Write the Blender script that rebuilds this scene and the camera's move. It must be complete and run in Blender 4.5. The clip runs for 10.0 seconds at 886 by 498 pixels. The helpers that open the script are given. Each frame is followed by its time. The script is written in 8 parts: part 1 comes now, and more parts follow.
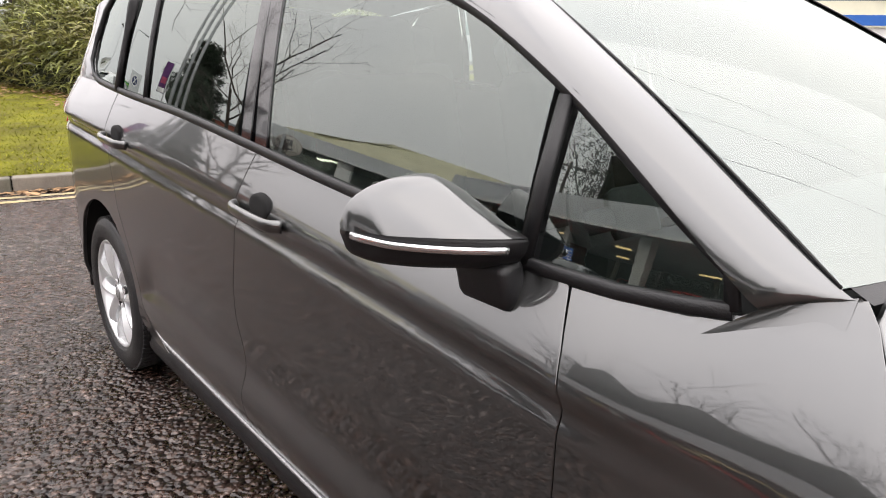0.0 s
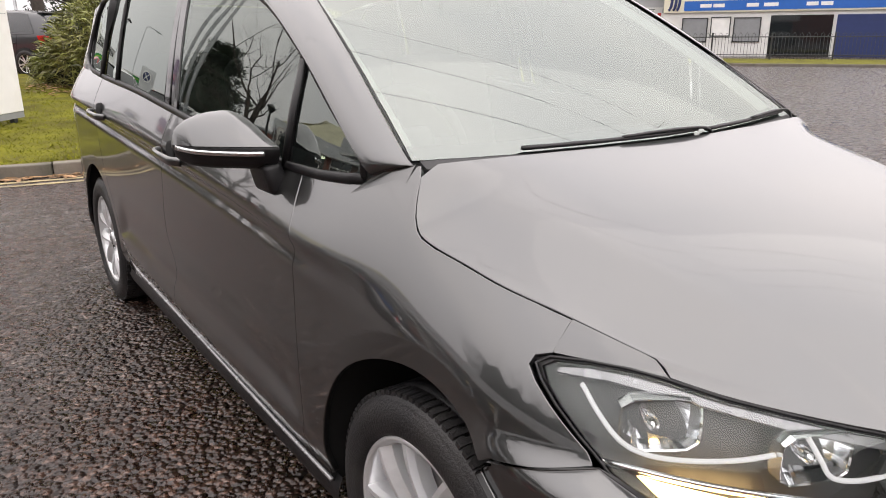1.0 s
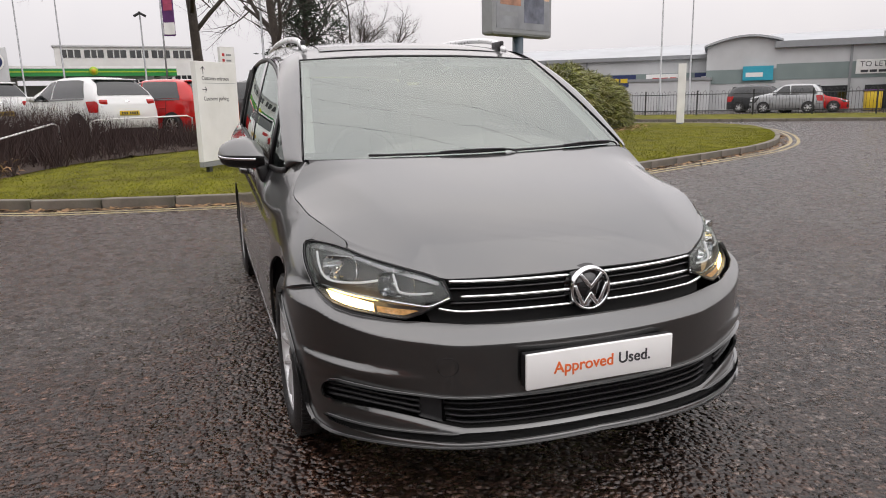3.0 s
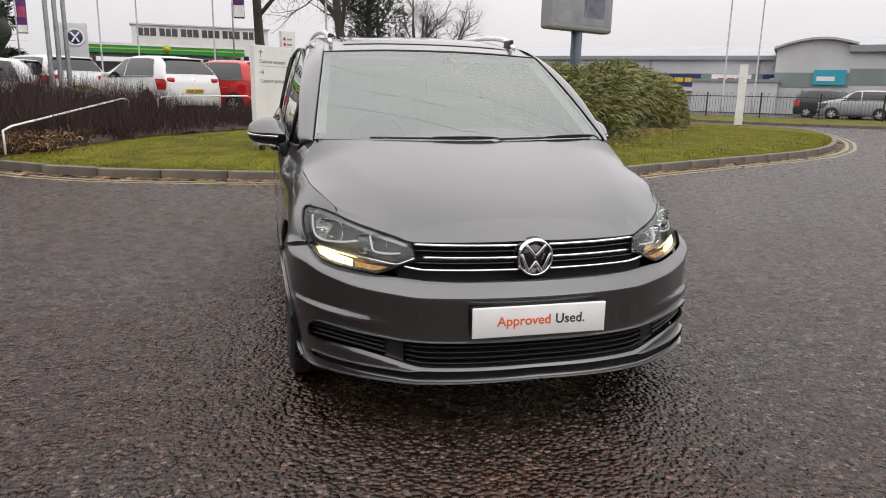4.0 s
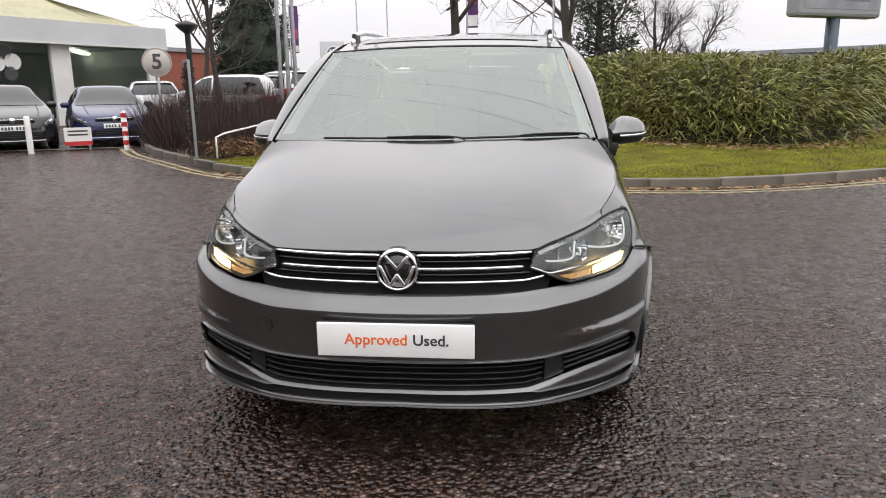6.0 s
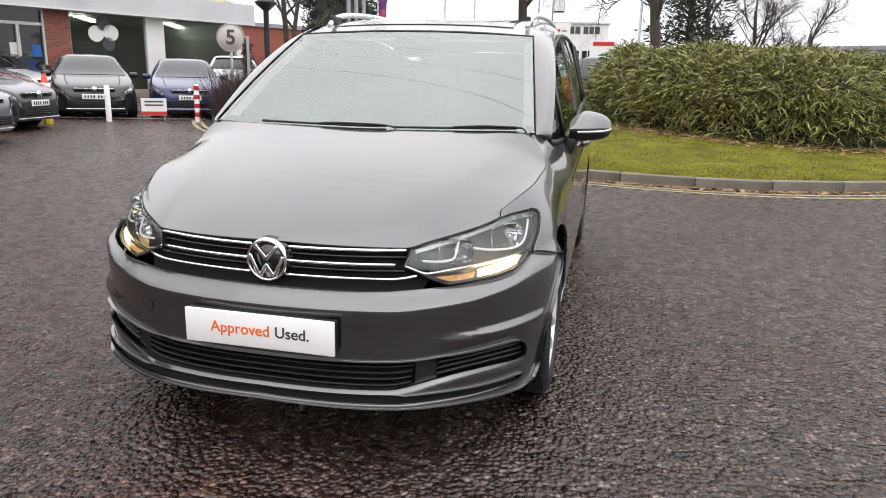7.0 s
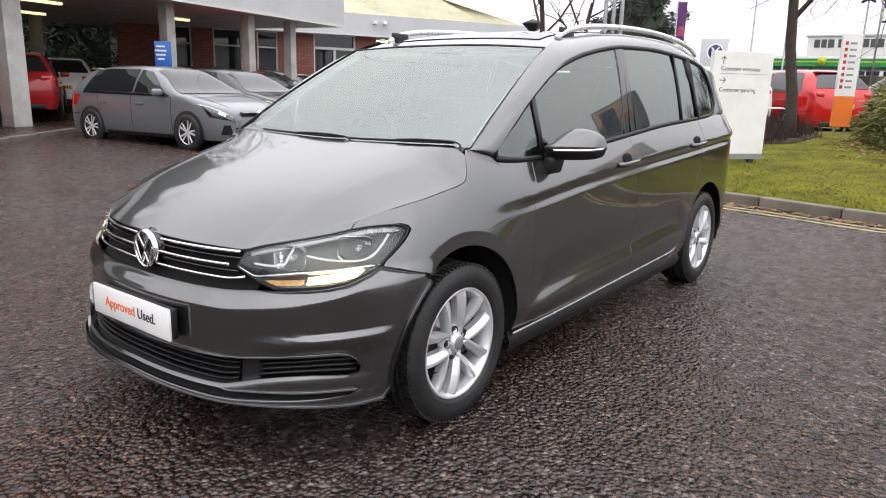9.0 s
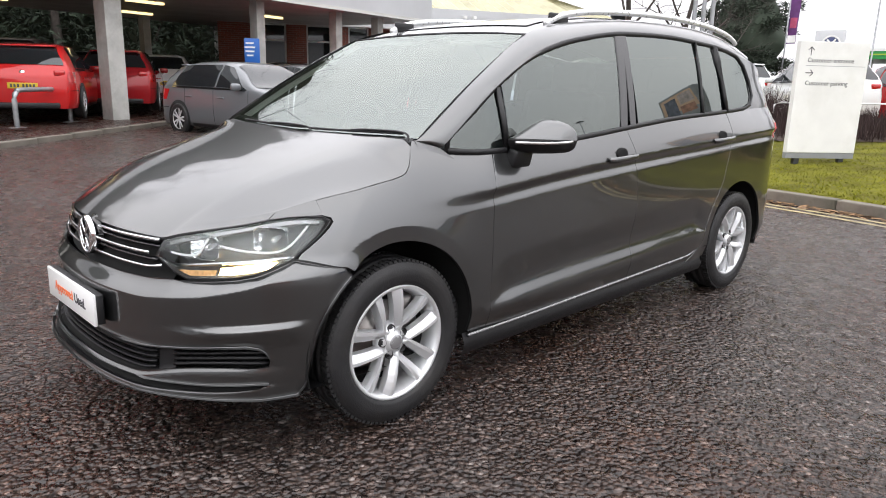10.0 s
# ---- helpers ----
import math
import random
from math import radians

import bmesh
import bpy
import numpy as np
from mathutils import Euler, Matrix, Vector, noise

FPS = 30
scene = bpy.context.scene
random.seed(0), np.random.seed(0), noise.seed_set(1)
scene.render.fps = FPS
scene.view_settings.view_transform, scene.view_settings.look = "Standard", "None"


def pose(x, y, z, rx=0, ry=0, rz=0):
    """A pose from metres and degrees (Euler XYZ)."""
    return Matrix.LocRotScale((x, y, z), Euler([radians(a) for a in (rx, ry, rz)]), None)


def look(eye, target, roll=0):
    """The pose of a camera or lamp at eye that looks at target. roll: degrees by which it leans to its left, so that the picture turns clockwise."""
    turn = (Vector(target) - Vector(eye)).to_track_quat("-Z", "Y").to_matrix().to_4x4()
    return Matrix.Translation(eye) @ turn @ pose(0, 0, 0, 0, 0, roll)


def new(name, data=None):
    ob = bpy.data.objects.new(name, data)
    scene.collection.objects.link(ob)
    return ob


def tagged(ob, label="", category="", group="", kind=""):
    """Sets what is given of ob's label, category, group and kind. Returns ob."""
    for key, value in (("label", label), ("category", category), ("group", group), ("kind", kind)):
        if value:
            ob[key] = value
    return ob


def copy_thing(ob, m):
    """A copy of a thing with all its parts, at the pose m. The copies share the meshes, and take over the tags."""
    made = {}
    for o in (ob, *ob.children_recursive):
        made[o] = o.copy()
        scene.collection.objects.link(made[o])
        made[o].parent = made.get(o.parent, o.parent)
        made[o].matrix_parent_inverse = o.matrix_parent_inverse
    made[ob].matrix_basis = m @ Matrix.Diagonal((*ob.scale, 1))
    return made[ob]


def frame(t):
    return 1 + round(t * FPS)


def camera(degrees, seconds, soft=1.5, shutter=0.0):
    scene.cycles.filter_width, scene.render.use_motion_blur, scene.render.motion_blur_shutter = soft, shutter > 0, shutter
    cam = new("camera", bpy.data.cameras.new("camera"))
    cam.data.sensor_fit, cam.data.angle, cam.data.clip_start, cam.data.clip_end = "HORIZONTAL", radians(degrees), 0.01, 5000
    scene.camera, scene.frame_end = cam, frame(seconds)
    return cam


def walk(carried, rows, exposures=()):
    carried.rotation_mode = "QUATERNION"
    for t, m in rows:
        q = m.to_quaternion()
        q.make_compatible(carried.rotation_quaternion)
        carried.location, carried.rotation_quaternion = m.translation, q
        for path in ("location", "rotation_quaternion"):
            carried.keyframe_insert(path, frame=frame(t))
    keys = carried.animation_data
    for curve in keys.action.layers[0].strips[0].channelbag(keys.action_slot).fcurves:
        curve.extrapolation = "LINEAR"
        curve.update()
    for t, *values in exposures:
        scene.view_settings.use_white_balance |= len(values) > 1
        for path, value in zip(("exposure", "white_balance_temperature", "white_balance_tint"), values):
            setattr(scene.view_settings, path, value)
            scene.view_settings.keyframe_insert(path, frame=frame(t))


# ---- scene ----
cam = camera(64.7, 10.0, soft=1.0)
PATH = [
    (0, (-1.592, 0.768, 1.315), (-0.346, 2.227, 0.749), 1.3),
    (0.5, (-1.526, 0.285, 1.327), (-0.347, 1.750, 0.646), -2.4),
    (1, (-1.530, -0.137, 1.293), (-0.399, 1.407, 0.713), -0.3),
    (1.5, (-1.468, -0.530, 1.280), (-0.474, 1.126, 0.761), -1.6),
    (2, (-1.365, -0.936, 1.272), (-0.449, 0.775, 0.791), -0.1),
    (2.5, (-1.275, -1.390, 1.283), (-0.508, 0.404, 0.845), 0.3),
    (2.7, (-1.209, -1.552, 1.282), (-0.501, 0.269, 0.856), -0.6),
    (3.8, (-1.011, -2.295, 1.260), (-0.514, -0.404, 0.839), 0.1),
    (4, (-0.962, -2.306, 1.286), (-0.480, -0.417, 0.841), 1.1),
    (4.5, (-0.618, -2.334, 1.288), (-0.316, -0.400, 0.878), 2.9),
    (5, (-0.337, -2.243, 1.237), (-0.227, -0.284, 0.850), 0.7),
    (5.5, (0.011, -2.188, 1.266), (0.073, -0.237, 0.830), 1.0),
    (5.7, (0.155, -2.188, 1.260), (0.094, -0.236, 0.826), -0.1),
    (6.8, (0.965, -1.941, 1.240), (0.568, -0.037, 0.771), 1.1),
    (7, (1.053, -1.934, 1.271), (0.611, -0.044, 0.792), 1.4),
    (7.5, (1.452, -1.843, 1.287), (0.805, -0.003, 0.844), 1.6),
    (8, (1.734, -1.664, 1.264), (0.925, 0.115, 0.840), 0.7),
    (8.5, (2.019, -1.451, 1.274), (1.050, 0.236, 0.811), 0.2),
    (9, (2.379, -1.235, 1.279), (1.188, 0.308, 0.831), 1.5),
    (9.5, (2.578, -0.981, 1.258), (1.261, 0.464, 0.836), 2.5),
    (10, (2.741, -0.746, 1.263), (1.345, 0.609, 0.798), 1.4),
]
walk(cam, [(t, look(eye, target, roll)) for t, eye, target, roll in PATH],
     [(0, 0.64, 6600, 12), (0.5, 0.32, 6650, 13), (1, 0.18, 6700, 13), (1.5, 0.04, 6700, 13), (2, -0.10, 6700, 13), (2.7, -0.36, 6600, 12), (3.8, -0.38, 6550, 11), (4.5, -0.29, 6500, 10), (5.7, -0.22, 6450, 10), (6.8, 0.12, 6400, 10), (7.5, 0.12, 6280, 10), (8.5, 0.06, 6280, 10), (10, 0.24, 6300, 10)])

# ---- light: an even overcast sky ----
world = bpy.data.worlds.new("sky")
scene.world = world
world.use_nodes = True
_wn, _wl = world.node_tree.nodes, world.node_tree.links
_wn.clear()
sky = _wn.new("ShaderNodeTexSky")
sky.sky_type, sky.sun_disc = "NISHITA", False
sky.sun_elevation, sky.sun_rotation = radians(38), radians(150)
sky.air_density, sky.dust_density, sky.ozone_density = 1.0, 6.0, 1.0
_hsv = _wn.new("ShaderNodeHueSaturation")
_hsv.inputs["Saturation"].default_value = 0.10
_wl.new(sky.outputs[0], _hsv.inputs["Color"])
# cloud deck: broad soft variation
_tc = _wn.new("ShaderNodeTexCoord")
_cl = _wn.new("ShaderNodeTexNoise")
_cl.inputs["Scale"].default_value, _cl.inputs["Detail"].default_value = 2.2, 5.0
_wl.new(_tc.outputs["Generated"], _cl.inputs["Vector"])
_rp = _wn.new("ShaderNodeValToRGB")
_rp.color_ramp.elements[0].position, _rp.color_ramp.elements[0].color = 0.25, (0.80, 0.82, 0.85, 1)
_rp.color_ramp.elements[1].position, _rp.color_ramp.elements[1].color = 0.75, (1.0, 0.995, 0.98, 1)
_wl.new(_cl.outputs["Fac"], _rp.inputs["Fac"])
_deck = _wn.new("ShaderNodeMix")
_deck.data_type = "RGBA"
_deck.inputs["Factor"].default_value = 0.80
_deck.inputs[7].default_value = (26.9, 25.85, 26.0, 1)
_wl.new(_hsv.outputs["Color"], _deck.inputs[6])
_mu = _wn.new("ShaderNodeMix")
_mu.data_type, _mu.blend_type = "RGBA", "MULTIPLY"
_mu.inputs["Factor"].default_value = 1.0
_wl.new(_deck.outputs[2], _mu.inputs[6])
_wl.new(_rp.outputs["Color"], _mu.inputs[7])
# overcast: brighter overhead than at the horizon
_sx = _wn.new("ShaderNodeSeparateXYZ")
_wl.new(_tc.outputs["Generated"], _sx.inputs[0])
_el = _wn.new("ShaderNodeMapRange")
_el.inputs[1].default_value, _el.inputs[2].default_value = 0.0, 0.85
_el.inputs[3].default_value, _el.inputs[4].default_value = 0.49, 1.18
_wl.new(_sx.outputs[2], _el.inputs[0])
_ov = _wn.new("ShaderNodeMix")
_ov.data_type, _ov.blend_type = "RGBA", "MULTIPLY"
_ov.inputs["Factor"].default_value = 1.0
_wl.new(_mu.outputs[2], _ov.inputs[6])
_wl.new(_el.outputs[0], _ov.inputs[7])
_bg = _wn.new("ShaderNodeBackground")
_bg.inputs["Strength"].default_value = 0.10
_wl.new(_ov.outputs[2], _bg.inputs["Color"])
_wo = _wn.new("ShaderNodeOutputWorld")
_wl.new(_bg.outputs[0], _wo.inputs["Surface"])

sun_data = bpy.data.lights.new("sun", "SUN")
sun_data.energy, sun_data.angle, sun_data.color = 0.6, radians(110), (1.0, 0.96, 0.9)
sun = new("sun", sun_data)
sun.matrix_world = look((20, -30, 40), (0, 2, 0))

# ---- materials ----
def mat(name, color=(0.5, 0.5, 0.5), rough=0.5, metal=0.0, var=0.0, scale=8.0, bump=0.0, bscale=60.0, coat=0.0, coat_rough=0.03,
        spec=0.5, emit=None, strength=0.0, alpha=1.0, trans=0.0, ior=1.5, island=0.0, rvar=0.0, dirt=None, dirt_scale=1.5, dirt_amount=0.5):
    """A principled material with two scales of variation in colour, roughness and relief."""
    m = bpy.data.materials.new(name)
    m.use_nodes = True
    n, l = m.node_tree.nodes, m.node_tree.links
    b = n["Principled BSDF"]
    b.inputs["Base Color"].default_value = (*color, 1)
    b.inputs["Roughness"].default_value = rough
    b.inputs["Metallic"].default_value = metal
    b.inputs["Coat Weight"].default_value = coat
    b.inputs["Coat Roughness"].default_value = coat_rough
    b.inputs["Specular IOR Level"].default_value = spec
    b.inputs["Transmission Weight"].default_value = trans
    b.inputs["IOR"].default_value = ior
    b.inputs["Alpha"].default_value = alpha
    if emit:
        b.inputs["Emission Color"].default_value = (*emit, 1)
        b.inputs["Emission Strength"].default_value = strength
    if var or bump or island or rvar or dirt:
        tc = n.new("ShaderNodeTexCoord")
        out = None
        if var or rvar:
            t1 = n.new("ShaderNodeTexNoise")
            t1.inputs["Scale"].default_value, t1.inputs["Detail"].default_value = scale, 8.0
            l.new(tc.outputs["Object"], t1.inputs["Vector"])
        if var:
            r = n.new("ShaderNodeMapRange")
            r.inputs[1].default_value, r.inputs[2].default_value = 0.25, 0.75
            r.inputs[3].default_value, r.inputs[4].default_value = 1 - var, 1 + var
            l.new(t1.outputs["Fac"], r.inputs[0])
            h = n.new("ShaderNodeHueSaturation")
            h.inputs["Color"].default_value = (*color, 1)
            l.new(r.outputs[0], h.inputs["Value"])
            out = h.outputs[0]
        if rvar:
            r = n.new("ShaderNodeMapRange")
            r.inputs[1].default_value, r.inputs[2].default_value = 0.3, 0.7
            r.inputs[3].default_value, r.inputs[4].default_value = max(rough - rvar, 0.02), min(rough + rvar, 1)
            l.new(t1.outputs["Fac"], r.inputs[0])
            l.new(r.outputs[0], b.inputs["Roughness"])
        if island:
            g = n.new("ShaderNodeNewGeometry")
            r = n.new("ShaderNodeMapRange")
            r.inputs[3].default_value, r.inputs[4].default_value = 1 - island, 1 + island
            l.new(g.outputs["Random Per Island"], r.inputs[0])
            h = n.new("ShaderNodeHueSaturation")
            if out:
                l.new(out, h.inputs["Color"])
            else:
                h.inputs["Color"].default_value = (*color, 1)
            l.new(r.outputs[0], h.inputs["Value"])
            out = h.outputs[0]
        if dirt:
            t2 = n.new("ShaderNodeTexNoise")
            t2.inputs["Scale"].default_value, t2.inputs["Detail"].default_value = dirt_scale, 10.0
            t2.inputs["Roughness"].default_value = 0.65
            l.new(tc.outputs["Object"], t2.inputs["Vector"])
            r = n.new("ShaderNodeMapRange")
            r.inputs[1].default_value, r.inputs[2].default_value = 0.45, 0.70
            r.inputs[3].default_value, r.inputs[4].default_value = 0.0, dirt_amount
            l.new(t2.outputs["Fac"], r.inputs[0])
            mx = n.new("ShaderNodeMix")
            mx.data_type = "RGBA"
            l.new(r.outputs[0], mx.inputs["Factor"])
            if out:
                l.new(out, mx.inputs[6])
            else:
                mx.inputs[6].default_value = (*color, 1)
            mx.inputs[7].default_value = (*dirt, 1)
            out = mx.outputs[2]
        if out:
            l.new(out, b.inputs["Base Color"])
        if bump:
            t3 = n.new("ShaderNodeTexNoise")
            t3.inputs["Scale"].default_value, t3.inputs["Detail"].default_value = bscale, 6.0
            l.new(tc.outputs["Object"], t3.inputs["Vector"])
            bp = n.new("ShaderNodeBump")
            bp.inputs["Strength"].default_value = bump
            bp.inputs["Distance"].default_value = 0.01
            l.new(t3.outputs["Fac"], bp.inputs["Height"])
            l.new(bp.outputs[0], b.inputs["Normal"])
    return m


def asphalt_mat():
    """Wet, coarse chippings: rounded stones with dark binder between them, puddled films and brown stains."""
    m = mat("wet_asphalt", (0.055, 0.052, 0.052), 0.5)
    n, l = m.node_tree.nodes, m.node_tree.links
    b = n["Principled BSDF"]
    tc = n.new("ShaderNodeTexCoord")
    v = n.new("ShaderNodeTexVoronoi")
    v.inputs["Scale"].default_value = 47.0
    l.new(tc.outputs["Object"], v.inputs["Vector"])
    big = n.new("ShaderNodeTexNoise")
    big.inputs["Scale"].default_value, big.inputs["Detail"].default_value = 0.55, 8.0
    l.new(tc.outputs["Object"], big.inputs["Vector"])
    mid = n.new("ShaderNodeTexNoise")
    mid.inputs["Scale"].default_value, mid.inputs["Detail"].default_value = 9.0, 6.0
    l.new(tc.outputs["Object"], mid.inputs["Vector"])
    # each stone its own tone
    sep = n.new("ShaderNodeSeparateColor")
    l.new(v.outputs["Color"], sep.inputs[0])
    ramp = n.new("ShaderNodeValToRGB")
    e = ramp.color_ramp.elements
    e[0].position, e[0].color = 0.0, (0.021, 0.0145, 0.0125, 1)
    e[1].position, e[1].color = 1.0, (0.20, 0.172, 0.158, 1)
    k = ramp.color_ramp.elements.new(0.88)
    k.color = (0.092, 0.065, 0.053, 1)
    k = ramp.color_ramp.elements.new(0.6)
    k.color = (0.052, 0.0360, 0.0300, 1)
    l.new(sep.outputs[0], ramp.inputs[0])
    st = n.new("ShaderNodeMapRange")
    st.inputs[1].default_value, st.inputs[2].default_value = 0.39, 0.60
    sx = n.new("ShaderNodeSeparateXYZ")
    l.new(tc.outputs["Object"], sx.inputs[0])
    west = n.new("ShaderNodeMapRange")
    west.inputs[1].default_value, west.inputs[2].default_value = -2.5, 2.5
    west.inputs[3].default_value, west.inputs[4].default_value = 0.07, -0.07
    l.new(sx.outputs[0], west.inputs[0])
    red = n.new("ShaderNodeMath")
    l.new(big.outputs["Fac"], red.inputs[0])
    l.new(west.outputs[0], red.inputs[1])
    l.new(red.outputs[0], st.inputs[0])
    mx = n.new("ShaderNodeMix")
    mx.data_type, mx.blend_type = "RGBA", "MULTIPLY"
    l.new(st.outputs[0], mx.inputs["Factor"])
    l.new(ramp.outputs[0], mx.inputs[6])
    mx.inputs[7].default_value = (0.84, 0.57, 0.455, 1)
    # water film: smoother in broad patches
    rr = n.new("ShaderNodeMapRange")
    rr.inputs[1].default_value, rr.inputs[2].default_value = 0.35, 0.65
    rr.inputs[3].default_value, rr.inputs[4].default_value = 0.15, 0.38
    l.new(mid.outputs["Fac"], rr.inputs[0])
    l.new(rr.outputs[0], b.inputs["Roughness"])
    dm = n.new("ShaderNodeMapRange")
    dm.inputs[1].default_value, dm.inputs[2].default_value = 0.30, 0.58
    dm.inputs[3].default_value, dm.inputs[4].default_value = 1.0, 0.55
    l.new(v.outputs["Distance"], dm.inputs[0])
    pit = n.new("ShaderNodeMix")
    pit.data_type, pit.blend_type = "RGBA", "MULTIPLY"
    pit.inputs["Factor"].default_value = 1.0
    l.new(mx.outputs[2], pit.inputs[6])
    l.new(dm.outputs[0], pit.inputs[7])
    # clusters of paler and darker chippings, readable further off
    clu = n.new("ShaderNodeTexNoise")
    clu.inputs["Scale"].default_value, clu.inputs["Detail"].default_value = 24.0, 2.0
    l.new(tc.outputs["Object"], clu.inputs["Vector"])
    cr = n.new("ShaderNodeMapRange")
    cr.inputs[1].default_value, cr.inputs[2].default_value = 0.34, 0.66
    cr.inputs[3].default_value, cr.inputs[4].default_value = 0.55, 1.55
    l.new(clu.outputs["Fac"], cr.inputs[0])
    tone = n.new("ShaderNodeMix")
    tone.data_type, tone.blend_type = "RGBA", "MULTIPLY"
    tone.inputs["Factor"].default_value = 1.0
    l.new(pit.outputs[2], tone.inputs[6])
    l.new(cr.outputs[0], tone.inputs[7])
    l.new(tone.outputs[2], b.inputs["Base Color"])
    v2 = n.new("ShaderNodeTexVoronoi")
    v2.inputs["Scale"].default_value = 47.0
    v2.feature = "SMOOTH_F1"
    v2.inputs["Smoothness"].default_value = 0.3
    l.new(tc.outputs["Object"], v2.inputs["Vector"])
    add = n.new("ShaderNodeMath")
    add.operation = "MULTIPLY_ADD"
    l.new(mid.outputs["Fac"], add.inputs[0])
    add.inputs[1].default_value = -0.9
    low = n.new("ShaderNodeMath")
    low.operation = "MULTIPLY_ADD"
    l.new(clu.outputs["Fac"], low.inputs[0])
    low.inputs[1].default_value = -0.9
    l.new(v2.outputs["Distance"], low.inputs[2])
    l.new(low.outputs[0], add.inputs[2])
    bp = n.new("ShaderNodeBump")
    bp.invert = True
    bp.inputs["Strength"].default_value, bp.inputs["Distance"].default_value = 1.0, 0.020
    l.new(add.outputs[0], bp.inputs["Height"])
    l.new(bp.outputs[0], b.inputs["Normal"])
    b.inputs["Specular IOR Level"].default_value = 0.5
    return m


def paint_mat(name, color, flake=0.6, rough=0.32, coat_ior=1.9):
    """Metallic car paint under clear lacquer, with a faint film of road water and dust."""
    m = mat(name, color, rough, metal=flake, coat=1.0, coat_rough=0.015)
    n, l = m.node_tree.nodes, m.node_tree.links
    b = n["Principled BSDF"]
    b.inputs["Coat IOR"].default_value = coat_ior
    b.inputs["Specular IOR Level"].default_value = 0.15
    tc = n.new("ShaderNodeTexCoord")
    t = n.new("ShaderNodeTexNoise")
    t.inputs["Scale"].default_value, t.inputs["Detail"].default_value = 900.0, 2.0
    l.new(tc.outputs["Object"], t.inputs["Vector"])
    bp = n.new("ShaderNodeBump")
    bp.inputs["Strength"].default_value, bp.inputs["Distance"].default_value = 0.05, 0.001
    l.new(t.outputs["Fac"], bp.inputs["Height"])
    l.new(bp.outputs[0], b.inputs["Normal"])
    t2 = n.new("ShaderNodeTexNoise")
    t2.inputs["Scale"].default_value, t2.inputs["Detail"].default_value = 3.0, 9.0
    l.new(tc.outputs["Object"], t2.inputs["Vector"])
    r = n.new("ShaderNodeMapRange")
    r.inputs[1].default_value, r.inputs[2].default_value = 0.4, 0.75
    r.inputs[3].default_value, r.inputs[4].default_value = 0.02, 0.06
    l.new(t2.outputs["Fac"], r.inputs[0])
    l.new(r.outputs[0], b.inputs["Coat Roughness"])
    return m


def glass_mat(name, tint, dark, ior=1.62):
    """Thin sheet of glass: mirror by its angle over a tinted clear sheet. dark: share of light that it lets through."""
    m = bpy.data.materials.new(name)
    m.use_nodes = True
    n, l = m.node_tree.nodes, m.node_tree.links
    n.clear()
    o = n.new("ShaderNodeOutputMaterial")
    tr = n.new("ShaderNodeBsdfTransparent")
    tr.inputs[0].default_value = (tint[0] * dark, tint[1] * dark, tint[2] * dark, 1)
    gl = n.new("ShaderNodeBsdfGlossy")
    gl.inputs["Roughness"].default_value = 0.01
    gl.inputs["Color"].default_value = (0.93, 1.0, 0.955, 1)
    fr = n.new("ShaderNodeFresnel")
    fr.inputs["IOR"].default_value = ior
    mx = n.new("ShaderNodeMixShader")
    l.new(fr.outputs[0], mx.inputs[0])
    l.new(tr.outputs[0], mx.inputs[1])
    l.new(gl.outputs[0], mx.inputs[2])
    l.new(mx.outputs[0], o.inputs[0])
    return m


M_ASPHALT = asphalt_mat()
M_PAINT = paint_mat("dark_grey_paint", (0.068, 0.070, 0.070), 0.9, 0.30)
M_BLACK = mat("black_plastic", (0.007, 0.007, 0.008), 0.45, bump=0.15, bscale=400, var=0.15)
M_GLOSSBLACK = mat("gloss_black", (0.008, 0.008, 0.009), 0.08, coat=0.6)
# near-black that paints the unlit depth of gaps, openings and hollows
M_VOID = mat("shade_void", (0.003, 0.003, 0.003), 0.9, var=0.2)
M_CHROME = mat("chrome", (0.82, 0.83, 0.84), 0.07, 1.0, rvar=0.03, scale=20)
M_SATIN = mat("satin_aluminium", (0.84, 0.85, 0.86), 0.32, 0.5, rvar=0.08, scale=30)
M_ALLOY = mat("alloy_wheel_silver", (0.74, 0.75, 0.76), 0.36, 0.55, coat=0.6, var=0.06, scale=14)
M_RUBBER = mat("tyre_rubber", (0.011, 0.011, 0.012), 0.55, bump=0.3, bscale=180, var=0.3, scale=10, dirt=(0.06, 0.055, 0.05), dirt_scale=6, dirt_amount=0.35)
M_STEEL = mat("brake_steel", (0.30, 0.29, 0.28), 0.4, 1.0, var=0.25, scale=25, dirt=(0.16, 0.07, 0.035), dirt_amount=0.5)
M_WS = glass_mat("windscreen_glass", (0.88, 0.97, 0.93), 0.86, 2.75)
M_SIDEGLASS = glass_mat("side_glass", (0.80, 0.96, 0.91), 0.76, 2.35)
M_PRIVACY = glass_mat("privacy_glass", (0.75, 0.85, 0.85), 0.12, 2.45)
M_LENS = glass_mat("lamp_lens", (0.98, 0.99, 1.0), 0.97, 1.55)
M_REFLECT = mat("lamp_reflector", (0.86, 0.87, 0.88), 0.09, 1.0, rvar=0.05, scale=40)
M_LAMPBODY = mat("lamp_housing", (0.07, 0.07, 0.072), 0.3, var=0.2, scale=30)
M_LIT = mat("lit_lamp", (1, 0.85, 0.6), 0.3, emit=(1.0, 0.66, 0.26), strength=9.0)
M_AMBER = mat("amber_lamp", (0.52, 0.36, 0.20), 0.2, emit=(1.0, 0.48, 0.12), strength=0.35, var=0.5, scale=90)
M_DRL = mat("drl_strip", (0.66, 0.67, 0.69), 0.25, emit=(1, 0.98, 0.95), strength=0.30)
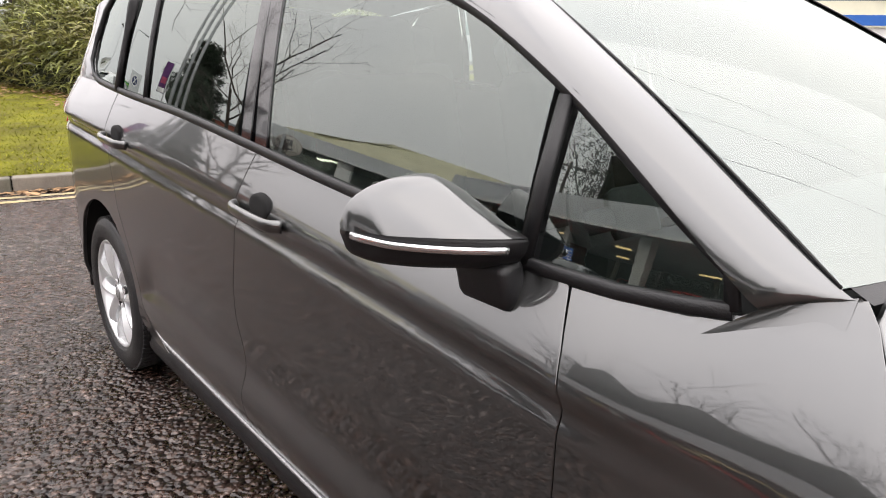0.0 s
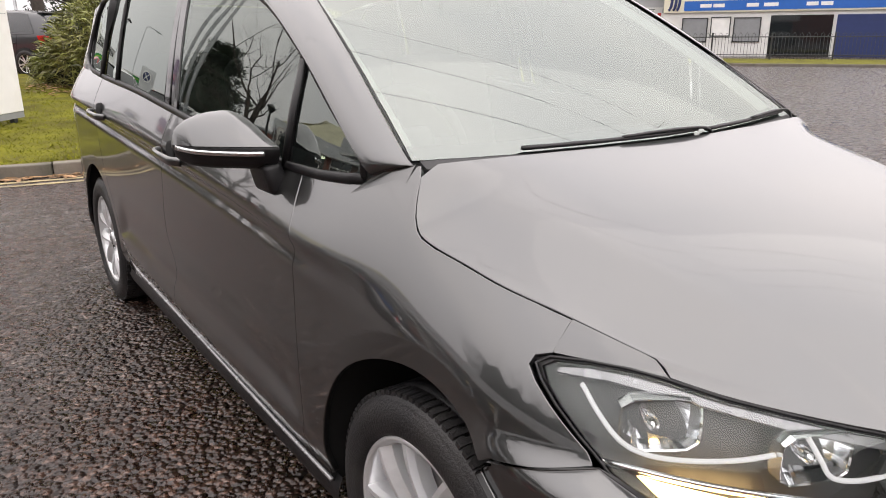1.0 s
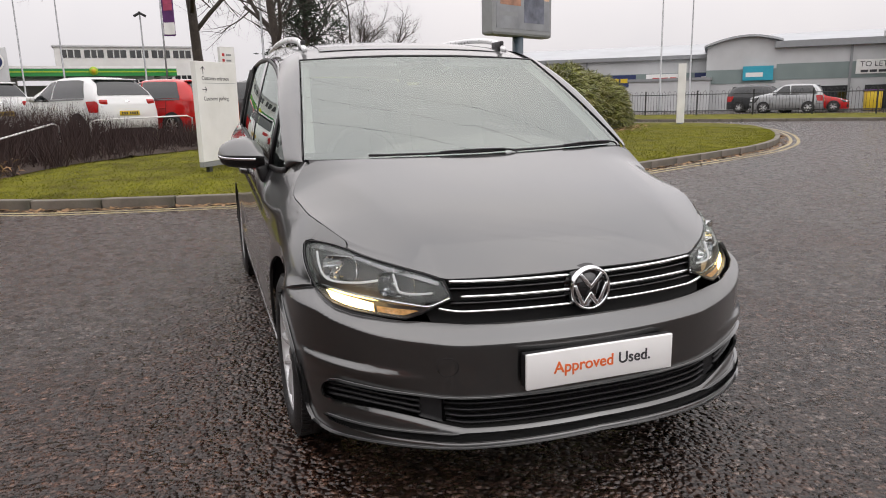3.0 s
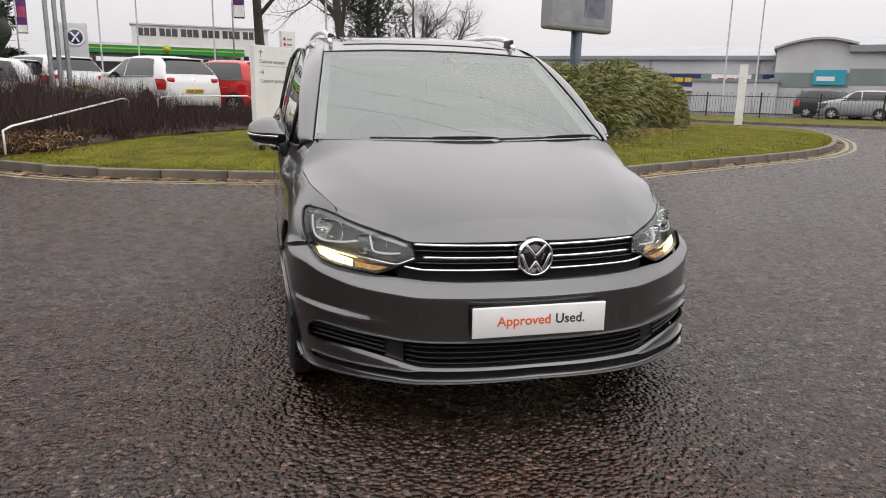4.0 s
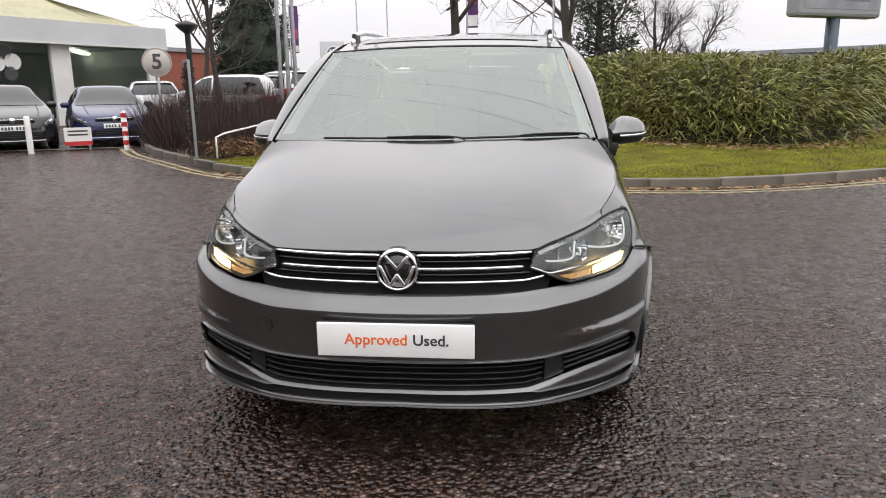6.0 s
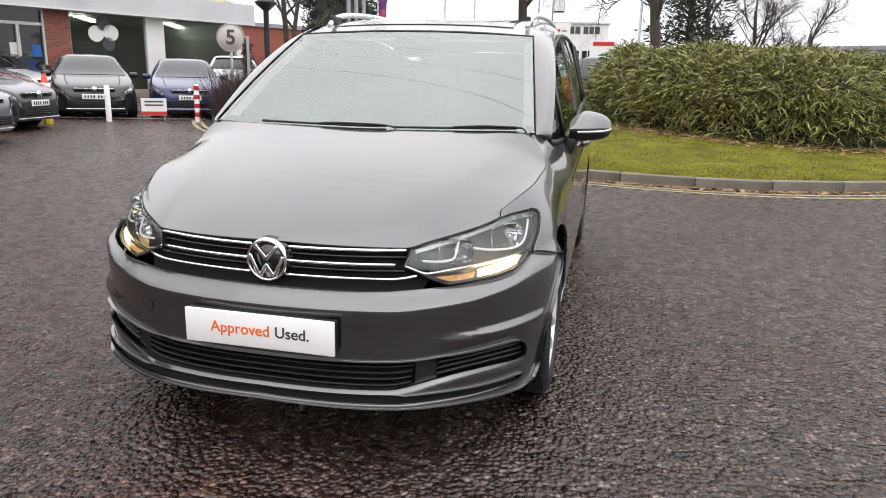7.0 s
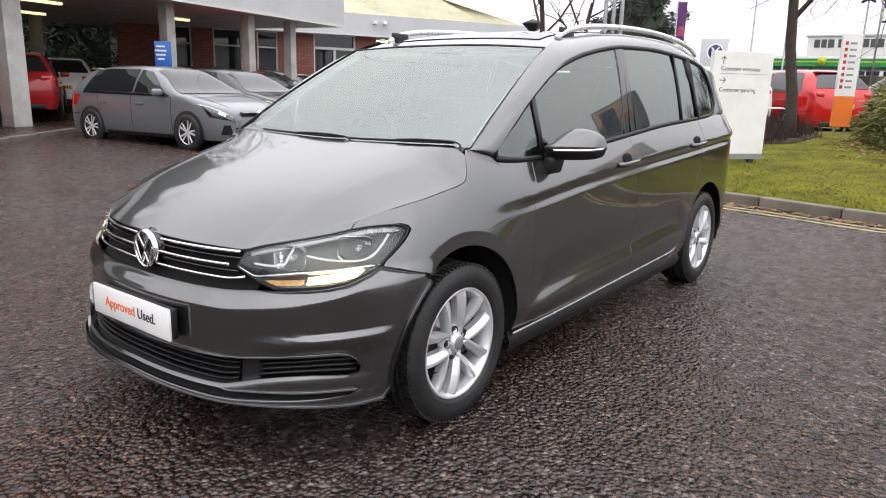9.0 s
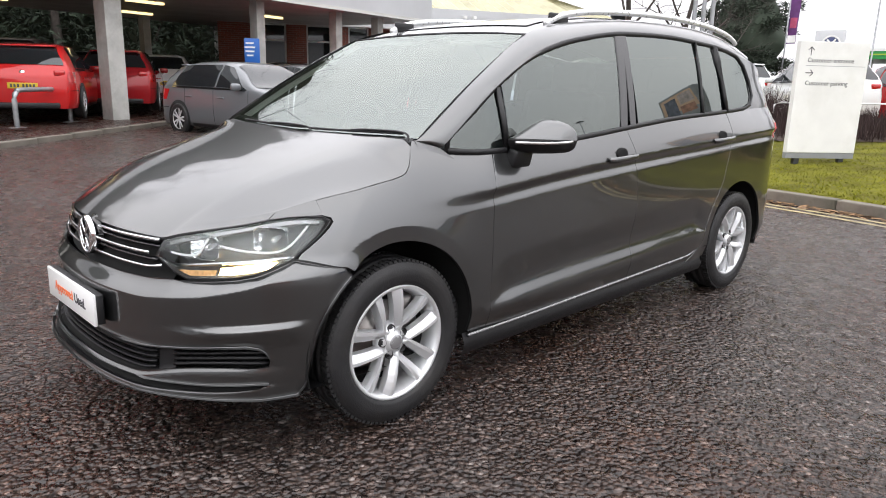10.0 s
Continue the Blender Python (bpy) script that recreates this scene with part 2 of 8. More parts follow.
M_GREYTRIM = mat("lamp_trim_grey", (0.32, 0.32, 0.325), 0.25, 0.5, rvar=0.05, scale=30)
M_REDLENS = mat("red_lens", (0.45, 0.012, 0.012), 0.12, coat=0.8, var=0.2, scale=60)
M_TRIM = mat("cabin_plastic", (0.035, 0.036, 0.038), 0.6, bump=0.2, bscale=300, var=0.2)
M_SEAT = mat("seat_cloth", (0.055, 0.055, 0.058), 0.85, bump=0.4, bscale=350, var=0.25, scale=20)
M_HEADLINER = mat("headliner", (0.55, 0.55, 0.52), 0.9, var=0.08, bump=0.1)
M_WHITEPLATE = mat("plate_white", (0.86, 0.86, 0.85), 0.3, var=0.03, scale=10, coat=0.3)
M_ORANGE = mat("plate_orange", (0.80, 0.16, 0.035), 0.4, var=0.05)
M_INK = mat("ink_grey", (0.05, 0.05, 0.055), 0.5, var=0.1)

# ---- building tools ----
from mathutils.geometry import delaunay_2d_cdt


def lerp(a, b, k):
    return a + (b - a) * k


def sstep(a, b, x):
    k = min(max((x - a) / (b - a), 0.0), 1.0)
    return k * k * (3 - 2 * k)


def curve1(pts, x):
    """Smooth value at x through (x, value) pairs (monotone cubic)."""
    if x <= pts[0][0]:
        return pts[0][1]
    if x >= pts[-1][0]:
        return pts[-1][1]
    n = len(pts)
    i = 0
    while x > pts[i + 1][0]:
        i += 1

    def rise(j):
        return (pts[j + 1][1] - pts[j][1]) / (pts[j + 1][0] - pts[j][0])

    def slope(j):
        if j == 0:
            return rise(0)
        if j == n - 1:
            return rise(n - 2)
        a, b = rise(j - 1), rise(j)
        return 0.0 if a * b <= 0 else 2 * a * b / (a + b)
    h = pts[i + 1][0] - pts[i][0]
    k = (x - pts[i][0]) / h
    return ((1 + 2 * k) * (1 - k) ** 2 * pts[i][1] + k * (1 - k) ** 2 * h * slope(i)
            + k * k * (3 - 2 * k) * pts[i + 1][1] + k * k * (k - 1) * h * slope(i + 1))


def spline(pts, steps=8, closed=False):
    """Catmull-Rom through points of any dimension."""
    p = [Vector(q) for q in pts]
    n, out = len(p), []
    for i in range(n if closed else n - 1):
        a = p[i - 1] if closed or i else p[0] * 2 - p[1]
        b, c = p[i], p[(i + 1) % n]
        d = p[(i + 2) % n] if closed or i + 2 < n else p[-1] * 2 - p[-2]
        for s in range(steps):
            k = s / steps
            out.append(0.5 * ((2 * b) + (c - a) * k + (2 * a - 5 * b + 4 * c - d) * k * k + (3 * b - a - 3 * c + d) * k ** 3))
    if not closed:
        out.append(p[-1])
    return out


def part(name, bm, material, parent=None, label="", smooth=True, loc=None):
    """Links a bmesh as one mesh object."""
    me = bpy.data.meshes.new(name)
    bm.to_mesh(me)
    bm.free()
    me.materials.append(material)
    if smooth:
        me.polygons.foreach_set("use_smooth", [True] * len(me.polygons))
    ob = new(name, me)
    if parent is not None:
        ob.parent = parent
    if loc is not None:
        ob.matrix_basis = loc
    return tagged(ob, label)


def raw(name, verts, faces, material, parent=None, label="", normals=None, smooth=True):
    me = bpy.data.meshes.new(name)
    me.from_pydata([tuple(v) for v in verts], [], faces)
    me.materials.append(material)
    if smooth:
        me.polygons.foreach_set("use_smooth", [True] * len(me.polygons))
    if normals is not None:
        me.normals_split_custom_set_from_vertices([tuple(n) for n in normals])
    ob = new(name, me)
    if parent is not None:
        ob.parent = parent
    return tagged(ob, label)


def thing(name, label, category, group="", m=None, kind=""):
    ob = new(name)
    ob.empty_display_size = 0.2
    if m is not None:
        ob.matrix_basis = m
    return tagged(ob, label, category, group, kind)


def add_box(bm, c, s, r=0.0, rot=None, seg=2):
    """A box of centre c and size s, its edges rounded by r."""
    g = bmesh.ops.create_cube(bm, size=1.0)
    vs = g["verts"]
    for v in vs:
        v.co = Vector((v.co.x * s[0], v.co.y * s[1], v.co.z * s[2]))
    if r > 0:
        es = list({e for v in vs for e in v.link_edges})
        g2 = bmesh.ops.bevel(bm, geom=es, offset=min(r, min(s) * 0.49), segments=seg, affect="EDGES", profile=0.5)
        vs = list({v for f in g2["faces"] for v in f.verts} | {v for v in vs if v.is_valid})
    for v in vs:
        co = v.co
        if rot is not None:
            co = rot @ co
        v.co = co + Vector(c)
    return vs


def box(name, c, s, material, parent=None, r=0.0, label="", rot=None, seg=2):
    bm = bmesh.new()
    add_box(bm, c, s, r, rot, seg)
    return part(name, bm, material, parent, label, smooth=r > 0)


def lathe_bm(profile, seg=32, axis="z", bm=None, arc=None, at=(0, 0, 0)):
    """Turns (radius, height) pairs round an axis."""
    bm = bm or bmesh.new()
    made = []
    rings = []
    a0, a1 = arc or (0, 2 * math.pi)
    cnt = seg if arc is None else seg + 1
    for r, h in profile:
        ring = []
        for i in range(cnt):
            a = a0 + (a1 - a0) * i / seg
            u, v = r * math.cos(a), r * math.sin(a)
            p = {"z": (u, v, h), "x": (h, u, v), "y": (u, h, v)}[axis]
            ring.append(bm.verts.new(Vector(p) + Vector(at)))
        rings.append(ring)
    for r0, r1 in zip(rings, rings[1:]):
        for i in range(seg):
            j = (i + 1) % cnt
            made.append(bm.faces.new((r0[i], r0[j], r1[j], r1[i])))
    bmesh.ops.recalc_face_normals(bm, faces=made)
    return bm


def tube_bm(path, radius, seg=8, bm=None, flat=None, cap=True):
    """A tube along points; radius a number or one for each point; flat: (across, up) factors."""
    bm = bm or bmesh.new()
    path = [Vector(p) for p in path]
    rings, last = [], None
    for i, p in enumerate(path):
        t = (path[min(i + 1, len(path) - 1)] - path[max(i - 1, 0)]).normalized()
        ref = Vector((0, 0, 1)) if abs(t.z) < 0.95 else Vector((0, 1, 0))
        side = t.cross(ref).normalized()
        if last is not None and side.dot(last) < 0:
            side = -side
        last = side
        up = side.cross(t)
        r = radius[i] if isinstance(radius, (list, tuple)) else radius
        fx, fy = flat or (1, 1)
        rings.append([bm.verts.new(p + side * math.cos(2 * math.pi * k / seg) * r * fx + up * math.sin(2 * math.pi * k / seg) * r * fy) for k in range(seg)])
    for a, b in zip(rings, rings[1:]):
        for k in range(seg):
            bm.faces.new((a[k], b[k], b[(k + 1) % seg], a[(k + 1) % seg]))
    if cap:
        bm.faces.new(rings[0])
        bm.faces.new(rings[-1][::-1])
    return bm


def strip_grid(name, f, nu, nv, material, parent, label="", flip=False):
    """A surface f(u, v) over the unit square, with exact normals."""
    V, N = [], []
    e = 1e-3
    for j in range(nv + 1):
        for i in range(nu + 1):
            u, v = i / nu, j / nv
            V.append(f(u, v))
            n = (f(min(u + e, 1), v) - f(max(u - e, 0), v)).cross(f(u, min(v + e, 1)) - f(u, max(v - e, 0))).normalized()
            N.append(-n if flip else n)
    F = []
    for j in range(nv):
        for i in range(nu):
            a = j * (nu + 1) + i
            q = (a, a + 1, a + nu + 2, a + nu + 1)
            F.append(q[::-1] if flip else q)
    return raw(name, V, F, material, parent, label, N)


def text_on(name, body, size, m, material, parent, label="", depth=0.001, align="CENTER", spread=1.0, weight=0.0):
    """Letters as a mesh."""
    cu = bpy.data.curves.new(name, "FONT")
    cu.body, cu.size, cu.extrude, cu.align_x, cu.align_y, cu.space_character = body, size, depth, align, "CENTER", spread
    cu.offset = weight
    tmp = bpy.data.objects.new(name, cu)
    scene.collection.objects.link(tmp)
    dg = bpy.context.evaluated_depsgraph_get()
    me = bpy.data.meshes.new_from_object(tmp.evaluated_get(dg))
    bpy.data.objects.remove(tmp)
    me.materials.clear()
    me.materials.append(material)
    ob = new(name, me)
    ob.parent = parent
    ob.matrix_basis = m
    return tagged(ob, label)


def inside(poly, pts):
    """Which points lie in a polygon (numpy)."""
    p, q = np.asarray(poly), np.asarray(pts)
    res = np.zeros(len(q), bool)
    x, y = q[:, 0], q[:, 1]
    for (x0, y0), (x1, y1) in zip(p, np.roll(p, -1, axis=0)):
        if y0 == y1:
            continue
        c = ((y0 > y) != (y1 > y)) & (x < (x1 - x0) * (y - y0) / (y1 - y0) + x0)
        res ^= c
    return res


def resample(poly, step):
    out = []
    n = len(poly)
    for i in range(n):
        a, b = Vector(poly[i]), Vector(poly[(i + 1) % n])
        k = max(1, int((b - a).length / step + 0.5))
        out += [a.lerp(b, j / k) for j in range(k)]
    return out


def inset_poly(poly, d):
    n = len(poly)
    out = []
    for i in range(n):
        a, b, c = poly[i - 1], poly[i], poly[(i + 1) % n]
        e0, e1 = (b - a).normalized(), (c - b).normalized()
        n0, n1 = Vector((-e0.y, e0.x)), Vector((-e1.y, e1.x))
        m = n0 + n1
        m = m / max(m.length, 1e-6)
        out.append(b + m * d / max(m.dot(n1), 0.4))
    return out


def area2(poly):
    return sum(a[0] * b[1] - b[0] * a[1] for a, b in zip(poly, poly[1:] + poly[:1]))


def panel(name, f, poly, step, material, parent, label="", side=1, holes=(), gap=0.0025, depth=0.014, out=1, rim=True, extra=()):
    """A pressed sheet: the part of the surface f(u, v) inside a polygon, with rounded, turned-in edges.
    step: spacing (u, v). side: -1 mirrors it across the car. out: the sense of du x dv that faces outwards."""
    su, sv = step
    sc = lambda p: Vector((p[0] / su, p[1] / sv))

    def prep(pl, d):
        pl = [Vector(p) for p in pl]
        if area2(pl) < 0:
            pl = pl[::-1]
        pl = resample(pl, min(su, sv) * 0.8)
        return inset_poly(pl, d)
    outer = prep(poly, gap)
    loops = [outer] + [prep(h, -gap * 0.2) for h in holes]
    us, vs = [p.x for p in outer], [p.y for p in outer]
    gu = np.arange(min(us) + su * 0.37, max(us), su)
    gv = np.arange(min(vs) + sv * 0.41, max(vs), sv)
    grid = np.array([(u, v) for u in gu for v in gv]).reshape(-1, 2)
    if len(extra):
        ex = np.array(extra)
        far = np.array([(((ex - g) / (su, sv)) ** 2).sum(1).min() > 0.12 for g in grid])
        grid = np.concatenate([grid[far], ex])
    if len(grid):
        keep = inside(outer, grid)
        for h in loops[1:]:
            keep &= ~inside(h, grid)
        bd = np.array([[p.x, p.y] for lp in loops for p in lp])
        near = np.array([((np.abs((bd - g) / (su, sv))) ** 2).sum(1).min() > 0.16 for g in grid])
        grid = grid[keep & near]
    pts, edges = [], []
    for lp in loops:
        s = len(pts)
        pts += [sc(p) for p in lp]
        edges += [(s + i, s + (i + 1) % len(lp)) for i in range(len(lp))]
    pts += [sc(p) for p in grid]
    vco, _, tris, _, _, _ = delaunay_2d_cdt(pts, edges, [], 0, 1e-6)
    P2 = np.array([(v.x * su, v.y * sv) for v in vco])
    cen = np.array([P2[list(t)].mean(0) for t in tris])
    ok = inside(outer, cen)
    for h in loops[1:]:
        ok &= ~inside(h, cen)
    F = [tuple(t) for t, k in zip(tris, ok) if k]
    e = 1.5e-3

    def nrm(u, v):
        return (f(u + e, v) - f(u - e, v)).cross(f(u, v + e) - f(u, v - e)).normalized() * out
    V = [f(u, v) for u, v in P2]
    N = [nrm(u, v) for u, v in P2]
    if out < 0:
        F = [t[::-1] for t in F]
    if rim:
        cnt, used = {}, set()
        for t in F:
            for a, b in zip(t, t[1:] + t[:1]):
                cnt[(a, b)] = 1
        nxt = {a: b for (a, b) in cnt if (b, a) not in cnt}
        prv = {b: a for a, b in nxt.items()}
        m1, m2, m3 = {}, {}, {}
        for a in nxt:
            t = (V[nxt[a]] - V[prv.get(a, a)]).normalized()
            o = t.cross(N[a]).normalized()
            for store, off, nn in ((m1, o * 0.0012 - N[a] * 0.0014, (o + N[a]).normalized()), (m2, o * 0.0013 - N[a] * 0.004, o), (m3, o * 0.0013 - N[a] * depth, o)):
                store[a] = len(V)
                V.append(V[a] + off)
                N.append(nn)
        for a, b in nxt.items():
            F.append((b, a, m1[a], m1[b]))
            F.append((m1[b], m1[a], m2[a], m2[b]))
            F.append((m2[b], m2[a], m3[a], m3[b]))
    if side < 0:
        V = [Vector((-v.x, v.y, v.z)) for v in V]
        N = [Vector((-n.x, n.y, n.z)) for n in N]
        F = [t[::-1] for t in F]
    return raw(name, V, F, material, parent, label, N)

# ---- the grey people carrier ----
AX_F, AX_R, HUB, R_ARCH = 0.843, 3.632, 0.325, 0.376
LAMP_Y0 = 0.135


def nose0(z):
    return curve1(((0.17, 0.07), (0.205, 0.008), (0.225, 0.0), (0.27, 0.008), (0.38, 0.019), (0.46, 0.021), (0.530, 0.0205), (0.543, 0.0213), (0.547, 0.0240), (0.60, 0.0665), (0.615, 0.0700), (0.66, 0.0770), (0.72, 0.090), (0.80, 0.105)), z)


def width0(z):
    return curve1(((0.18, 0.845), (0.25, 0.868), (0.33, 0.885), (0.45, 0.900), (0.60, 0.907), (0.75, 0.905)), z)


def shut_z(y):
    """Height of the bonnet's side edge."""
    return curve1(((0.13, 0.735), (0.386, 0.815), (0.60, 0.900), (0.80, 0.975), (1.0, 1.046), (1.2, 1.062), (1.5, 1.07)), y)


def seam_z(y):
    """Height of the seam between bonnet and wing."""
    return curve1(((0.38, 0.806), (0.60, 0.868), (0.73, 0.890), (0.80, 0.903), (0.88, 0.917), (0.925, 0.929), (0.95, 0.947), (0.98, 0.988), (1.0, 1.022), (1.02, 1.046)), y)


def shoulder(y, z):
    """Half width at which the plan outline would run straight, at the height z."""
    w, zm = width0(z), 0.60
    if z <= zm:
        return w
    t = min((z - zm) / ((shut_z(y) - zm) / 0.97), 0.9999)
    return 0.70 + (w - 0.70) * (1 - t * t) ** 0.8


def nose_rise(x):
    """The crease under the lamps climbs towards the corners."""
    return curve1(((0.0, 0.0), (0.42, 0.0), (0.55, 0.012), (0.65, 0.026), (0.72, 0.043), (0.78, 0.062), (0.83, 0.085), (0.92, 0.100)), abs(x))


def nose_line(x, z):
    """The middle profile, lifted with the crease and swept back above it towards the corners."""
    zz = z - nose_rise(x) * sstep(0.30, 0.50, z)
    return nose0(zz) + 0.047 * sstep(0.540, 0.610, zz) * sstep(0.54, 0.82, abs(x))


def plan_y(x, z, w):
    r = min(abs(x) / w, 0.9999)
    return nose_line(x, z) + 0.2 * x * x + 0.5 * (1 - (1 - r ** 3) ** (1 / 3))


def front(x, z):
    """The nose, as seen from ahead: y at x, z."""
    if z <= 0.60:
        return plan_y(x, z, width0(z))
    lo, hi = 0.0, 1.4
    for _ in range(26):
        mid = (lo + hi) / 2
        w = shoulder(mid, z)
        if abs(x) < w and plan_y(x, z, w) < mid:
            hi = mid
        else:
            lo = mid
    return hi


def belt(y):
    return curve1(((1.0, 1.01), (1.25, 0.990), (1.5, 0.998), (2.0, 1.033), (2.4, 1.068), (2.84, 1.102), (3.3, 1.122), (3.7, 1.14), (4.4, 1.16)), y)


def waist(y):
    """Height of the sharp line along the flank."""
    return curve1(((0.9, 0.822), (1.114, 0.838), (1.30, 0.851), (1.77, 0.890), (2.37, 0.926), (3.15, 0.964), (3.84, 1.0), (4.4, 1.02)), y)


def low_crease(y):
    top = curve1(((1.29, 0.352), (1.34, 0.378), (1.43, 0.413), (1.82, 0.452), (2.36, 0.475), (3.05, 0.497), (3.2, 0.445)), y)
    bot = curve1(((1.29, 0.350), (1.82, 0.369), (2.37, 0.389), (3.2, 0.434)), y)
    return top, bot


def flank_fender(y, z):
    w = shoulder(y, z)
    lo, hi = 0.3, w
    if plan_y(w * 0.9999, z, w) <= y:
        return w
    for _ in range(24):
        mid = (lo + hi) / 2
        if plan_y(mid, z, w) < y:
            lo = mid
        else:
            hi = mid
    return lo


def flank_door(y, z):
    zt, zb = waist(y), belt(y)
    xc, xb = 0.897, curve1(((1.0, 0.800), (1.2, 0.815), (1.6, 0.838), (2.4, 0.846), (3.2, 0.838), (3.8, 0.815)), y)
    if z >= zt:
        k = min((zb - z) / (zb - zt), 1.0)
        x = xb + (xc - xb) * (1 - (1 - k) ** 1.25) if k > 0 else xb - 0.25 * (z - zb)
    else:
        s = zt - z
        grow = sstep(1.05, 1.5, y)
        x = xc - 0.015 * sstep(0.0, 0.036, s) * (0.35 + 0.65 * grow) + 0.012 * sstep(0.036, 0.075, s) * (0.3 + 0.7 * grow)
        x += 0.003 * sstep(0.075, 0.30, s)
        if 1.29 < y < 3.25:
            t, b = low_crease(y)
            a = sstep(1.29, 1.45, y) * (1 - sstep(3.1, 3.25, y))
            x -= 0.016 * a * sstep(t + 0.16, t + 0.01, z)
            x += 0.020 * a * sstep(t + 0.004, b, z)
            x -= 0.030 * sstep(b, 0.24, z)
        else:
            x -= 0.030 * sstep(0.37, 0.24, z)
    return x


def flank_plain(y, z):
    k = sstep(0.92, 1.36, y)
    x = lerp(flank_fender(y, z), flank_door(y, z), k) if 0 < k < 1 else (flank_door(y, z) if k else flank_fender(y, z))
    if y > 3.9:
        x *= 1 - 0.22 * ((y - 3.9) / 0.53) ** 2.4
    return x


def flank(y, z):
    """Half width of the body below the windows, upright in a band round each wheel arch."""
    x = flank_plain(y, z)
    for ay in (AX_F, AX_R):
        r = math.hypot(y - ay, z - HUB)
        if 0.2 < r < 0.432 and z > 0.25:
            g = 0.432 / r
            edge = flank_plain(ay + (y - ay) * g, HUB + (z - HUB) * g)
            a = math.degrees(math.atan2(z - HUB, ay - y))
            x = lerp(x, edge, sstep(52, 68, a) * sstep(170, 150, a) if ay == AX_F else sstep(10, 30, a) * sstep(170, 150, a))
    return x


def cabin(y, z):
    """Half width of the glasshouse above the belt."""
    zb = belt(y)
    h = z - zb
    x = flank_plain(y, zb) - 0.20 * h - 0.20 * h * h
    if y > 3.5:
        x -= 0.06 * ((y - 3.5) / 0.9) ** 2 * sstep(0.0, 0.20, h)
    return x


def F_front(u, z):
    return Vector((u, front(u, z), z))


def open_top(x):
    """Upper edge of the lower grille opening."""
    return curve1(((0, 0.378), (0.38, 0.376), (0.475, 0.379), (0.545, 0.388), (0.685, 0.405), (0.74, 0.413), (0.785, 0.416)), x)


def lip_top(x):
    """Painted lip under the opening."""
    return curve1(((0, 0.283), (0.40, 0.279), (0.43, 0.280), (0.49, 0.293), (0.56, 0.312), (0.655, 0.330), (0.74, 0.337), (0.81, 0.336)), x)


def groove_top(x):
    return curve1(((0, 0.271), (0.41, 0.266), (0.45, 0.266), (0.56, 0.273), (0.65, 0.276), (0.75, 0.281), (0.81, 0.284)), x)


def split_top(x):
    """Upper edge of the splitter below the groove."""
    return curve1(((0, 0.249), (0.41, 0.240), (0.45, 0.239), (0.56, 0.245), (0.65, 0.250), (0.75, 0.256), (0.80, 0.264), (0.81, 0.268)), x)


def split_low(x):
    return curve1(((0, 0.237), (0.41, 0.227), (0.45, 0.226), (0.56, 0.229), (0.70, 0.231), (0.80, 0.226)), x)


def corner_q(q, z):
    """The bumper: q runs along the nose and round its corner."""
    a = min(abs(q), 1.0)
    s = a ** 1.5 / (a ** 1.5 + (1 - a) ** 1.5)
    th = math.pi / 2 * s
    kx, ky = math.sin(th) ** (2 / 3), 0.5 * (1 - max(math.cos(th), 0.0) ** (2 / 3))
    w = shoulder(0.55, z)
    for _ in range(4):
        x = w * kx
        y = nose_line(x, z) + 0.2 * x * x + ky
        if z <= 0.60:
            break
        w = shoulder(y, z)
    # the raised line in the corner and the scoop below it
    zc = 0.458 + (x - 0.63) * 0.12
    on = sstep(0.50, 0.78, x) * sstep(0.895, 0.855, x)
    s = z - zc
    lift = on * sstep(0.012, -0.014, s) * sstep(-0.085, -0.012, s)
    y -= 0.017 * lift
    x += 0.007 * lift
    # the lip under the opening and the splitter below it jut out
    on = sstep(0.855, 0.80, x)
    zl, zs = lip_top(x), split_top(x)
    y -= on * (0.010 * sstep(zl + 0.004, zl - 0.020, z) + 0.010 * sstep(zs + 0.012, zs - 0.004, z))
    x = lerp(x, lerp(min(x, flank_plain(y, z)), flank_plain(y, z), sstep(0.36, 0.44, z)), sstep(0.40, 0.50, y))
    if abs(q) > 1:
        y += (abs(q) - 1)
    return Vector((math.copysign(x, q), y, z))


def q_at(x, z):
    lo, hi = 0.0, 1.0
    for _ in range(22):
        m = (lo + hi) / 2
        if corner_q(m, z).x < x:
            lo = m
        else:
            hi = m
    return lo


def q_at_y(y, z):
    lo, hi = 0.0, 1.0
    for _ in range(22):
        m = (lo + hi) / 2
        if corner_q(m, z).y < y:
            lo = m
        else:
            hi = m
    return lo


def arch_pts(ay, a0, a1, n, r=R_ARCH):
    return [(ay + r * math.cos(radians(lerp(a0, a1, i / n))), HUB + r * math.sin(radians(lerp(a0, a1, i / n)))) for i in range(n + 1)]


HOOD_FIX = []


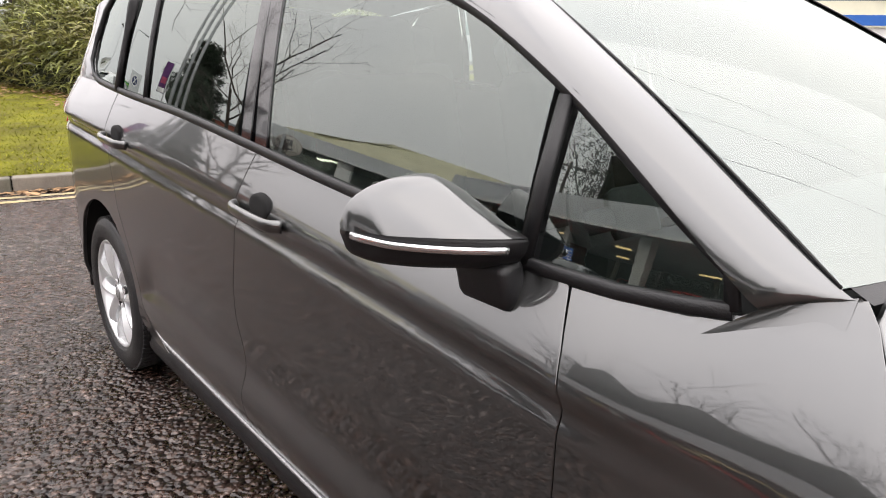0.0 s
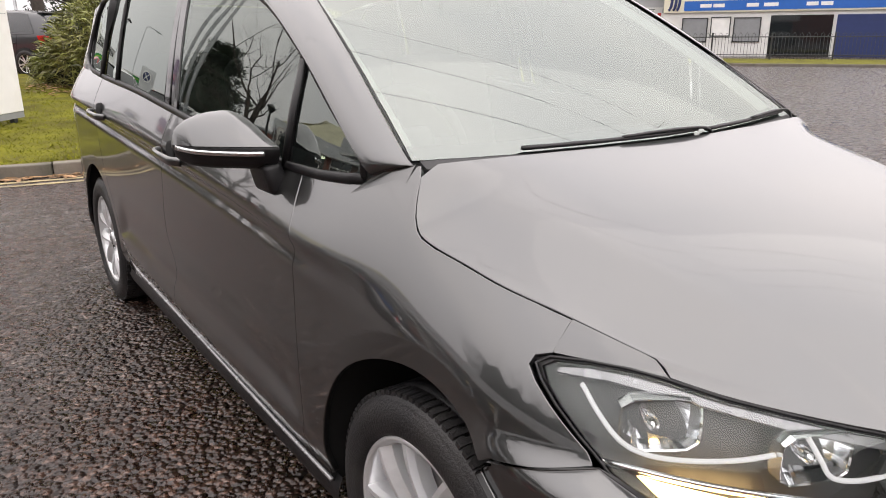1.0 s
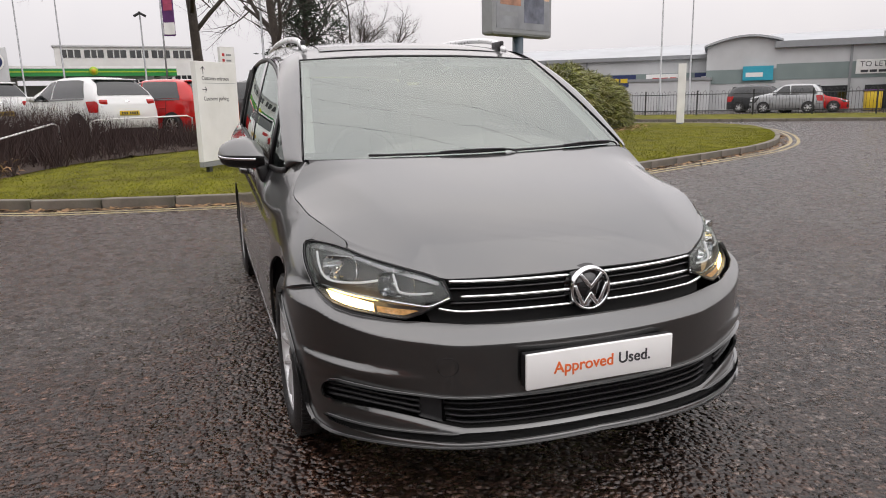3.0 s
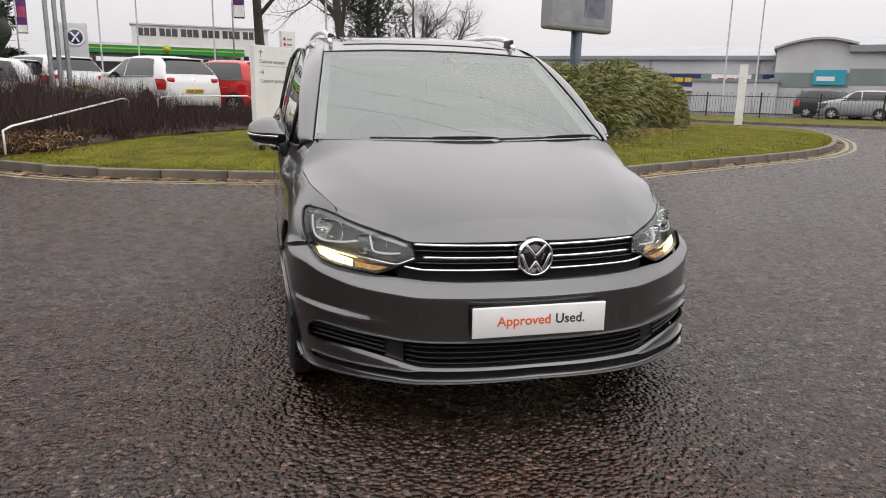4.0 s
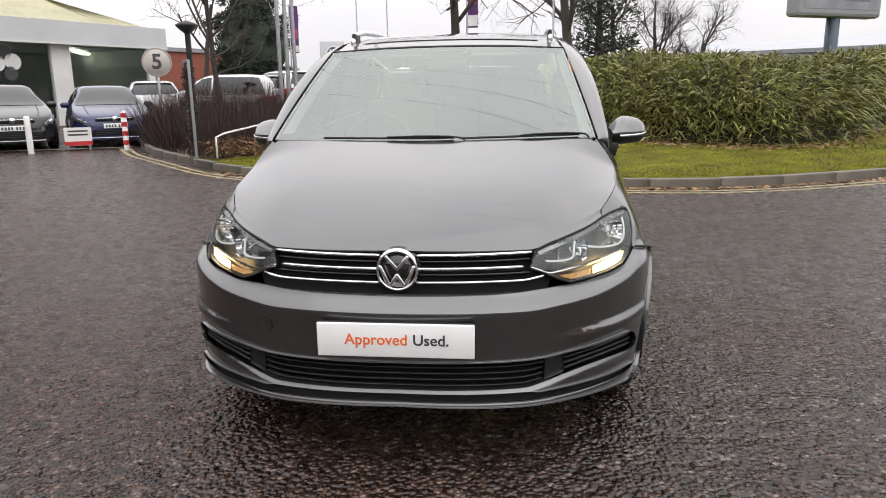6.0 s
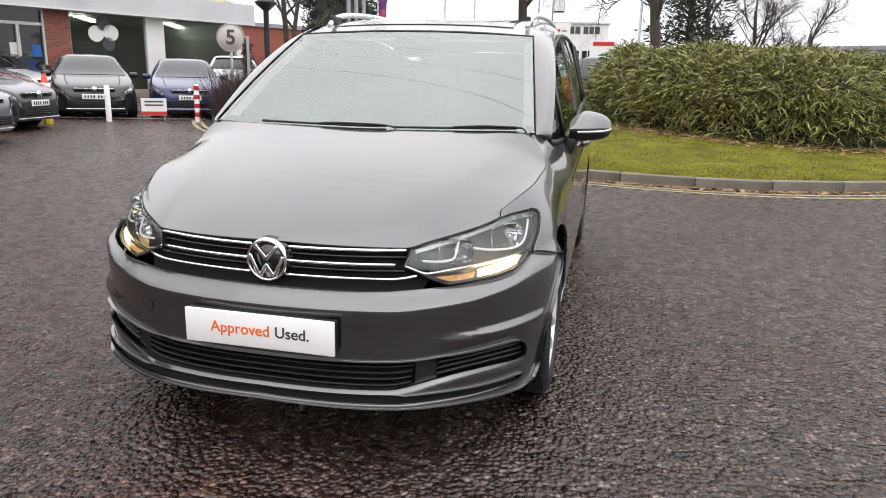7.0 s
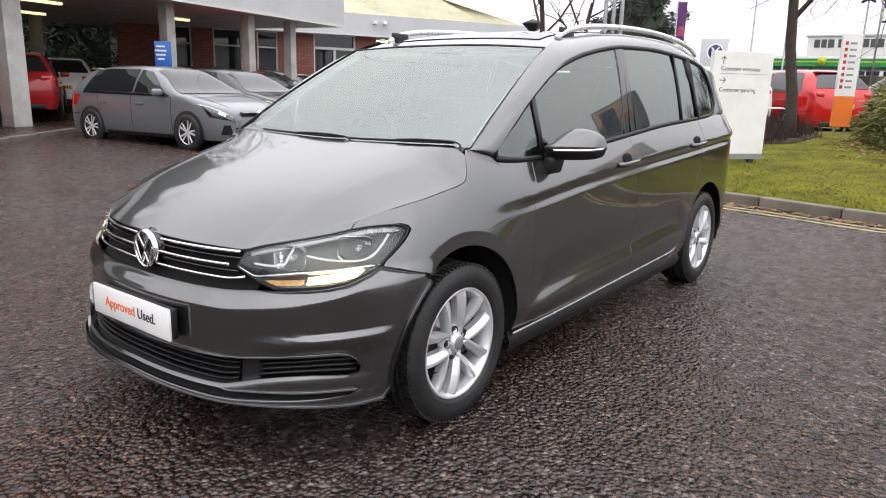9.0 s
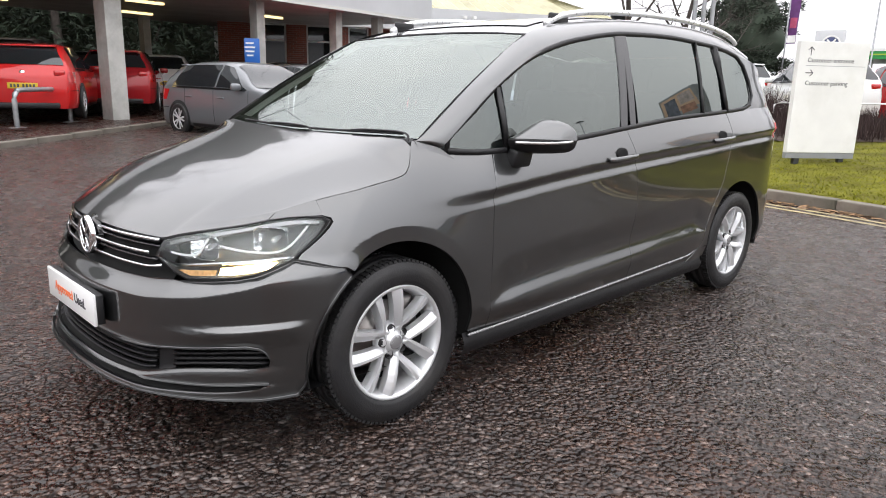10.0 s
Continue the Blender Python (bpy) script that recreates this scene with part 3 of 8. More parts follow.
def hood_pt(a, b):
    """The bonnet: a from its middle to its edge (-1 to 1), b from nose to windscreen."""
    s = math.copysign(1, a)
    k = abs(a)
    fx = 0.704 * k
    fz = curve1(((0, 0.739), (0.38, 0.733), (0.444, 0.732), (0.50, 0.749), (0.57, 0.768), (0.66, 0.791), (0.704, 0.8065)), fx)
    fy = front(fx, fz) - 0.004
    p0 = Vector((fx, fy, fz))
    p1 = Vector((0.755 * k, 0.945 + 0.075 * k * k, 1.046 + 0.004 * k))
    p = p0.lerp(p1, b)
    p.z += (0.733 + 0.080 * k ** 3 - fz) * (1 - b) * sstep(0.0, 0.4, b)
    rise = 0.064 * (1 - k ** 2.1) + 0.004
    bulge = (1 - (1 - b) ** 3.2) * (1 - b) * 1.55
    p.z += rise * bulge
    # the outer ridge of the bonnet
    ridge = 0.66 + 0.22 * b
    e = (math.sqrt((k - ridge) ** 2 + 0.0004) + k - ridge) / 2
    p.z -= 0.034 * e / (1 - ridge) * math.sin(math.pi * min(b * 1.03, 1)) ** 0.6 * (1 - 0.35 * b)
    # its edge follows the wing
    i = min(int(b * 40), 39)
    fix = HOOD_FIX[i].lerp(HOOD_FIX[i + 1], b * 40 - i) if HOOD_FIX else Vector((0, 0, 0))
    p += fix * k ** 8
    p.x *= s
    return p


def edge_fix():
    out = []
    for i in range(41):
        p = hood_pt(1.0, i / 40)
        y = p.y
        z = seam_z(y)
        out.append(Vector((flank(y, z) - 0.0008, y, z)) - p)
    return [o * sstep(-0.01, 0.06, i / 40) for i, o in enumerate(out)]


HOOD_FIX = edge_fix()
TIP_Y = hood_pt(1.0, 0.0).y


def ws_pt(a, b):
    k = abs(a)
    p0 = Vector((0.742 * k, 0.955 + 0.098 * k * k, 1.040 + 0.010 * k))
    p1 = Vector((0.628 * k, 1.812 - 0.026 * k * k, 1.500 - 0.020 * k * k))
    p = p0.lerp(p1, b)
    p += Vector((0, -0.5, 0.87)) * 0.030 * 4 * b * (1 - b) * (1 - 0.5 * k * k)
    p.x = math.copysign(p.x, a)
    return p


ROOF_IN = ((flank(1.024, 1.044) + 0.004, 1.026, 1.044), tuple(ws_pt(1.0, 0.03) + Vector((0.004, 0.002, 0.003))), tuple(ws_pt(1.0, 0.5) + Vector((0.004, 0, 0.003))), tuple(ws_pt(1.0, 1.0) + Vector((0.002, 0, 0.001))), (0.600, 2.10, 1.553), (0.595, 2.60, 1.603), (0.590, 3.20, 1.615), (0.585, 3.64, 1.597), (0.578, 3.98, 1.548), (0.565, 4.22, 1.488))
ROOF_OUT = ((flank(1.116, 1.013), 1.116, 1.013), (0.806, 1.150, 1.045), (0.782, 1.44, 1.250), (0.748, 1.735, 1.393), (0.716, 2.05, 1.474), (0.695, 2.45, 1.525), (0.690, 2.85, 1.535), (0.693, 3.30, 1.512), (0.700, 3.66, 1.478), (0.706, 3.95, 1.438), (0.700, 4.15, 1.392))


def build_car():
    car = thing("people_carrier", "dark grey metallic people carrier with lit front lamps on wet asphalt", "car")
    label_p = "dark grey metallic paint"
    # bumper
    top = [(0.0, 0.596), (0.30, 0.597), (0.41, 0.600), (0.47, 0.606), (0.53, 0.610), (0.577, 0.6085), (0.62, 0.611), (0.65, 0.6145), (0.72, 0.6235), (0.77, 0.637), (0.795, 0.655), (0.808, 0.671)]
    poly = [(q_at(x, z), z) for x, z in top]
    poly += [(q_at_y(y, z), z) for y, z in ((0.448, 0.6845), (0.53, 0.6655), (0.60, 0.6510))]
    poly += [(q_at_y(y, z), z) for y, z in arch_pts(AX_F, 127, 178, 8) if z > 0.265]
    poly += [(q_at_y(0.455, 0.262), 0.262), (q_at_y(0.43, 0.226), 0.226)]
    poly += [(q_at(x, split_low(x)), split_low(x)) for x in (0.80, 0.74, 0.68, 0.62, 0.56, 0.50, 0.45, 0.42, 0.36, 0.28, 0.18, 0.09)] + [(0.0, split_low(0))]
    full = poly[1:-1]
    poly = poly + [(-q, z) for q, z in reversed(full)]
    ring = [(x, open_top(x)) for x in (0.0, 0.12, 0.24, 0.36, 0.44, 0.50, 0.56, 0.64, 0.72, 0.778)] + [(0.800, 0.408), (0.812, 0.390), (0.818, 0.365), (0.814, 0.344)]
    ring += [(x, lip_top(x)) for x in (0.79, 0.74, 0.69, 0.64, 0.59, 0.55, 0.51, 0.47, 0.435, 0.41, 0.36, 0.24, 0.12, 0.0)]
    hole = [(q_at(x, z), z) for x, z in ring]
    hole = hole + [(-q, z) for q, z in reversed(hole[1:-1])]
    ring = [(x, groove_top(x)) for x in (0.0, 0.12, 0.24, 0.36, 0.42, 0.46, 0.53, 0.60, 0.67, 0.74, 0.79)] + [(0.812, 0.281), (0.814, 0.275)]
    ring += [(x, split_top(x)) for x in (0.80, 0.76, 0.70, 0.63, 0.56, 0.50, 0.45, 0.42, 0.36, 0.24, 0.12, 0.0)]
    slot = [(q_at(x, z), z) for x, z in ring]
    slot = slot + [(-q, z) for q, z in reversed(slot[1:-1])]
    lines = []
    for q in np.arange(0.004, 0.985, 0.009):
        x = corner_q(q, 0.3).x
        for sg in (1, -1):
            lines += [(sg * q, lip_top(x) + o) for o in (-0.001, -0.006, -0.011, -0.016)] if x < 0.86 else []
            lines += [(sg * q, split_top(x) + o) for o in (-0.001, -0.004, -0.009)] if x < 0.86 else []
    lines += [(sg * q, 0.458 + (corner_q(q, 0.46).x - 0.63) * 0.12 + o) for q in np.arange(0.50, 0.985, 0.007) for sg in (1, -1) for o in (-0.060, -0.040, -0.026, -0.014, -0.007, 0.0, 0.006, 0.012)]
    lines += [(sg * q, z) for q in np.arange(0.0, 0.96, 0.015) for sg in (1, -1) for z in [zz + nose_rise(corner_q(q, 0.56).x) for zz in (0.530, 0.538, 0.5425, 0.545, 0.5475, 0.552, 0.562, 0.575)]]
    panel("bumper", corner_q, poly, (0.024, 0.012), M_PAINT, car, label_p, holes=[hole, slot], out=-1, extra=lines)
    # openings of the bumper: near-black backing that paints their shaded depth, and slats
    recess = lambda u, z: Vector((corner_q(u, 0.40).x * 0.985, corner_q(u, 0.40).y + 0.058, z))
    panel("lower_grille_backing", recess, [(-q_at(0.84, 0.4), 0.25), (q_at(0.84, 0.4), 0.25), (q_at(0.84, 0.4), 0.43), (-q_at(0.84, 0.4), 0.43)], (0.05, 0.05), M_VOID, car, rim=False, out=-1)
    for k in (0.12, 0.33, 0.54, 0.75):
        def slat(i, k=k):
            x = lerp(-0.485, 0.485, i / 40)
            z = lerp(lip_top(abs(x)), open_top(abs(x)), k)
            return corner_q(math.copysign(q_at(abs(x), 0.36), x), z) + Vector((0, 0.014 + 0.014 * on_lip(x, z) + 0.006, 0))
        on_lip = lambda x, z: sstep(lip_top(abs(x)) + 0.004, lip_top(abs(x)) - 0.020, z)
        part("grille_slat", tube_bm([slat(i) for i in range(41)], 0.0075, 8, flat=(1.3, 0.5)), M_BLACK, car)
    # the plain black insert between the slats, and the slats of the corners
    for s in (1, -1):
        ins = lambda u, z: corner_q(u, z) + Vector((0, 0.020, 0))
        pl = [(q_at(x, z), z) for x, z in ((0.487, lip_top(0.487) - 0.004), (0.56, lip_top(0.56) - 0.004), (0.56, open_top(0.56) + 0.004), (0.487, open_top(0.487) + 0.004))]
        panel("grille_insert", ins, pl, (0.02, 0.02), M_BLACK, car, side=s, out=-1, rim=False)
        for k in (0.16, 0.40, 0.64, 0.86):
            pts = []
            for i in range(15):
                x = lerp(0.555, 0.812 - 0.02 * abs(k - 0.5), i / 14)
                z = lerp(lip_top(x), open_top(x), k)
                p = corner_q(q_at(x, z), z) + Vector((-0.004, 0.020, 0))
                pts.append(Vector((s * p.x, p.y, p.z)))
            part("fog_slat", tube_bm(pts, 0.0105, 8, flat=(1.1, 0.6)), M_BLACK, car)
    # dark groove between lip and splitter, and the tray below
    grv = lambda u, v: corner_q(lerp(-1, 1, u) * q_at(0.845, 0.27), lerp(0.234, 0.292, v)) + Vector((0, 0.024, 0))
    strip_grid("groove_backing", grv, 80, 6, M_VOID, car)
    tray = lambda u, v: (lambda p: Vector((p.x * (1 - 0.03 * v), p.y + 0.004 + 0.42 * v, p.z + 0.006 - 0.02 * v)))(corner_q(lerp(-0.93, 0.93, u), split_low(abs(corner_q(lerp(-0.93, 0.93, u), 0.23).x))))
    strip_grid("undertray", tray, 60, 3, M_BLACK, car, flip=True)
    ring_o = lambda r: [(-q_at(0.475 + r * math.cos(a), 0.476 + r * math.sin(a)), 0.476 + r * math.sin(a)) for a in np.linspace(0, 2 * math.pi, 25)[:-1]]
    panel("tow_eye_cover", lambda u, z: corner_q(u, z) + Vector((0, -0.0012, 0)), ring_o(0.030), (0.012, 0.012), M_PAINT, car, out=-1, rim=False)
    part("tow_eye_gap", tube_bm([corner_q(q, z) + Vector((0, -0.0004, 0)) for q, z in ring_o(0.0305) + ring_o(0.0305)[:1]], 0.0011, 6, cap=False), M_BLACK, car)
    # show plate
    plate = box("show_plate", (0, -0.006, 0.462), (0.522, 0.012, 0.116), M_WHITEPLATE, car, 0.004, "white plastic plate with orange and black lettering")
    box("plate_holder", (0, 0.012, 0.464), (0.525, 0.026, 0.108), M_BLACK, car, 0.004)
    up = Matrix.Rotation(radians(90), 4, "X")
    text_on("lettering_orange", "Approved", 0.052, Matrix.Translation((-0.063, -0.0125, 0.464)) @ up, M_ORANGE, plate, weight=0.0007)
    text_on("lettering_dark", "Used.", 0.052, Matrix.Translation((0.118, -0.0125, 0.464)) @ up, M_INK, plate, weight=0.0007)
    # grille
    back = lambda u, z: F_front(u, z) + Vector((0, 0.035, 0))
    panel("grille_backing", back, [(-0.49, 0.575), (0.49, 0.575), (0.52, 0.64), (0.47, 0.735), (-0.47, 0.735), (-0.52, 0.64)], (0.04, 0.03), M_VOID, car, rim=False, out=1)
    for z, xm in ((0.7255, 0.442), (0.682, 0.414), (0.637, 0.41)):
        for s in (1, -1):
            def line(i, xm=xm, z=z, s=s):
                x = lerp(0.062, xm, i / 20)
                return Vector((s * x, front(x, z) - 0.002, z))
            pts = [line(i) for i in range(21)]
            if z < 0.65:
                for x, zz in ((0.43, 0.6385), (0.455, 0.642), (0.482, 0.648)):
                    pts.append(Vector((s * x, front(x, zz) - 0.002, zz)))
            part("chrome_strip", tube_bm(pts, 0.0085, 10, flat=(0.8, 0.62)), M_CHROME, car, "chrome strip")
    for z in (0.660, 0.703):
        for s in (1, -1):
            pts = [Vector((s * lerp(0.05, 0.44, i / 12), front(lerp(0.05, 0.44, i / 12), z) + 0.018, z)) for i in range(13)]
            part("grille_bar", tube_bm(pts, 0.014, 8, flat=(1, 0.35)), M_GLOSSBLACK, car)
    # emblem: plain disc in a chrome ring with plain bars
    ey, ez = front(0, 0.68) - 0.008, 0.680
    em = part("emblem", lathe_bm([(0.0, -0.004), (0.058, -0.004), (0.062, 0.02), (0.075, 0.03)], 48, "y", at=(0, ey, ez)), M_GLOSSBLACK, car, "round black emblem with a chrome ring")
    part("emblem_ring", lathe_bm([(0.061, 0.0), (0.061, -0.010), (0.066, -0.014), (0.070, -0.010), (0.073, 0.004)], 48, "y", at=(0, ey, ez)), M_CHROME, em)
    bm = bmesh.new()
    for x0, z0, x1, z1 in ((-0.036, 0.046, 0.0, 0.004), (0.036, 0.046, 0.0, 0.004), (-0.056, 0.012, -0.030, -0.046), (0.056, 0.012, 0.030, -0.046), (-0.022, -0.050, 0.0, -0.016), (0.022, -0.050, 0.0, -0.016)):
        d = Vector((x1 - x0, 0, z1 - z0))
        add_box(bm, ((x0 + x1) / 2, ey - 0.008, ez + (z0 + z1) / 2), (d.length + 0.008, 0.009, 0.0125), 0.003, Matrix.Rotation(-math.atan2(d.z, d.x), 3, "Y"))
    part("emblem_bars", bm, M_CHROME, em, "plain chrome bars")
    # bonnet
    bon = lambda u, v: hood_pt(u / 0.74, v / 0.86)
    d = 0.001
    panel("bonnet", bon, [(-0.74 + d, 0.004), (0.74 - d, 0.004), (0.74 - d, 0.835), (0.70, 0.858), (-0.70, 0.858), (-0.74 + d, 0.835)], (0.026, 0.026), M_PAINT, car, label_p, out=1, gap=0.001)
    # lamps
    lamp_poly = [(0.454, 0.727), (0.50, 0.744), (0.57, 0.763), (0.66, 0.786), (0.707, 0.803), (0.735, 0.810), (0.77, 0.813), (0.80, 0.810), (0.816, 0.799), (0.823, 0.778), (0.825, 0.752), (0.821, 0.720), (0.815, 0.700), (0.809, 0.677),
                 (0.795, 0.661), (0.77, 0.643), (0.72, 0.6295), (0.65, 0.6205), (0.577, 0.6145), (0.53, 0.631), (0.49, 0.652), (0.437, 0.675)]
    for s in (1, -1):
        lamp = thing("headlamp", "", "")
        lamp.parent = car
        tagged(lamp, "clear headlamp with lit amber and white indicator strip")
        side_f = F_front
        panel("lens", side_f, lamp_poly, (0.022, 0.018), M_LENS, lamp, side=s, gap=0.004, depth=0.02, out=1).visible_shadow = False

        def deep(u, z):
            p = F_front(u, z)
            return p + Vector((-0.30 * max(u - 0.55, 0) * 0.35, 0.075, 0))
        panel("housing", deep, lamp_poly, (0.03, 0.025), M_LAMPBODY, lamp, side=s, gap=0.002, rim=False, out=1)
        # side walls of the housing
        inp = inset_poly([Vector(p) for p in (lamp_poly if area2(lamp_poly) > 0 else lamp_poly[::-1])], 0.003)
        ring = resample(inp, 0.02)
        V = [F_front(p.x, p.y) + Vector((0, 0.004, 0)) for p in ring] + [deep(p.x, p.y) + Vector((0, 0.002, 0)) for p in ring]
        V = [Vector((s * v.x, v.y, v.z)) for v in V]
        n = len(ring)
        raw("housing_wall", V, [(i, (i + 1) % n, n + (i + 1) % n, n + i) for i in range(n)], M_LAMPBODY, lamp)
        # reflector bowls
        for cx, cz, r, turn in ((0.735, 0.741, 0.062, 37), (0.588, 0.711, 0.058, 25)):
            cy = front(cx, cz)
            prof = [(0.0, 0.070), (r * 0.35, 0.066), (r * 0.62, 0.050), (r * 0.85, 0.028), (r, 0.006), (r * 1.05, 0.004), (r * 1.06, 0.03)]
            bm = lathe_bm(prof, 20, "y")
            for v in bm.verts:
                a, rr = math.atan2(v.co.z, v.co.x), math.hypot(v.co.x, v.co.z)
                sq = (abs(math.cos(a)) ** 5 + abs(math.sin(a)) ** 5) ** (-0.2)
                v.co.x, v.co.z = rr * sq * math.cos(a) * 0.95, rr * sq * math.sin(a) * 0.66
            part("reflector", bm, M_REFLECT, lamp, "faceted chrome reflector", smooth=False, loc=Matrix.Translation((s * cx, cy + 0.020, cz)) @ Matrix.Rotation(s * radians(turn), 4, "Z"))
            part("bulb", lathe_bm([(0.0, -0.012), (0.009, -0.008), (0.011, 0.02), (0.011, 0.05)], 14, "y"), M_CHROME, lamp, loc=Matrix.Translation((s * cx, cy + 0.036, cz)) @ Matrix.Rotation(s * radians(turn), 4, "Z"))
        # bright guide strips round the bowls
        for line in (((0.787, 0.783), (0.789, 0.752), (0.784, 0.722), (0.766, 0.707), (0.73, 0.705), (0.68, 0.711), (0.637, 0.721)), ((0.592, 0.742), (0.589, 0.715), (0.585, 0.695), (0.565, 0.688), (0.53, 0.687), (0.49, 0.690))):
            pts = [F_front(x, z) + Vector((0, 0.014, 0)) for x, z in spline(line, 5)]
            part("guide_strip", tube_bm([Vector((s * p.x, p.y, p.z)) for p in pts], 0.0040, 8), M_DRL, lamp, "bright light guide")
        # chrome line over the indicator, lit strip and amber end
        edge = [(0.809, 0.690), (0.73, 0.677), (0.655, 0.668), (0.572, 0.658), (0.51, 0.650), (0.476, 0.660), (0.441, 0.674)]
        pts = [F_front(x, z) + Vector((0, 0.010, 0)) for x, z in spline(edge, 5)]
        part("chrome_edge", tube_bm([Vector((s * p.x, p.y, p.z)) for p in pts], 0.007, 8, flat=(0.6, 1.0)), M_CHROME, lamp, "chrome strip")
        trim = [(0.462, 0.722), (0.50, 0.736), (0.57, 0.755), (0.66, 0.778), (0.707, 0.794), (0.735, 0.801), (0.77, 0.804), (0.797, 0.800), (0.806, 0.790), (0.76, 0.789), (0.70, 0.776), (0.62, 0.752), (0.57, 0.739), (0.50, 0.719), (0.468, 0.708)]
        panel("top_trim", lambda u, z: F_front(u, z) + Vector((0, 0.016, 0)), trim, (0.02, 0.012), M_GREYTRIM, lamp, "silver trim strip", side=s, out=1)
        panel("dark_corner", lambda u, z: F_front(u, z) + Vector((0, 0.012, 0)), [(0.442, 0.677), (0.458, 0.714), (0.50, 0.714), (0.525, 0.690), (0.515, 0.658), (0.478, 0.662)], (0.02, 0.012), M_BLACK, lamp, side=s, out=1)
        ind = lambda u, z: F_front(u, z) + Vector((0, 0.012, 0))
        panel("indicator_lit", ind, [(0.786, 0.681), (0.73, 0.670), (0.677, 0.660), (0.656, 0.656), (0.655, 0.627), (0.70, 0.632), (0.742, 0.641), (0.772, 0.653)], (0.02, 0.01), M_LIT, lamp, "lit white indicator", side=s, rim=False, out=1)
        panel("indicator_amber", ind, [(0.653, 0.650), (0.60, 0.646), (0.545, 0.643), (0.53, 0.638), (0.578, 0.6215), (0.61, 0.623), (0.652, 0.627)], (0.02, 0.01), M_AMBER, lamp, "amber indicator", side=s, rim=False, out=1)
        rim_pts = [F_front(p.x, p.y) for p in resample([Vector(p) for p in lamp_poly], 0.03)]
        part("gasket", tube_bm([Vector((s * p.x, p.y + 0.006, p.z)) for p in rim_pts + rim_pts[:2]], 0.0028, 6, cap=False), M_BLACK, lamp, "black rubber gasket")
    # flanks
    for s in (1, -1):
        F_side = lambda y, z: Vector((flank(y, z), y, z))
        fen = [(front(0.815, 0.688) + 0.005, 0.684), (0.53, 0.664), (0.60, 0.650)] + [p for p in arch_pts(AX_F, 125, -8, 26)] + [(1.232, 0.262), (1.325, 0.262), (1.328, 0.60), (1.330, 0.84), (1.346, 0.905), (1.372, 0.984)]
        fen += [(1.30, 0.984), (1.22, 0.988), (1.16, 1.000), (1.115, 1.012), (1.090, 1.026), (1.05, 1.038), (1.022, 1.046)]
        fen += [(y, seam_z(y)) for y in (1.0, 0.98, 0.96, 0.94, 0.92, 0.88, 0.80, 0.72, 0.64, 0.575)] + [(front(x, z) + 0.003, z) for x, z in ((0.795, 0.8155), (0.812, 0.808), (0.8215, 0.797), (0.827, 0.778), (0.829, 0.752), (0.825, 0.722), (0.819, 0.703))]
        # the wing's tip between bonnet and lamp
        def tip(u, v):
            b = lerp(0.0, (0.576 - TIP_Y) / (1.02 - TIP_Y), u)
            e = hood_pt(0.999, b) + Vector((0.0035, 0, -0.001))
            lx = lerp(0.708, 0.795, u)
            lz = curve1(((0.708, 0.8045), (0.726, 0.8095), (0.775, 0.8155), (0.795, 0.8165)), lx)
            lo = Vector((lx, front(lx, lz) + 0.004, lz))
            p = e.lerp(lo, v)
            z = lerp(seam_z(0.576), 0.816, v)
            end = Vector((flank(0.576, z), 0.576, z)) - Vector((flank(0.576, seam_z(0.576)), 0.576, seam_z(0.576))).lerp(Vector((flank(0.576, 0.816), 0.576, 0.816)), v)
            p += end * u ** 1.5
            return Vector((s * p.x, p.y, p.z))
        strip_grid("wing_tip", tip, 16, 8, M_PAINT, car, label_p, flip=s < 0)
        ring = [(AX_F + r * math.cos(radians(a)), HUB + r * math.sin(radians(a))) for r in (0.405, 0.424, 0.4295, 0.432, 0.4345, 0.439, 0.444, 0.456) for a in range(-10, 150, 3)]
        ring += [(y, waist(y) - o) for y in np.arange(0.98, 1.31, 0.03) for o in (-0.012, 0.0, 0.012, 0.024, 0.036, 0.05, 0.064, 0.078)]
        panel("front_wing", F_side, fen, (0.024, 0.012), M_PAINT, car, label_p, side=s, out=1, extra=ring)
        lines = [(y, waist(y) - o) for y in np.arange(1.33, 4.38, 0.03) for o in (-0.012, 0.0, 0.009, 0.018, 0.027, 0.036, 0.047, 0.058, 0.070, 0.082)]
        lines += [(y, z) for y in np.arange(1.33, 3.2, 0.03) for t, b in (low_crease(y),) for z in (t + 0.02, t + 0.008, t, lerp(t, b, 0.33), lerp(t, b, 0.66), b, b - 0.012, b - 0.03)]
        bl = [(y, belt(y)) for y in (1.40, 1.5, 1.7, 1.9, 2.1, 2.3)]
        d1 = [(1.325, 0.262), (1.85, 0.262), (2.395, 0.262), (2.398, 0.45), (2.415, 0.70), (2.385, 0.89), (2.33, belt(2.33))] + bl[::-1] + [(1.374, 0.984), (1.346, 0.905), (1.330, 0.84), (1.328, 0.60)]
        door = panel("front_door", F_side, d1, (0.030, 0.014), M_PAINT, car, label_p, side=s, out=1, extra=lines)
        bl2 = [(y, belt(y)) for y in (2.34, 2.6, 2.9, 3.2, 3.43)]
        d2 = [(2.395, 0.262), (3.05, 0.275), (3.17, 0.33)] + [p for p in arch_pts(AX_R, 172, 138, 6, 0.43)] + [(3.385, 0.72), (3.43, 0.87), (3.45, 0.97), (3.44, belt(3.44))] + bl2[::-1] + [(2.33, belt(2.33)), (2.385, 0.89), (2.415, 0.70), (2.398, 0.45)]
        door2 = panel("rear_door", F_side, d2, (0.030, 0.014), M_PAINT, car, label_p, side=s, out=1, extra=lines)
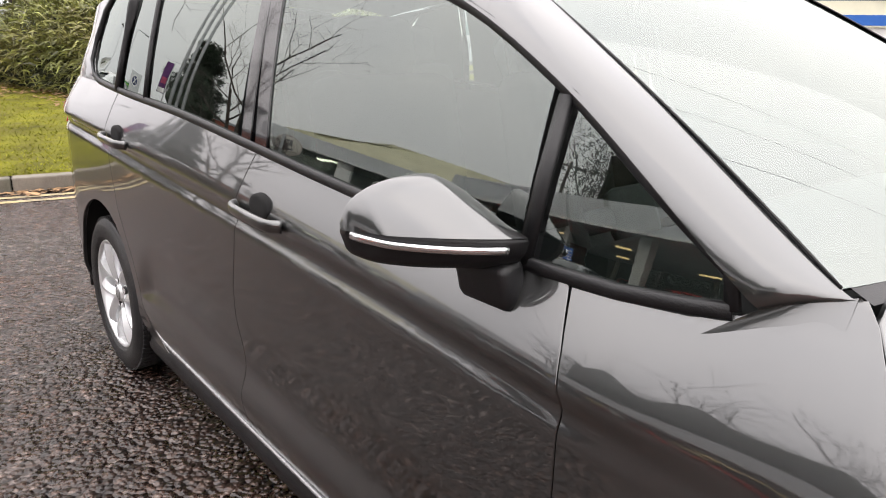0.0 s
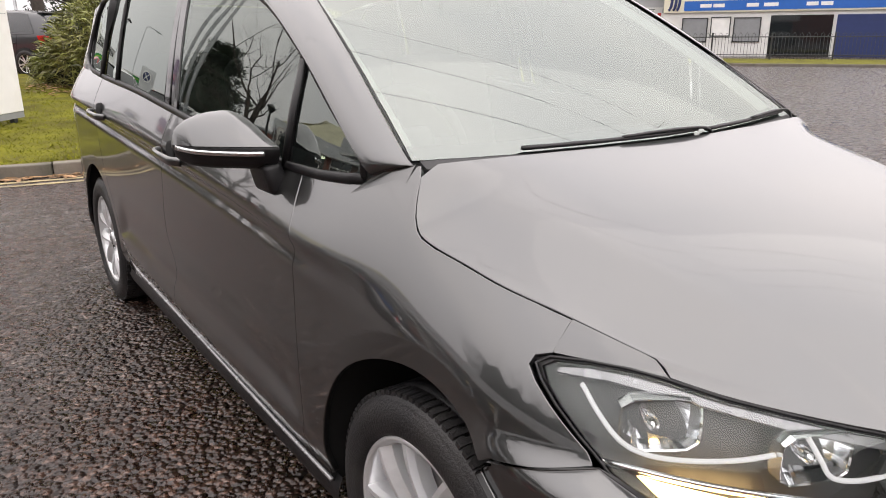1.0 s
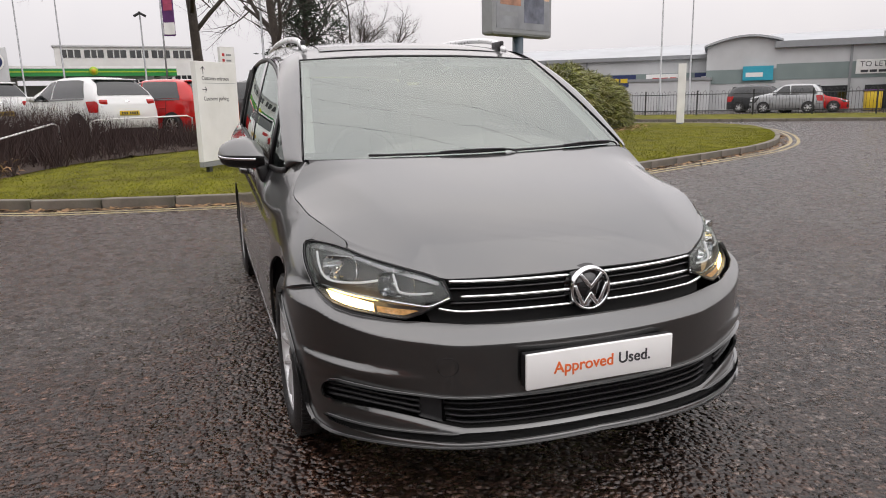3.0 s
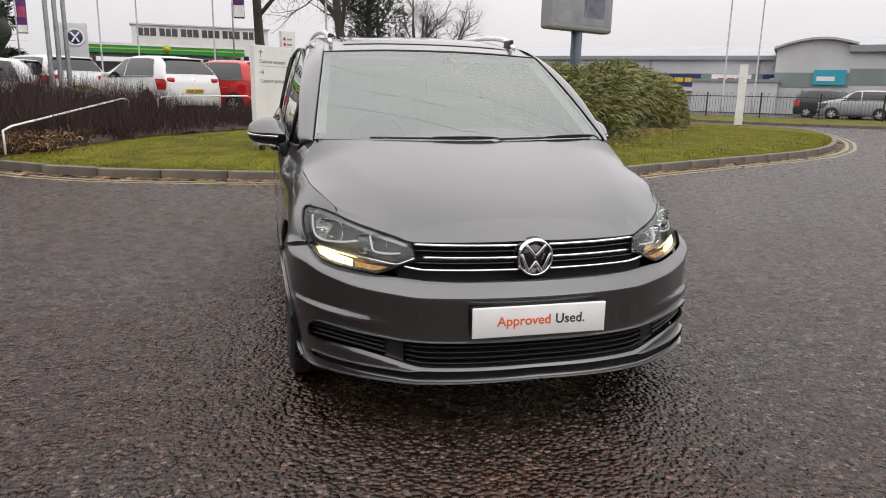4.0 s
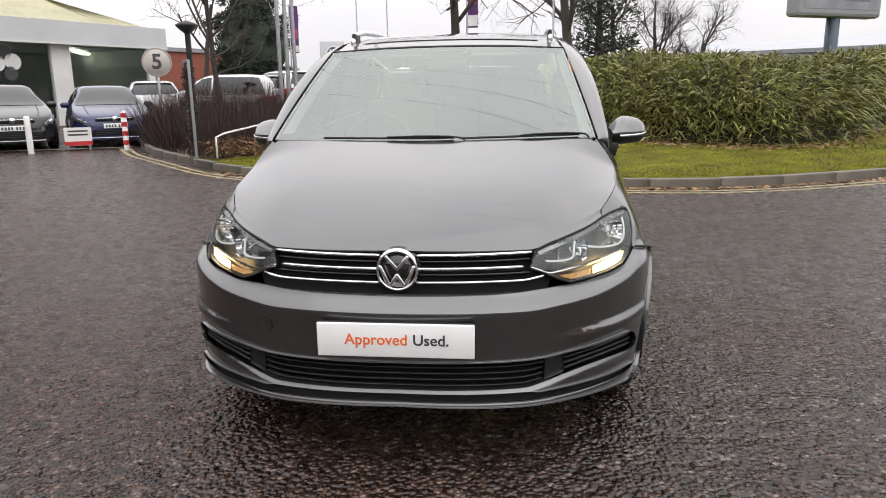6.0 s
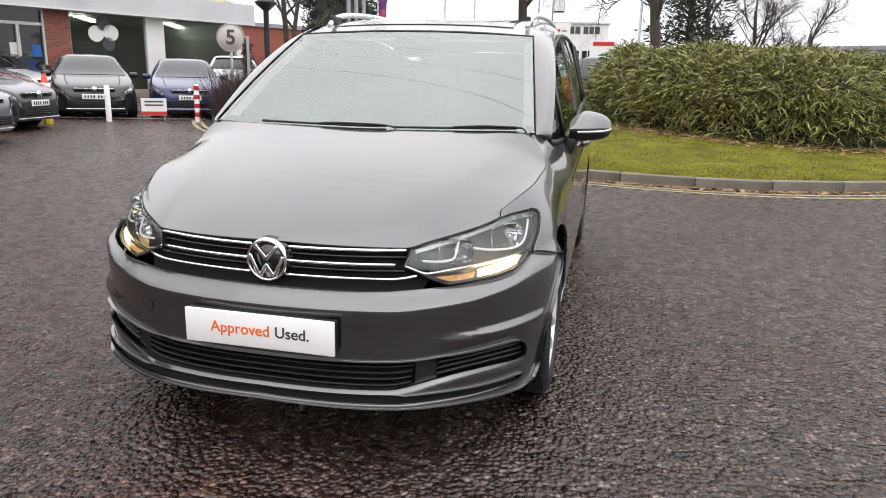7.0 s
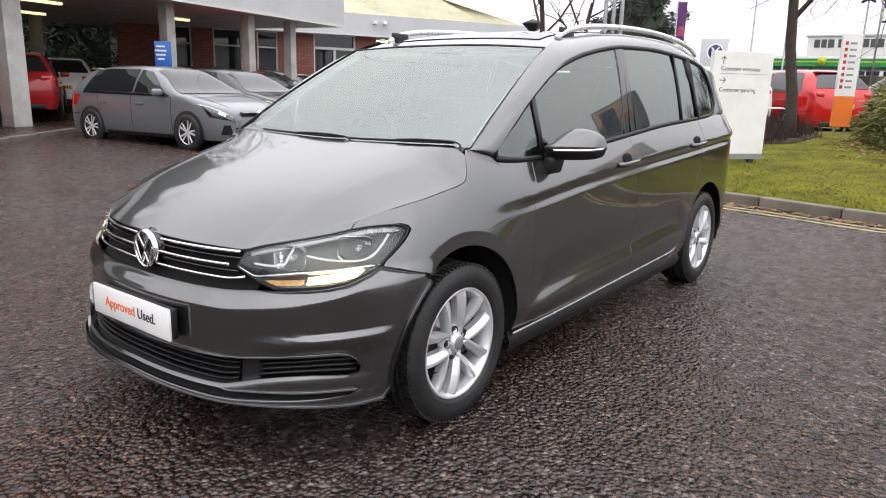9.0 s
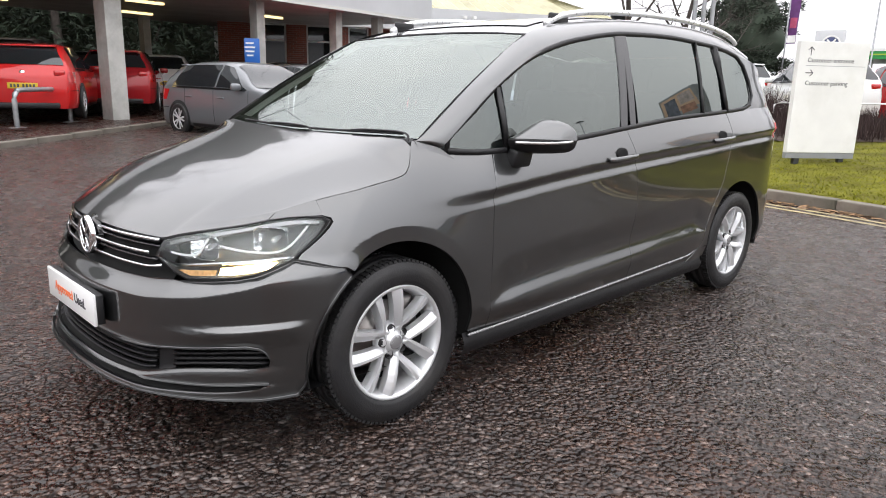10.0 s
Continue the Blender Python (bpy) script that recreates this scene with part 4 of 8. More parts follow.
        # rear quarter
        q = [(3.05, 0.262), (3.24, 0.262)] + arch_pts(AX_R, 188, -8, 30) + [(4.05, 0.25), (4.38, 0.27), (4.425, 0.40), (4.432, 0.60), (4.425, 0.90), (4.395, 1.0), (4.36, 1.10), (4.33, 1.158)]
        q += [(y, belt(y)) for y in (4.1, 3.85, 3.6, 3.45)] + [(3.45, 0.97), (3.43, 0.87), (3.385, 0.72)] + [p for p in arch_pts(AX_R, 138, 172, 6, 0.43)] + [(3.17, 0.33)]
        ring = [(AX_R + r * math.cos(radians(a)), HUB + r * math.sin(radians(a))) for r in (0.405, 0.424, 0.4295, 0.432, 0.4345, 0.439, 0.444, 0.456) for a in range(-10, 190, 3)]
        panel("rear_wing", F_side, q, (0.030, 0.014), M_PAINT, car, label_p, side=s, out=1, extra=ring + lines)
        # pillars and roof edge as one pressing
        I, O = spline(ROOF_IN, 10), spline(ROOF_OUT, 10)

        def frame_f(u, v):
            i = u * (len(I) - 1)
            j = min(int(i), len(I) - 2)
            a, b = I[j].lerp(I[j + 1], i - j), O[j].lerp(O[j + 1], i - j)
            p = a.lerp(b, v)
            bul = 0.014 * 4 * v * (1 - v) * sstep(0.0, 0.12, u)
            p = p + Vector((0.75, 0, 0.66)) * bul
            return Vector((s * p.x, p.y, p.z))
        strip_grid("roof_frame", frame_f, 70, 8, M_PAINT, car, label_p, flip=s > 0)
        lo0, lo1 = Vector((s * (flank(1.175, 0.972) + 0.0004), 1.175, 0.972)), Vector((s * (flank(1.03, 1.012) + 0.0004), 1.03, 1.012))
        strip_grid("pillar_foot", lambda u, v: frame_f(0.02, 1 - u).lerp(lo0.lerp(lo1, u), v), 10, 6, M_PAINT, car, label_p, flip=s < 0)
        # pillar behind the last window
        F_cab = lambda y, z: Vector((cabin(y, z), y, z))
        dp = [(3.62, 1.14), (3.80, 1.160), (3.85, 1.21), (3.845, 1.32), (3.80, 1.405), (3.71, 1.458), (3.62, 1.480), (3.80, 1.462), (3.95, 1.441), (4.15, 1.395), (4.24, 1.30), (4.33, 1.158), (4.1, 1.15), (3.8, 1.141)]
        panel("rear_pillar", F_cab, dp, (0.04, 0.03), M_PAINT, car, label_p, side=s, out=1, gap=0.0005)
        lamp = panel("tail_lamp", lambda y, z: F_side(y, z) + Vector((0.006, 0, 0)), [(4.15, 0.955), (4.41, 0.90), (4.40, 1.02), (4.36, 1.09), (4.20, 1.045)], (0.03, 0.02), M_REDLENS, car, "red tail lamp", side=s, out=1)
        # window panes and their frames
        top = lambda y: curve1(((1.10, 1.010), (1.30, 1.150), (1.44, 1.246), (1.735, 1.388), (2.05, 1.468), (2.45, 1.518), (2.85, 1.528), (3.30, 1.510), (3.55, 1.490), (3.75, 1.46)), y)

        def pane_poly(y0b, y1b, y0t, y1t):
            lo = [(y, belt(y) + 0.012) for y in np.linspace(y0b, y1b, 8)]
            hi = [(y, top(y) - 0.012) for y in np.linspace(y1t, y0t, 10)]
            return lo + hi
        panes = (("quarter_pane", [(1.150, 1.012), (1.25, 1.004), (1.435, 1.004), (1.432, 1.10), (1.425, 1.225), (1.30, 1.138), (1.20, 1.066)], M_SIDEGLASS),
                 ("front_pane", pane_poly(1.485, 2.28, 1.485, 2.365), M_SIDEGLASS),
                 ("rear_pane", pane_poly(2.45, 3.125, 2.45, 3.145), M_PRIVACY),
                 ("rear_vent_pane", pane_poly(3.155, 3.39, 3.185, 3.37), M_PRIVACY),
                 ("boot_pane", [(3.46, 1.135), (3.66, 1.147), (3.78, 1.165), (3.825, 1.205), (3.825, 1.28), (3.79, 1.38), (3.72, 1.442), (3.60, 1.472), (3.43, 1.489)], M_PRIVACY))
        for nm, pl, m in panes:
            pp = panel(nm, F_cab, pl, (0.06, 0.05), m, car, "dark tinted glass" if m is M_PRIVACY else "lightly tinted glass", side=s, rim=False, out=1, gap=-0.004)
            pp.visible_shadow = False
        # black frames
        def rail(nm, pts, w=0.014, m=M_BLACK, off=0.004):
            P = [Vector((s * (cabin(y, z) + off), y, z)) for y, z in pts]
            part(nm, tube_bm(P, w, 8, flat=(0.55, 1.0)), m, car)
        dlo = [(1.148, 1.006), (1.20, 0.999), (1.30, 0.993)] + [(y, belt(y)) for y in np.linspace(1.42, 3.56, 26)] + [(3.72, 1.144), (3.82, 1.168), (3.862, 1.22), (3.85, 1.31), (3.805, 1.405), (3.72, 1.460), (3.58, 1.485)] + [(y, top(y)) for y in np.linspace(3.44, 1.16, 34)]
        rail("window_surround", dlo + dlo[:1], 0.0125)
        rail("quarter_bar", [(1.462, 0.995), (1.458, 1.12), (1.452, 1.245)], 0.016)
        F_out = lambda y, z: Vector((cabin(y, z) + 0.005, y, z))
        for y0, y1, hw in ((2.312, 2.388, 0.030), (2.392, 2.432, 0.026)):
            pl = [(lerp(y0, y1, k) - hw, lerp(belt(y0), top(y1), k)) for k in (0, 0.25, 0.5, 0.75, 1)] + [(lerp(y0, y1, k) + hw, lerp(belt(y0), top(y1), k)) for k in (1, 0.75, 0.5, 0.25, 0)]
            panel("door_pillar", F_out, pl, (0.05, 0.05), M_GLOSSBLACK, car, side=s, out=1)
        rail("rear_bar", [(lerp(3.14, 3.165, k), lerp(belt(3.14), top(3.165), k)) for k in (0, 0.25, 0.5, 0.75, 1)], 0.013)
        rail("rear_bar", [(lerp(3.455, 3.40, k), lerp(belt(3.415), top(3.40), k)) for k in (0, 0.25, 0.5, 0.75, 1)], 0.020)
        # sill, and a pale lower strip that paints the light caught by the doors' bottom edge
        strip_grid("sill", lambda u, v: Vector((s * (0.858 + 0.014 * math.sin(math.pi * v)), lerp(1.20, 3.26, u), lerp(0.17, 0.262, v) + 0.02 * u)), 30, 8, M_BLACK, car, flip=s < 0)
        pts = [Vector((s * 0.880, y, z)) for y, z in ((1.215, 0.258), (1.6, 0.264), (2.2, 0.281), (2.8, 0.298), (3.03, 0.306), (3.12, 0.325), (3.18, 0.37))]
        part("sill_glint", tube_bm(spline(pts, 5), 0.006, 8), M_GREYTRIM, car, "pale strip painted as light on the door's bottom edge")
        # handles
        for y, z, dr in ((2.24, 0.925, door), (3.31, 0.974, door2)):
            xx = flank(y, z)
            bm = bmesh.new()
            path = [Vector((s * (xx + o), y + dy, z + dz)) for dy, o, dz in ((-0.115, 0.004, -0.006), (-0.09, 0.028, -0.004), (-0.03, 0.036, 0.0), (0.04, 0.035, 0.002), (0.095, 0.027, 0.003), (0.115, 0.006, 0.003))]
            part("handle", tube_bm(spline(path, 5), 0.015, 10, bm, flat=(0.55, 1.0)), M_PAINT, dr, label_p)
            # flat near-black disc that paints the shade of the hollow behind the handle
            bm = lathe_bm([(0.0, 0.0045), (0.030, 0.0045), (0.040, 0.004), (0.046, 0.001), (0.048, -0.012)], 24, "x")
            for v in bm.verts:
                v.co = Vector((s * v.co.x, v.co.y * 1.05, v.co.z * 0.72))
            part("cup_shade", bm, M_VOID, dr, loc=Matrix.Translation((s * (flank(y, z + 0.01) + 0.001), y + 0.005, z + 0.014)))
        # mirror
        mir = thing("door_mirror", "", "")
        mir.parent = car
        tagged(mir, "painted door mirror with black base")
        front_y = lambda u: 1.428 + 0.165 * u ** 1.7 + 0.03 * max(u - 0.85, 0) / 0.15
        hi_z = lambda u: curve1(((0, 1.066), (0.08, 1.088), (0.22, 1.112), (0.38, 1.124), (0.55, 1.121), (0.75, 1.110), (0.90, 1.092), (0.97, 1.074), (1.0, 1.052)), u)
        lo_z = lambda u: curve1(((0, 0.978), (0.3, 0.982), (0.6, 0.986), (0.8, 0.992), (0.92, 1.003), (0.98, 1.018), (1.0, 1.036)), u)

        def mirror_pt(u, v, grow=0.0):
            """v: -1 lower rear edge, 0 foremost line, 1 upper rear edge."""
            a = v * math.pi / 2
            yr = lerp(1.560, 1.640, u)
            dep = (1 - v) ** 1.1 if v > 0 else max(math.cos(a), 0.0) ** 0.75
            y = yr - (yr - front_y(u) + grow) * dep
            z = 1.044 + ((hi_z(u) - 1.044) * (1 - (1 - v) ** 1.8) if v > 0 else (1.044 - lo_z(u)) * math.sin(a))
            return Vector((s * (lerp(0.852, 1.052, u) + grow * 0.4 + 0.010 * math.cos(a) * (1 - u)), y, z))
        strip_grid("cap", lambda u, v: mirror_pt(u, lerp(0.03, 1, v)), 26, 14, M_PAINT, mir, label_p, flip=s < 0)
        strip_grid("shell", lambda u, v: mirror_pt(u, lerp(-1, 0.035, v), -0.003), 26, 12, M_BLACK, mir, flip=s < 0)
        strip_grid("inner_end", lambda u, v: mirror_pt(0.0, lerp(-1, 1, u), -0.002).lerp(Vector((s * 0.854, 1.556, 1.035)), v), 14, 3, M_BLACK, mir)
        arc = [mirror_pt(u, -0.13, 0.0025) for u in np.linspace(0.18, 0.985, 26)]
        part("indicator_strip", tube_bm(arc, 0.0062, 8, flat=(0.6, 1.0)), M_CHROME, mir, "chrome indicator strip")
        strip_grid("outer_end", lambda u, v: mirror_pt(1.0, lerp(-1, 1, u), -0.0005).lerp(Vector((s * 1.054, 1.636, 1.044)), v), 14, 3, M_PAINT, mir)
        bm = bmesh.new()
        add_box(bm, (s * 0.864, 1.506, 0.966), (0.052, 0.115, 0.078), 0.014, Matrix.Rotation(s * 0.25, 3, "Y"))
        part("stalk", bm, M_BLACK, mir)
        bm = bmesh.new()
        add_box(bm, (s * 0.944, 1.583, 1.046), (0.150, 0.006, 0.080), 0.003, Matrix.Rotation(s * 0.38, 3, "Z"))
        part("mirror_glass", bm, M_CHROME, mir, "mirror glass")
        # roof rail
        pts = [(0.568, 2.00, 1.540), (0.570, 2.05, 1.563), (0.573, 2.14, 1.592), (0.578, 2.35, 1.622), (0.582, 2.75, 1.646), (0.582, 3.2, 1.652), (0.580, 3.6, 1.636), (0.574, 3.85, 1.610), (0.570, 3.99, 1.580), (0.568, 4.05, 1.555)]
        rl = part("roof_rail", tube_bm([Vector((s * p.x, p.y, p.z)) for p in spline(pts, 6)], 0.016, 10, flat=(0.8, 1.0)), M_SATIN, car, "satin silver roof rail")
        bm = bmesh.new()
        add_box(bm, (s * 0.568, 2.10, 1.572), (0.022, 0.14, 0.05), 0.008)
        part("rail_foot", bm, M_BLACK, rl)
    # roof
    def roof_f(u, v):
        a = lerp(-1, 1, u)
        y = lerp(1.812 - 0.026 * a * a, 4.25, v)
        zc = curve1(((1.78, 1.498), (2.1, 1.574), (2.5, 1.618), (2.9, 1.638), (3.3, 1.640), (3.8, 1.604), (4.25, 1.518)), y)
        ii = [p for p in ROOF_IN]
        we = curve1([(p[1], p[0]) for p in ii[3:]], y)
        ze = curve1([(p[1], p[2]) for p in ii[3:]], y)
        return Vector((a * we, y, lerp(zc, ze, abs(a) ** 2.6)))
    strip_grid("roof", roof_f, 40, 50, M_PAINT, car, label_p)
    sun_f = lambda u, v: roof_f(lerp(0.09, 0.91, u), lerp(0.06, 0.50, v)) + Vector((0, 0, 0.004))
    strip_grid("glass_roof", sun_f, 20, 20, M_GLOSSBLACK, car, "black glass roof panel")
    # windscreen and its black border
    wsf = lambda u, v: ws_pt(u / 0.74, v / 0.95)
    wsp = [(-0.735, 0.0), (0.735, 0.0), (0.735, 0.945), (-0.735, 0.945)]
    panel("windscreen", wsf, wsp, (0.05, 0.05), M_WS, car, "clear windscreen glass", rim=False, out=1, gap=0.0).visible_shadow = False
    wsin = lambda u, v: wsf(u, v) + Vector((0, 0.004, -0.005))
    for nm, pl in (("screen_border", [(-0.735, 0.0), (0.735, 0.0), (0.735, 0.055), (0.4, 0.045), (-0.4, 0.045), (-0.735, 0.055)]),
                   ("screen_border", [(-0.735, 0.925), (-0.15, 0.925), (-0.11, 0.87), (0.11, 0.87), (0.15, 0.925), (0.735, 0.925), (0.735, 0.945), (-0.735, 0.945)]),
                   ("screen_border", [(0.729, 0.03), (0.735, 0.03), (0.735, 0.945), (0.729, 0.945)]), ("screen_border", [(-0.729, 0.03), (-0.735, 0.03), (-0.735, 0.945), (-0.729, 0.945)])):
        panel(nm, wsin, pl, (0.05, 0.03), M_GLOSSBLACK, car, rim=False, out=1, gap=0.0)
    for s in (1, -1):
        pts = [ws_pt(s * 0.995, i / 24) + Vector((s * 0.006, -0.002, 0.003)) for i in range(25)]
        part("screen_seal", tube_bm(pts, 0.0020, 8), M_BLACK, car)
    part("screen_seal", tube_bm([ws_pt(lerp(-1, 1, i / 20), 0.998) for i in range(21)], 0.004, 8), M_BLACK, car)
    # scuttle and wipers
    strip_grid("scuttle", lambda u, v: hood_pt(lerp(-0.98, 0.98, u), 1.0).lerp(ws_pt(lerp(-0.98, 0.98, u), 0.05), v) + Vector((0, 0.004, -0.012 + 0.008 * v)), 30, 4, M_BLACK, car)
    for x0, x1, h0, h1 in ((-0.48, 0.11, 0.010, 0.018), (0.14, 0.66, 0.012, 0.018)):
        wip = thing("wiper", "", "")
        wip.parent = car
        tagged(wip, "black wiper arm and blade")
        blade = [ws_pt(lerp(x0, x1, k) / 0.735, lerp(h0, h1, k)) + Vector((0, -0.008, 0.007)) for k in np.linspace(0, 1, 12)]
        part("blade", tube_bm(blade, 0.0055, 6), M_BLACK, wip)
        arm = [hood_pt((x1 + 0.06) / 0.755, 0.99) + Vector((0, 0.015, -0.014)), ws_pt((x1 + 0.02) / 0.735, 0.016) + Vector((0, -0.016, 0.010)), ws_pt(lerp(x1, x0, 0.25) / 0.735, 0.02) + Vector((0, -0.015, 0.014)), ws_pt(lerp(x0, x1, 0.5) / 0.735, lerp(h0, h1, 0.5)) + Vector((0, -0.010, 0.012))]
        part("arm", tube_bm(spline(arm, 4), 0.0055, 8, flat=(1, 0.7)), M_BLACK, wip)
    # pale trim inside the pillars and the folded sun visors
    for s in (1, -1):
        strip_grid("pillar_trim", lambda u, v: ws_pt(s * lerp(0.985, 0.925, v), lerp(0.06, 0.97, u)) + Vector((0, 0.02 + 0.02 * v, -0.012 - 0.012 * v)), 20, 3, M_HEADLINER, car, "pale grey pillar trim")
        box("sun_visor", (s * 0.34, 1.865, 1.470), (0.42, 0.16, 0.018), M_HEADLINER, car, 0.008, rot=Matrix.Rotation(radians(14), 3, "X"))
    # inner shell: near-black sheets that paint the shade behind gaps, arches, floor
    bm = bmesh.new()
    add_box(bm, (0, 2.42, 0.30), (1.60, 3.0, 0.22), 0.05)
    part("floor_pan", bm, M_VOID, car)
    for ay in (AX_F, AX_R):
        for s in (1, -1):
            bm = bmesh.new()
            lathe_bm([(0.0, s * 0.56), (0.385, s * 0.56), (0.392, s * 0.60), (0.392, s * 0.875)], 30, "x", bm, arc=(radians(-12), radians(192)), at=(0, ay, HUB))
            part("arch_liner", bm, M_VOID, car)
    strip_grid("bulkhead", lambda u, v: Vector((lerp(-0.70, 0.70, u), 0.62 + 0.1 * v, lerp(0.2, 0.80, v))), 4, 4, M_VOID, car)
    tail = lambda u, v: Vector((lerp(-1, 1, u) * 0.71 * (1 - 0.24 * v * v), 4.43 + 0.06 * (1 - (2 * u - 1) ** 2) - 0.62 * max(v - 0.6, 0) ** 1.3, lerp(0.27, 1.475, v)))
    strip_grid("tailgate", tail, 20, 20, M_PAINT, car, label_p, flip=True)
    # sheet added to keep daylight from leaking through the cabin's rear
    strip_grid("rear_light_block", lambda u, v: Vector((lerp(-0.76, 0.76, u) * (1 - 0.5 * max(v - 0.5, 0)), 3.98 + 0.05 * v, lerp(0.3, 1.43, v))), 6, 6, M_TRIM, car)
    # cabin
    box("dashboard", (0, 1.28, 0.86), (1.42, 0.50, 0.26), M_TRIM, car, 0.08, seg=4)
    bm = lathe_bm([(0.18 + 0.016 * math.cos(a), 0.016 * math.sin(a)) for a in np.linspace(0, 2 * math.pi, 11)], 36, "y")
    wheel = part("steering_wheel", bm, M_TRIM, car, loc=pose(-0.36, 1.60, 0.98, -24, 0, 0))
    bm = bmesh.new()
    add_box(bm, (0, 0.01, 0), (0.34, 0.03, 0.05), 0.015)
    add_box(bm, (0, 0.012, -0.08), (0.05, 0.03, 0.16), 0.015)
    add_box(bm, (0, 0.0, 0), (0.14, 0.05, 0.12), 0.03)
    part("spokes", bm, M_TRIM, wheel)
    for x, y in ((-0.37, 2.15), (0.37, 2.15), (-0.45, 3.05), (0.0, 3.05), (0.45, 3.05)):
        w = 0.50 if y < 3 else 0.42
        seat = thing("car_seat", "", "")
        seat.parent = car
        tagged(seat, "dark cloth seat with headrest")
        box("cushion", (x, y - 0.05, 0.62), (w, 0.50, 0.18), M_SEAT, seat, 0.06, seg=3)
        box("backrest", (x, y + 0.27, 0.93), (w * 0.94, 0.15, 0.60), M_SEAT, seat, 0.06, rot=Matrix.Rotation(radians(-14), 3, "X"), seg=3)
        box("headrest", (x, y + 0.375, 1.30), (0.26, 0.10, 0.17), M_SEAT, seat, 0.045, rot=Matrix.Rotation(radians(-10), 3, "X"), seg=3)
    strip_grid("headliner", lambda u, v: roof_f(u, v) + Vector((0, 0.0, -0.035)), 20, 20, M_HEADLINER, car, flip=True)
    for s in (1, -1):
        strip_grid("door_card", lambda u, v: Vector((s * 0.78, lerp(1.35, 3.5, u), lerp(0.4, 1.02 + 0.08 * u, v))), 6, 4, M_TRIM, car, flip=s > 0)
    box("inner_mirror", (0, 1.80, 1.40), (0.24, 0.03, 0.065), M_BLACK, car, 0.015)
    return car


def build_wheel():
    """One road wheel, hub at the origin, outer face towards +x."""
    w = thing("road_wheel", "silver ten-spoke alloy wheel with black tyre", "wheel")
    prof = [(0.222, -0.085), (0.232, -0.100), (0.268, -0.105), (0.300, -0.098), (0.316, -0.084), (0.3215, -0.070), (0.3215, -0.052), (0.3145, -0.050), (0.3145, -0.042), (0.3245, -0.040), (0.3252, -0.008), (0.3165, -0.006), (0.3165, 0.006), (0.3252, 0.008),
            (0.3245, 0.040), (0.3145, 0.042), (0.3145, 0.050), (0.3215, 0.052), (0.3215, 0.070), (0.316, 0.084), (0.308, 0.093), (0.3055, 0.0935), (0.300, 0.098), (0.285, 0.103), (0.268, 0.1055), (0.262, 0.1050), (0.240, 0.103), (0.230, 0.1), (0.222, 0.090)]
    prof = [(0.2225 + (r - 0.2225) * 0.905, h) for r, h in prof]
    part("tyre", lathe_bm(prof, 96, "x"), M_RUBBER, w, "black rubber tyre")
    bm = bmesh.new()
    for i in range(90):
        a = 2 * math.pi * i / 90
        for h, dd in ((0.066, 0.0), (-0.066, 0.5)):
            aa = a + dd * 2 * math.pi / 90
            add_box(bm, (h, 0.3095 * math.cos(aa), 0.3095 * math.sin(aa)), (0.040, 0.014, 0.0125), 0, Matrix.Rotation(aa + math.pi / 2, 3, "X"))
    tagged(part("tread_blocks", bm, M_RUBBER, w, smooth=False), kind="stuff")
    rim = [(0.205, -0.09), (0.200, -0.03), (0.190, 0.03), (0.198, 0.060), (0.203, 0.080), (0.2085, 0.090), (0.2155, 0.0935), (0.2205, 0.0925), (0.2225, 0.087), (0.220, 0.08)]
    rm = part("rim", lathe_bm(rim, 72, "x"), M_ALLOY, w, "silver alloy rim")
    part("brake_disc", lathe_bm([(0.0, 0.012), (0.07, 0.012), (0.075, 0.0), (0.142, 0.0), (0.142, -0.02), (0.0, -0.02)], 40, "x"), M_STEEL, w, "rusty brake disc")
    bm = bmesh.new()
    add_box(bm, (0.0, 0.125, 0.06), (0.07, 0.06, 0.14), 0.015)
    part("caliper", bm, M_STEEL, w)
    part("back_plate", lathe_bm([(0.0, -0.05), (0.197, -0.05)], 30, "x"), M_VOID, w)
    for i in range(5):
        base = 2 * math.pi * i / 5 + math.pi / 2
        for sgn in (1, -1):
            bm = bmesh.new()
            rows = []
            for k in range(7):
                t = k / 6
                r = lerp(0.045, 0.208, t)
                ang = base + sgn * math.asin(min(lerp(0.029, 0.046, t) / r, 0.7))
                wd = lerp(0.0140, 0.0225, t)
                hx = 0.066 + 0.026 * math.sin(t * math.pi * 0.62) - 0.008 * t
                c = Vector((0, math.cos(ang), math.sin(ang)))
                tg = Vector((0, -math.sin(ang), math.cos(ang)))
                ring = []
                for o, hh in ((-1.0, -0.040), (-1.0, -0.010), (-0.30 + 0.55 * sgn, 0.006), (0.30 + 0.55 * sgn, 0.006), (1.0, -0.010), (1.0, -0.040)):
                    ring.append(bm.verts.new(c * r + tg * (o * wd) + Vector((hx + hh, 0, 0))))
                rows.append(ring)
            for a, b in zip(rows, rows[1:]):
                for q in range(5):
                    bm.faces.new((a[q], a[q + 1], b[q + 1], b[q]))
            bmesh.ops.recalc_face_normals(bm, faces=bm.faces)
            part("spoke", bm, M_ALLOY, rm, smooth=False)
    part("hub", lathe_bm([(0.0, 0.080), (0.030, 0.080), (0.034, 0.076), (0.036, 0.070), (0.052, 0.066), (0.066, 0.058), (0.072, 0.030)], 40, "x"), M_ALLOY, rm)
    hc = part("hub_cap", lathe_bm([(0.0, 0.0845), (0.022, 0.084), (0.0275, 0.0815), (0.029, 0.078)], 32, "x"), M_GREYTRIM, rm, "plain round hub cap")
    for i in range(5):
        a = 2 * math.pi * i / 5 + math.pi / 2
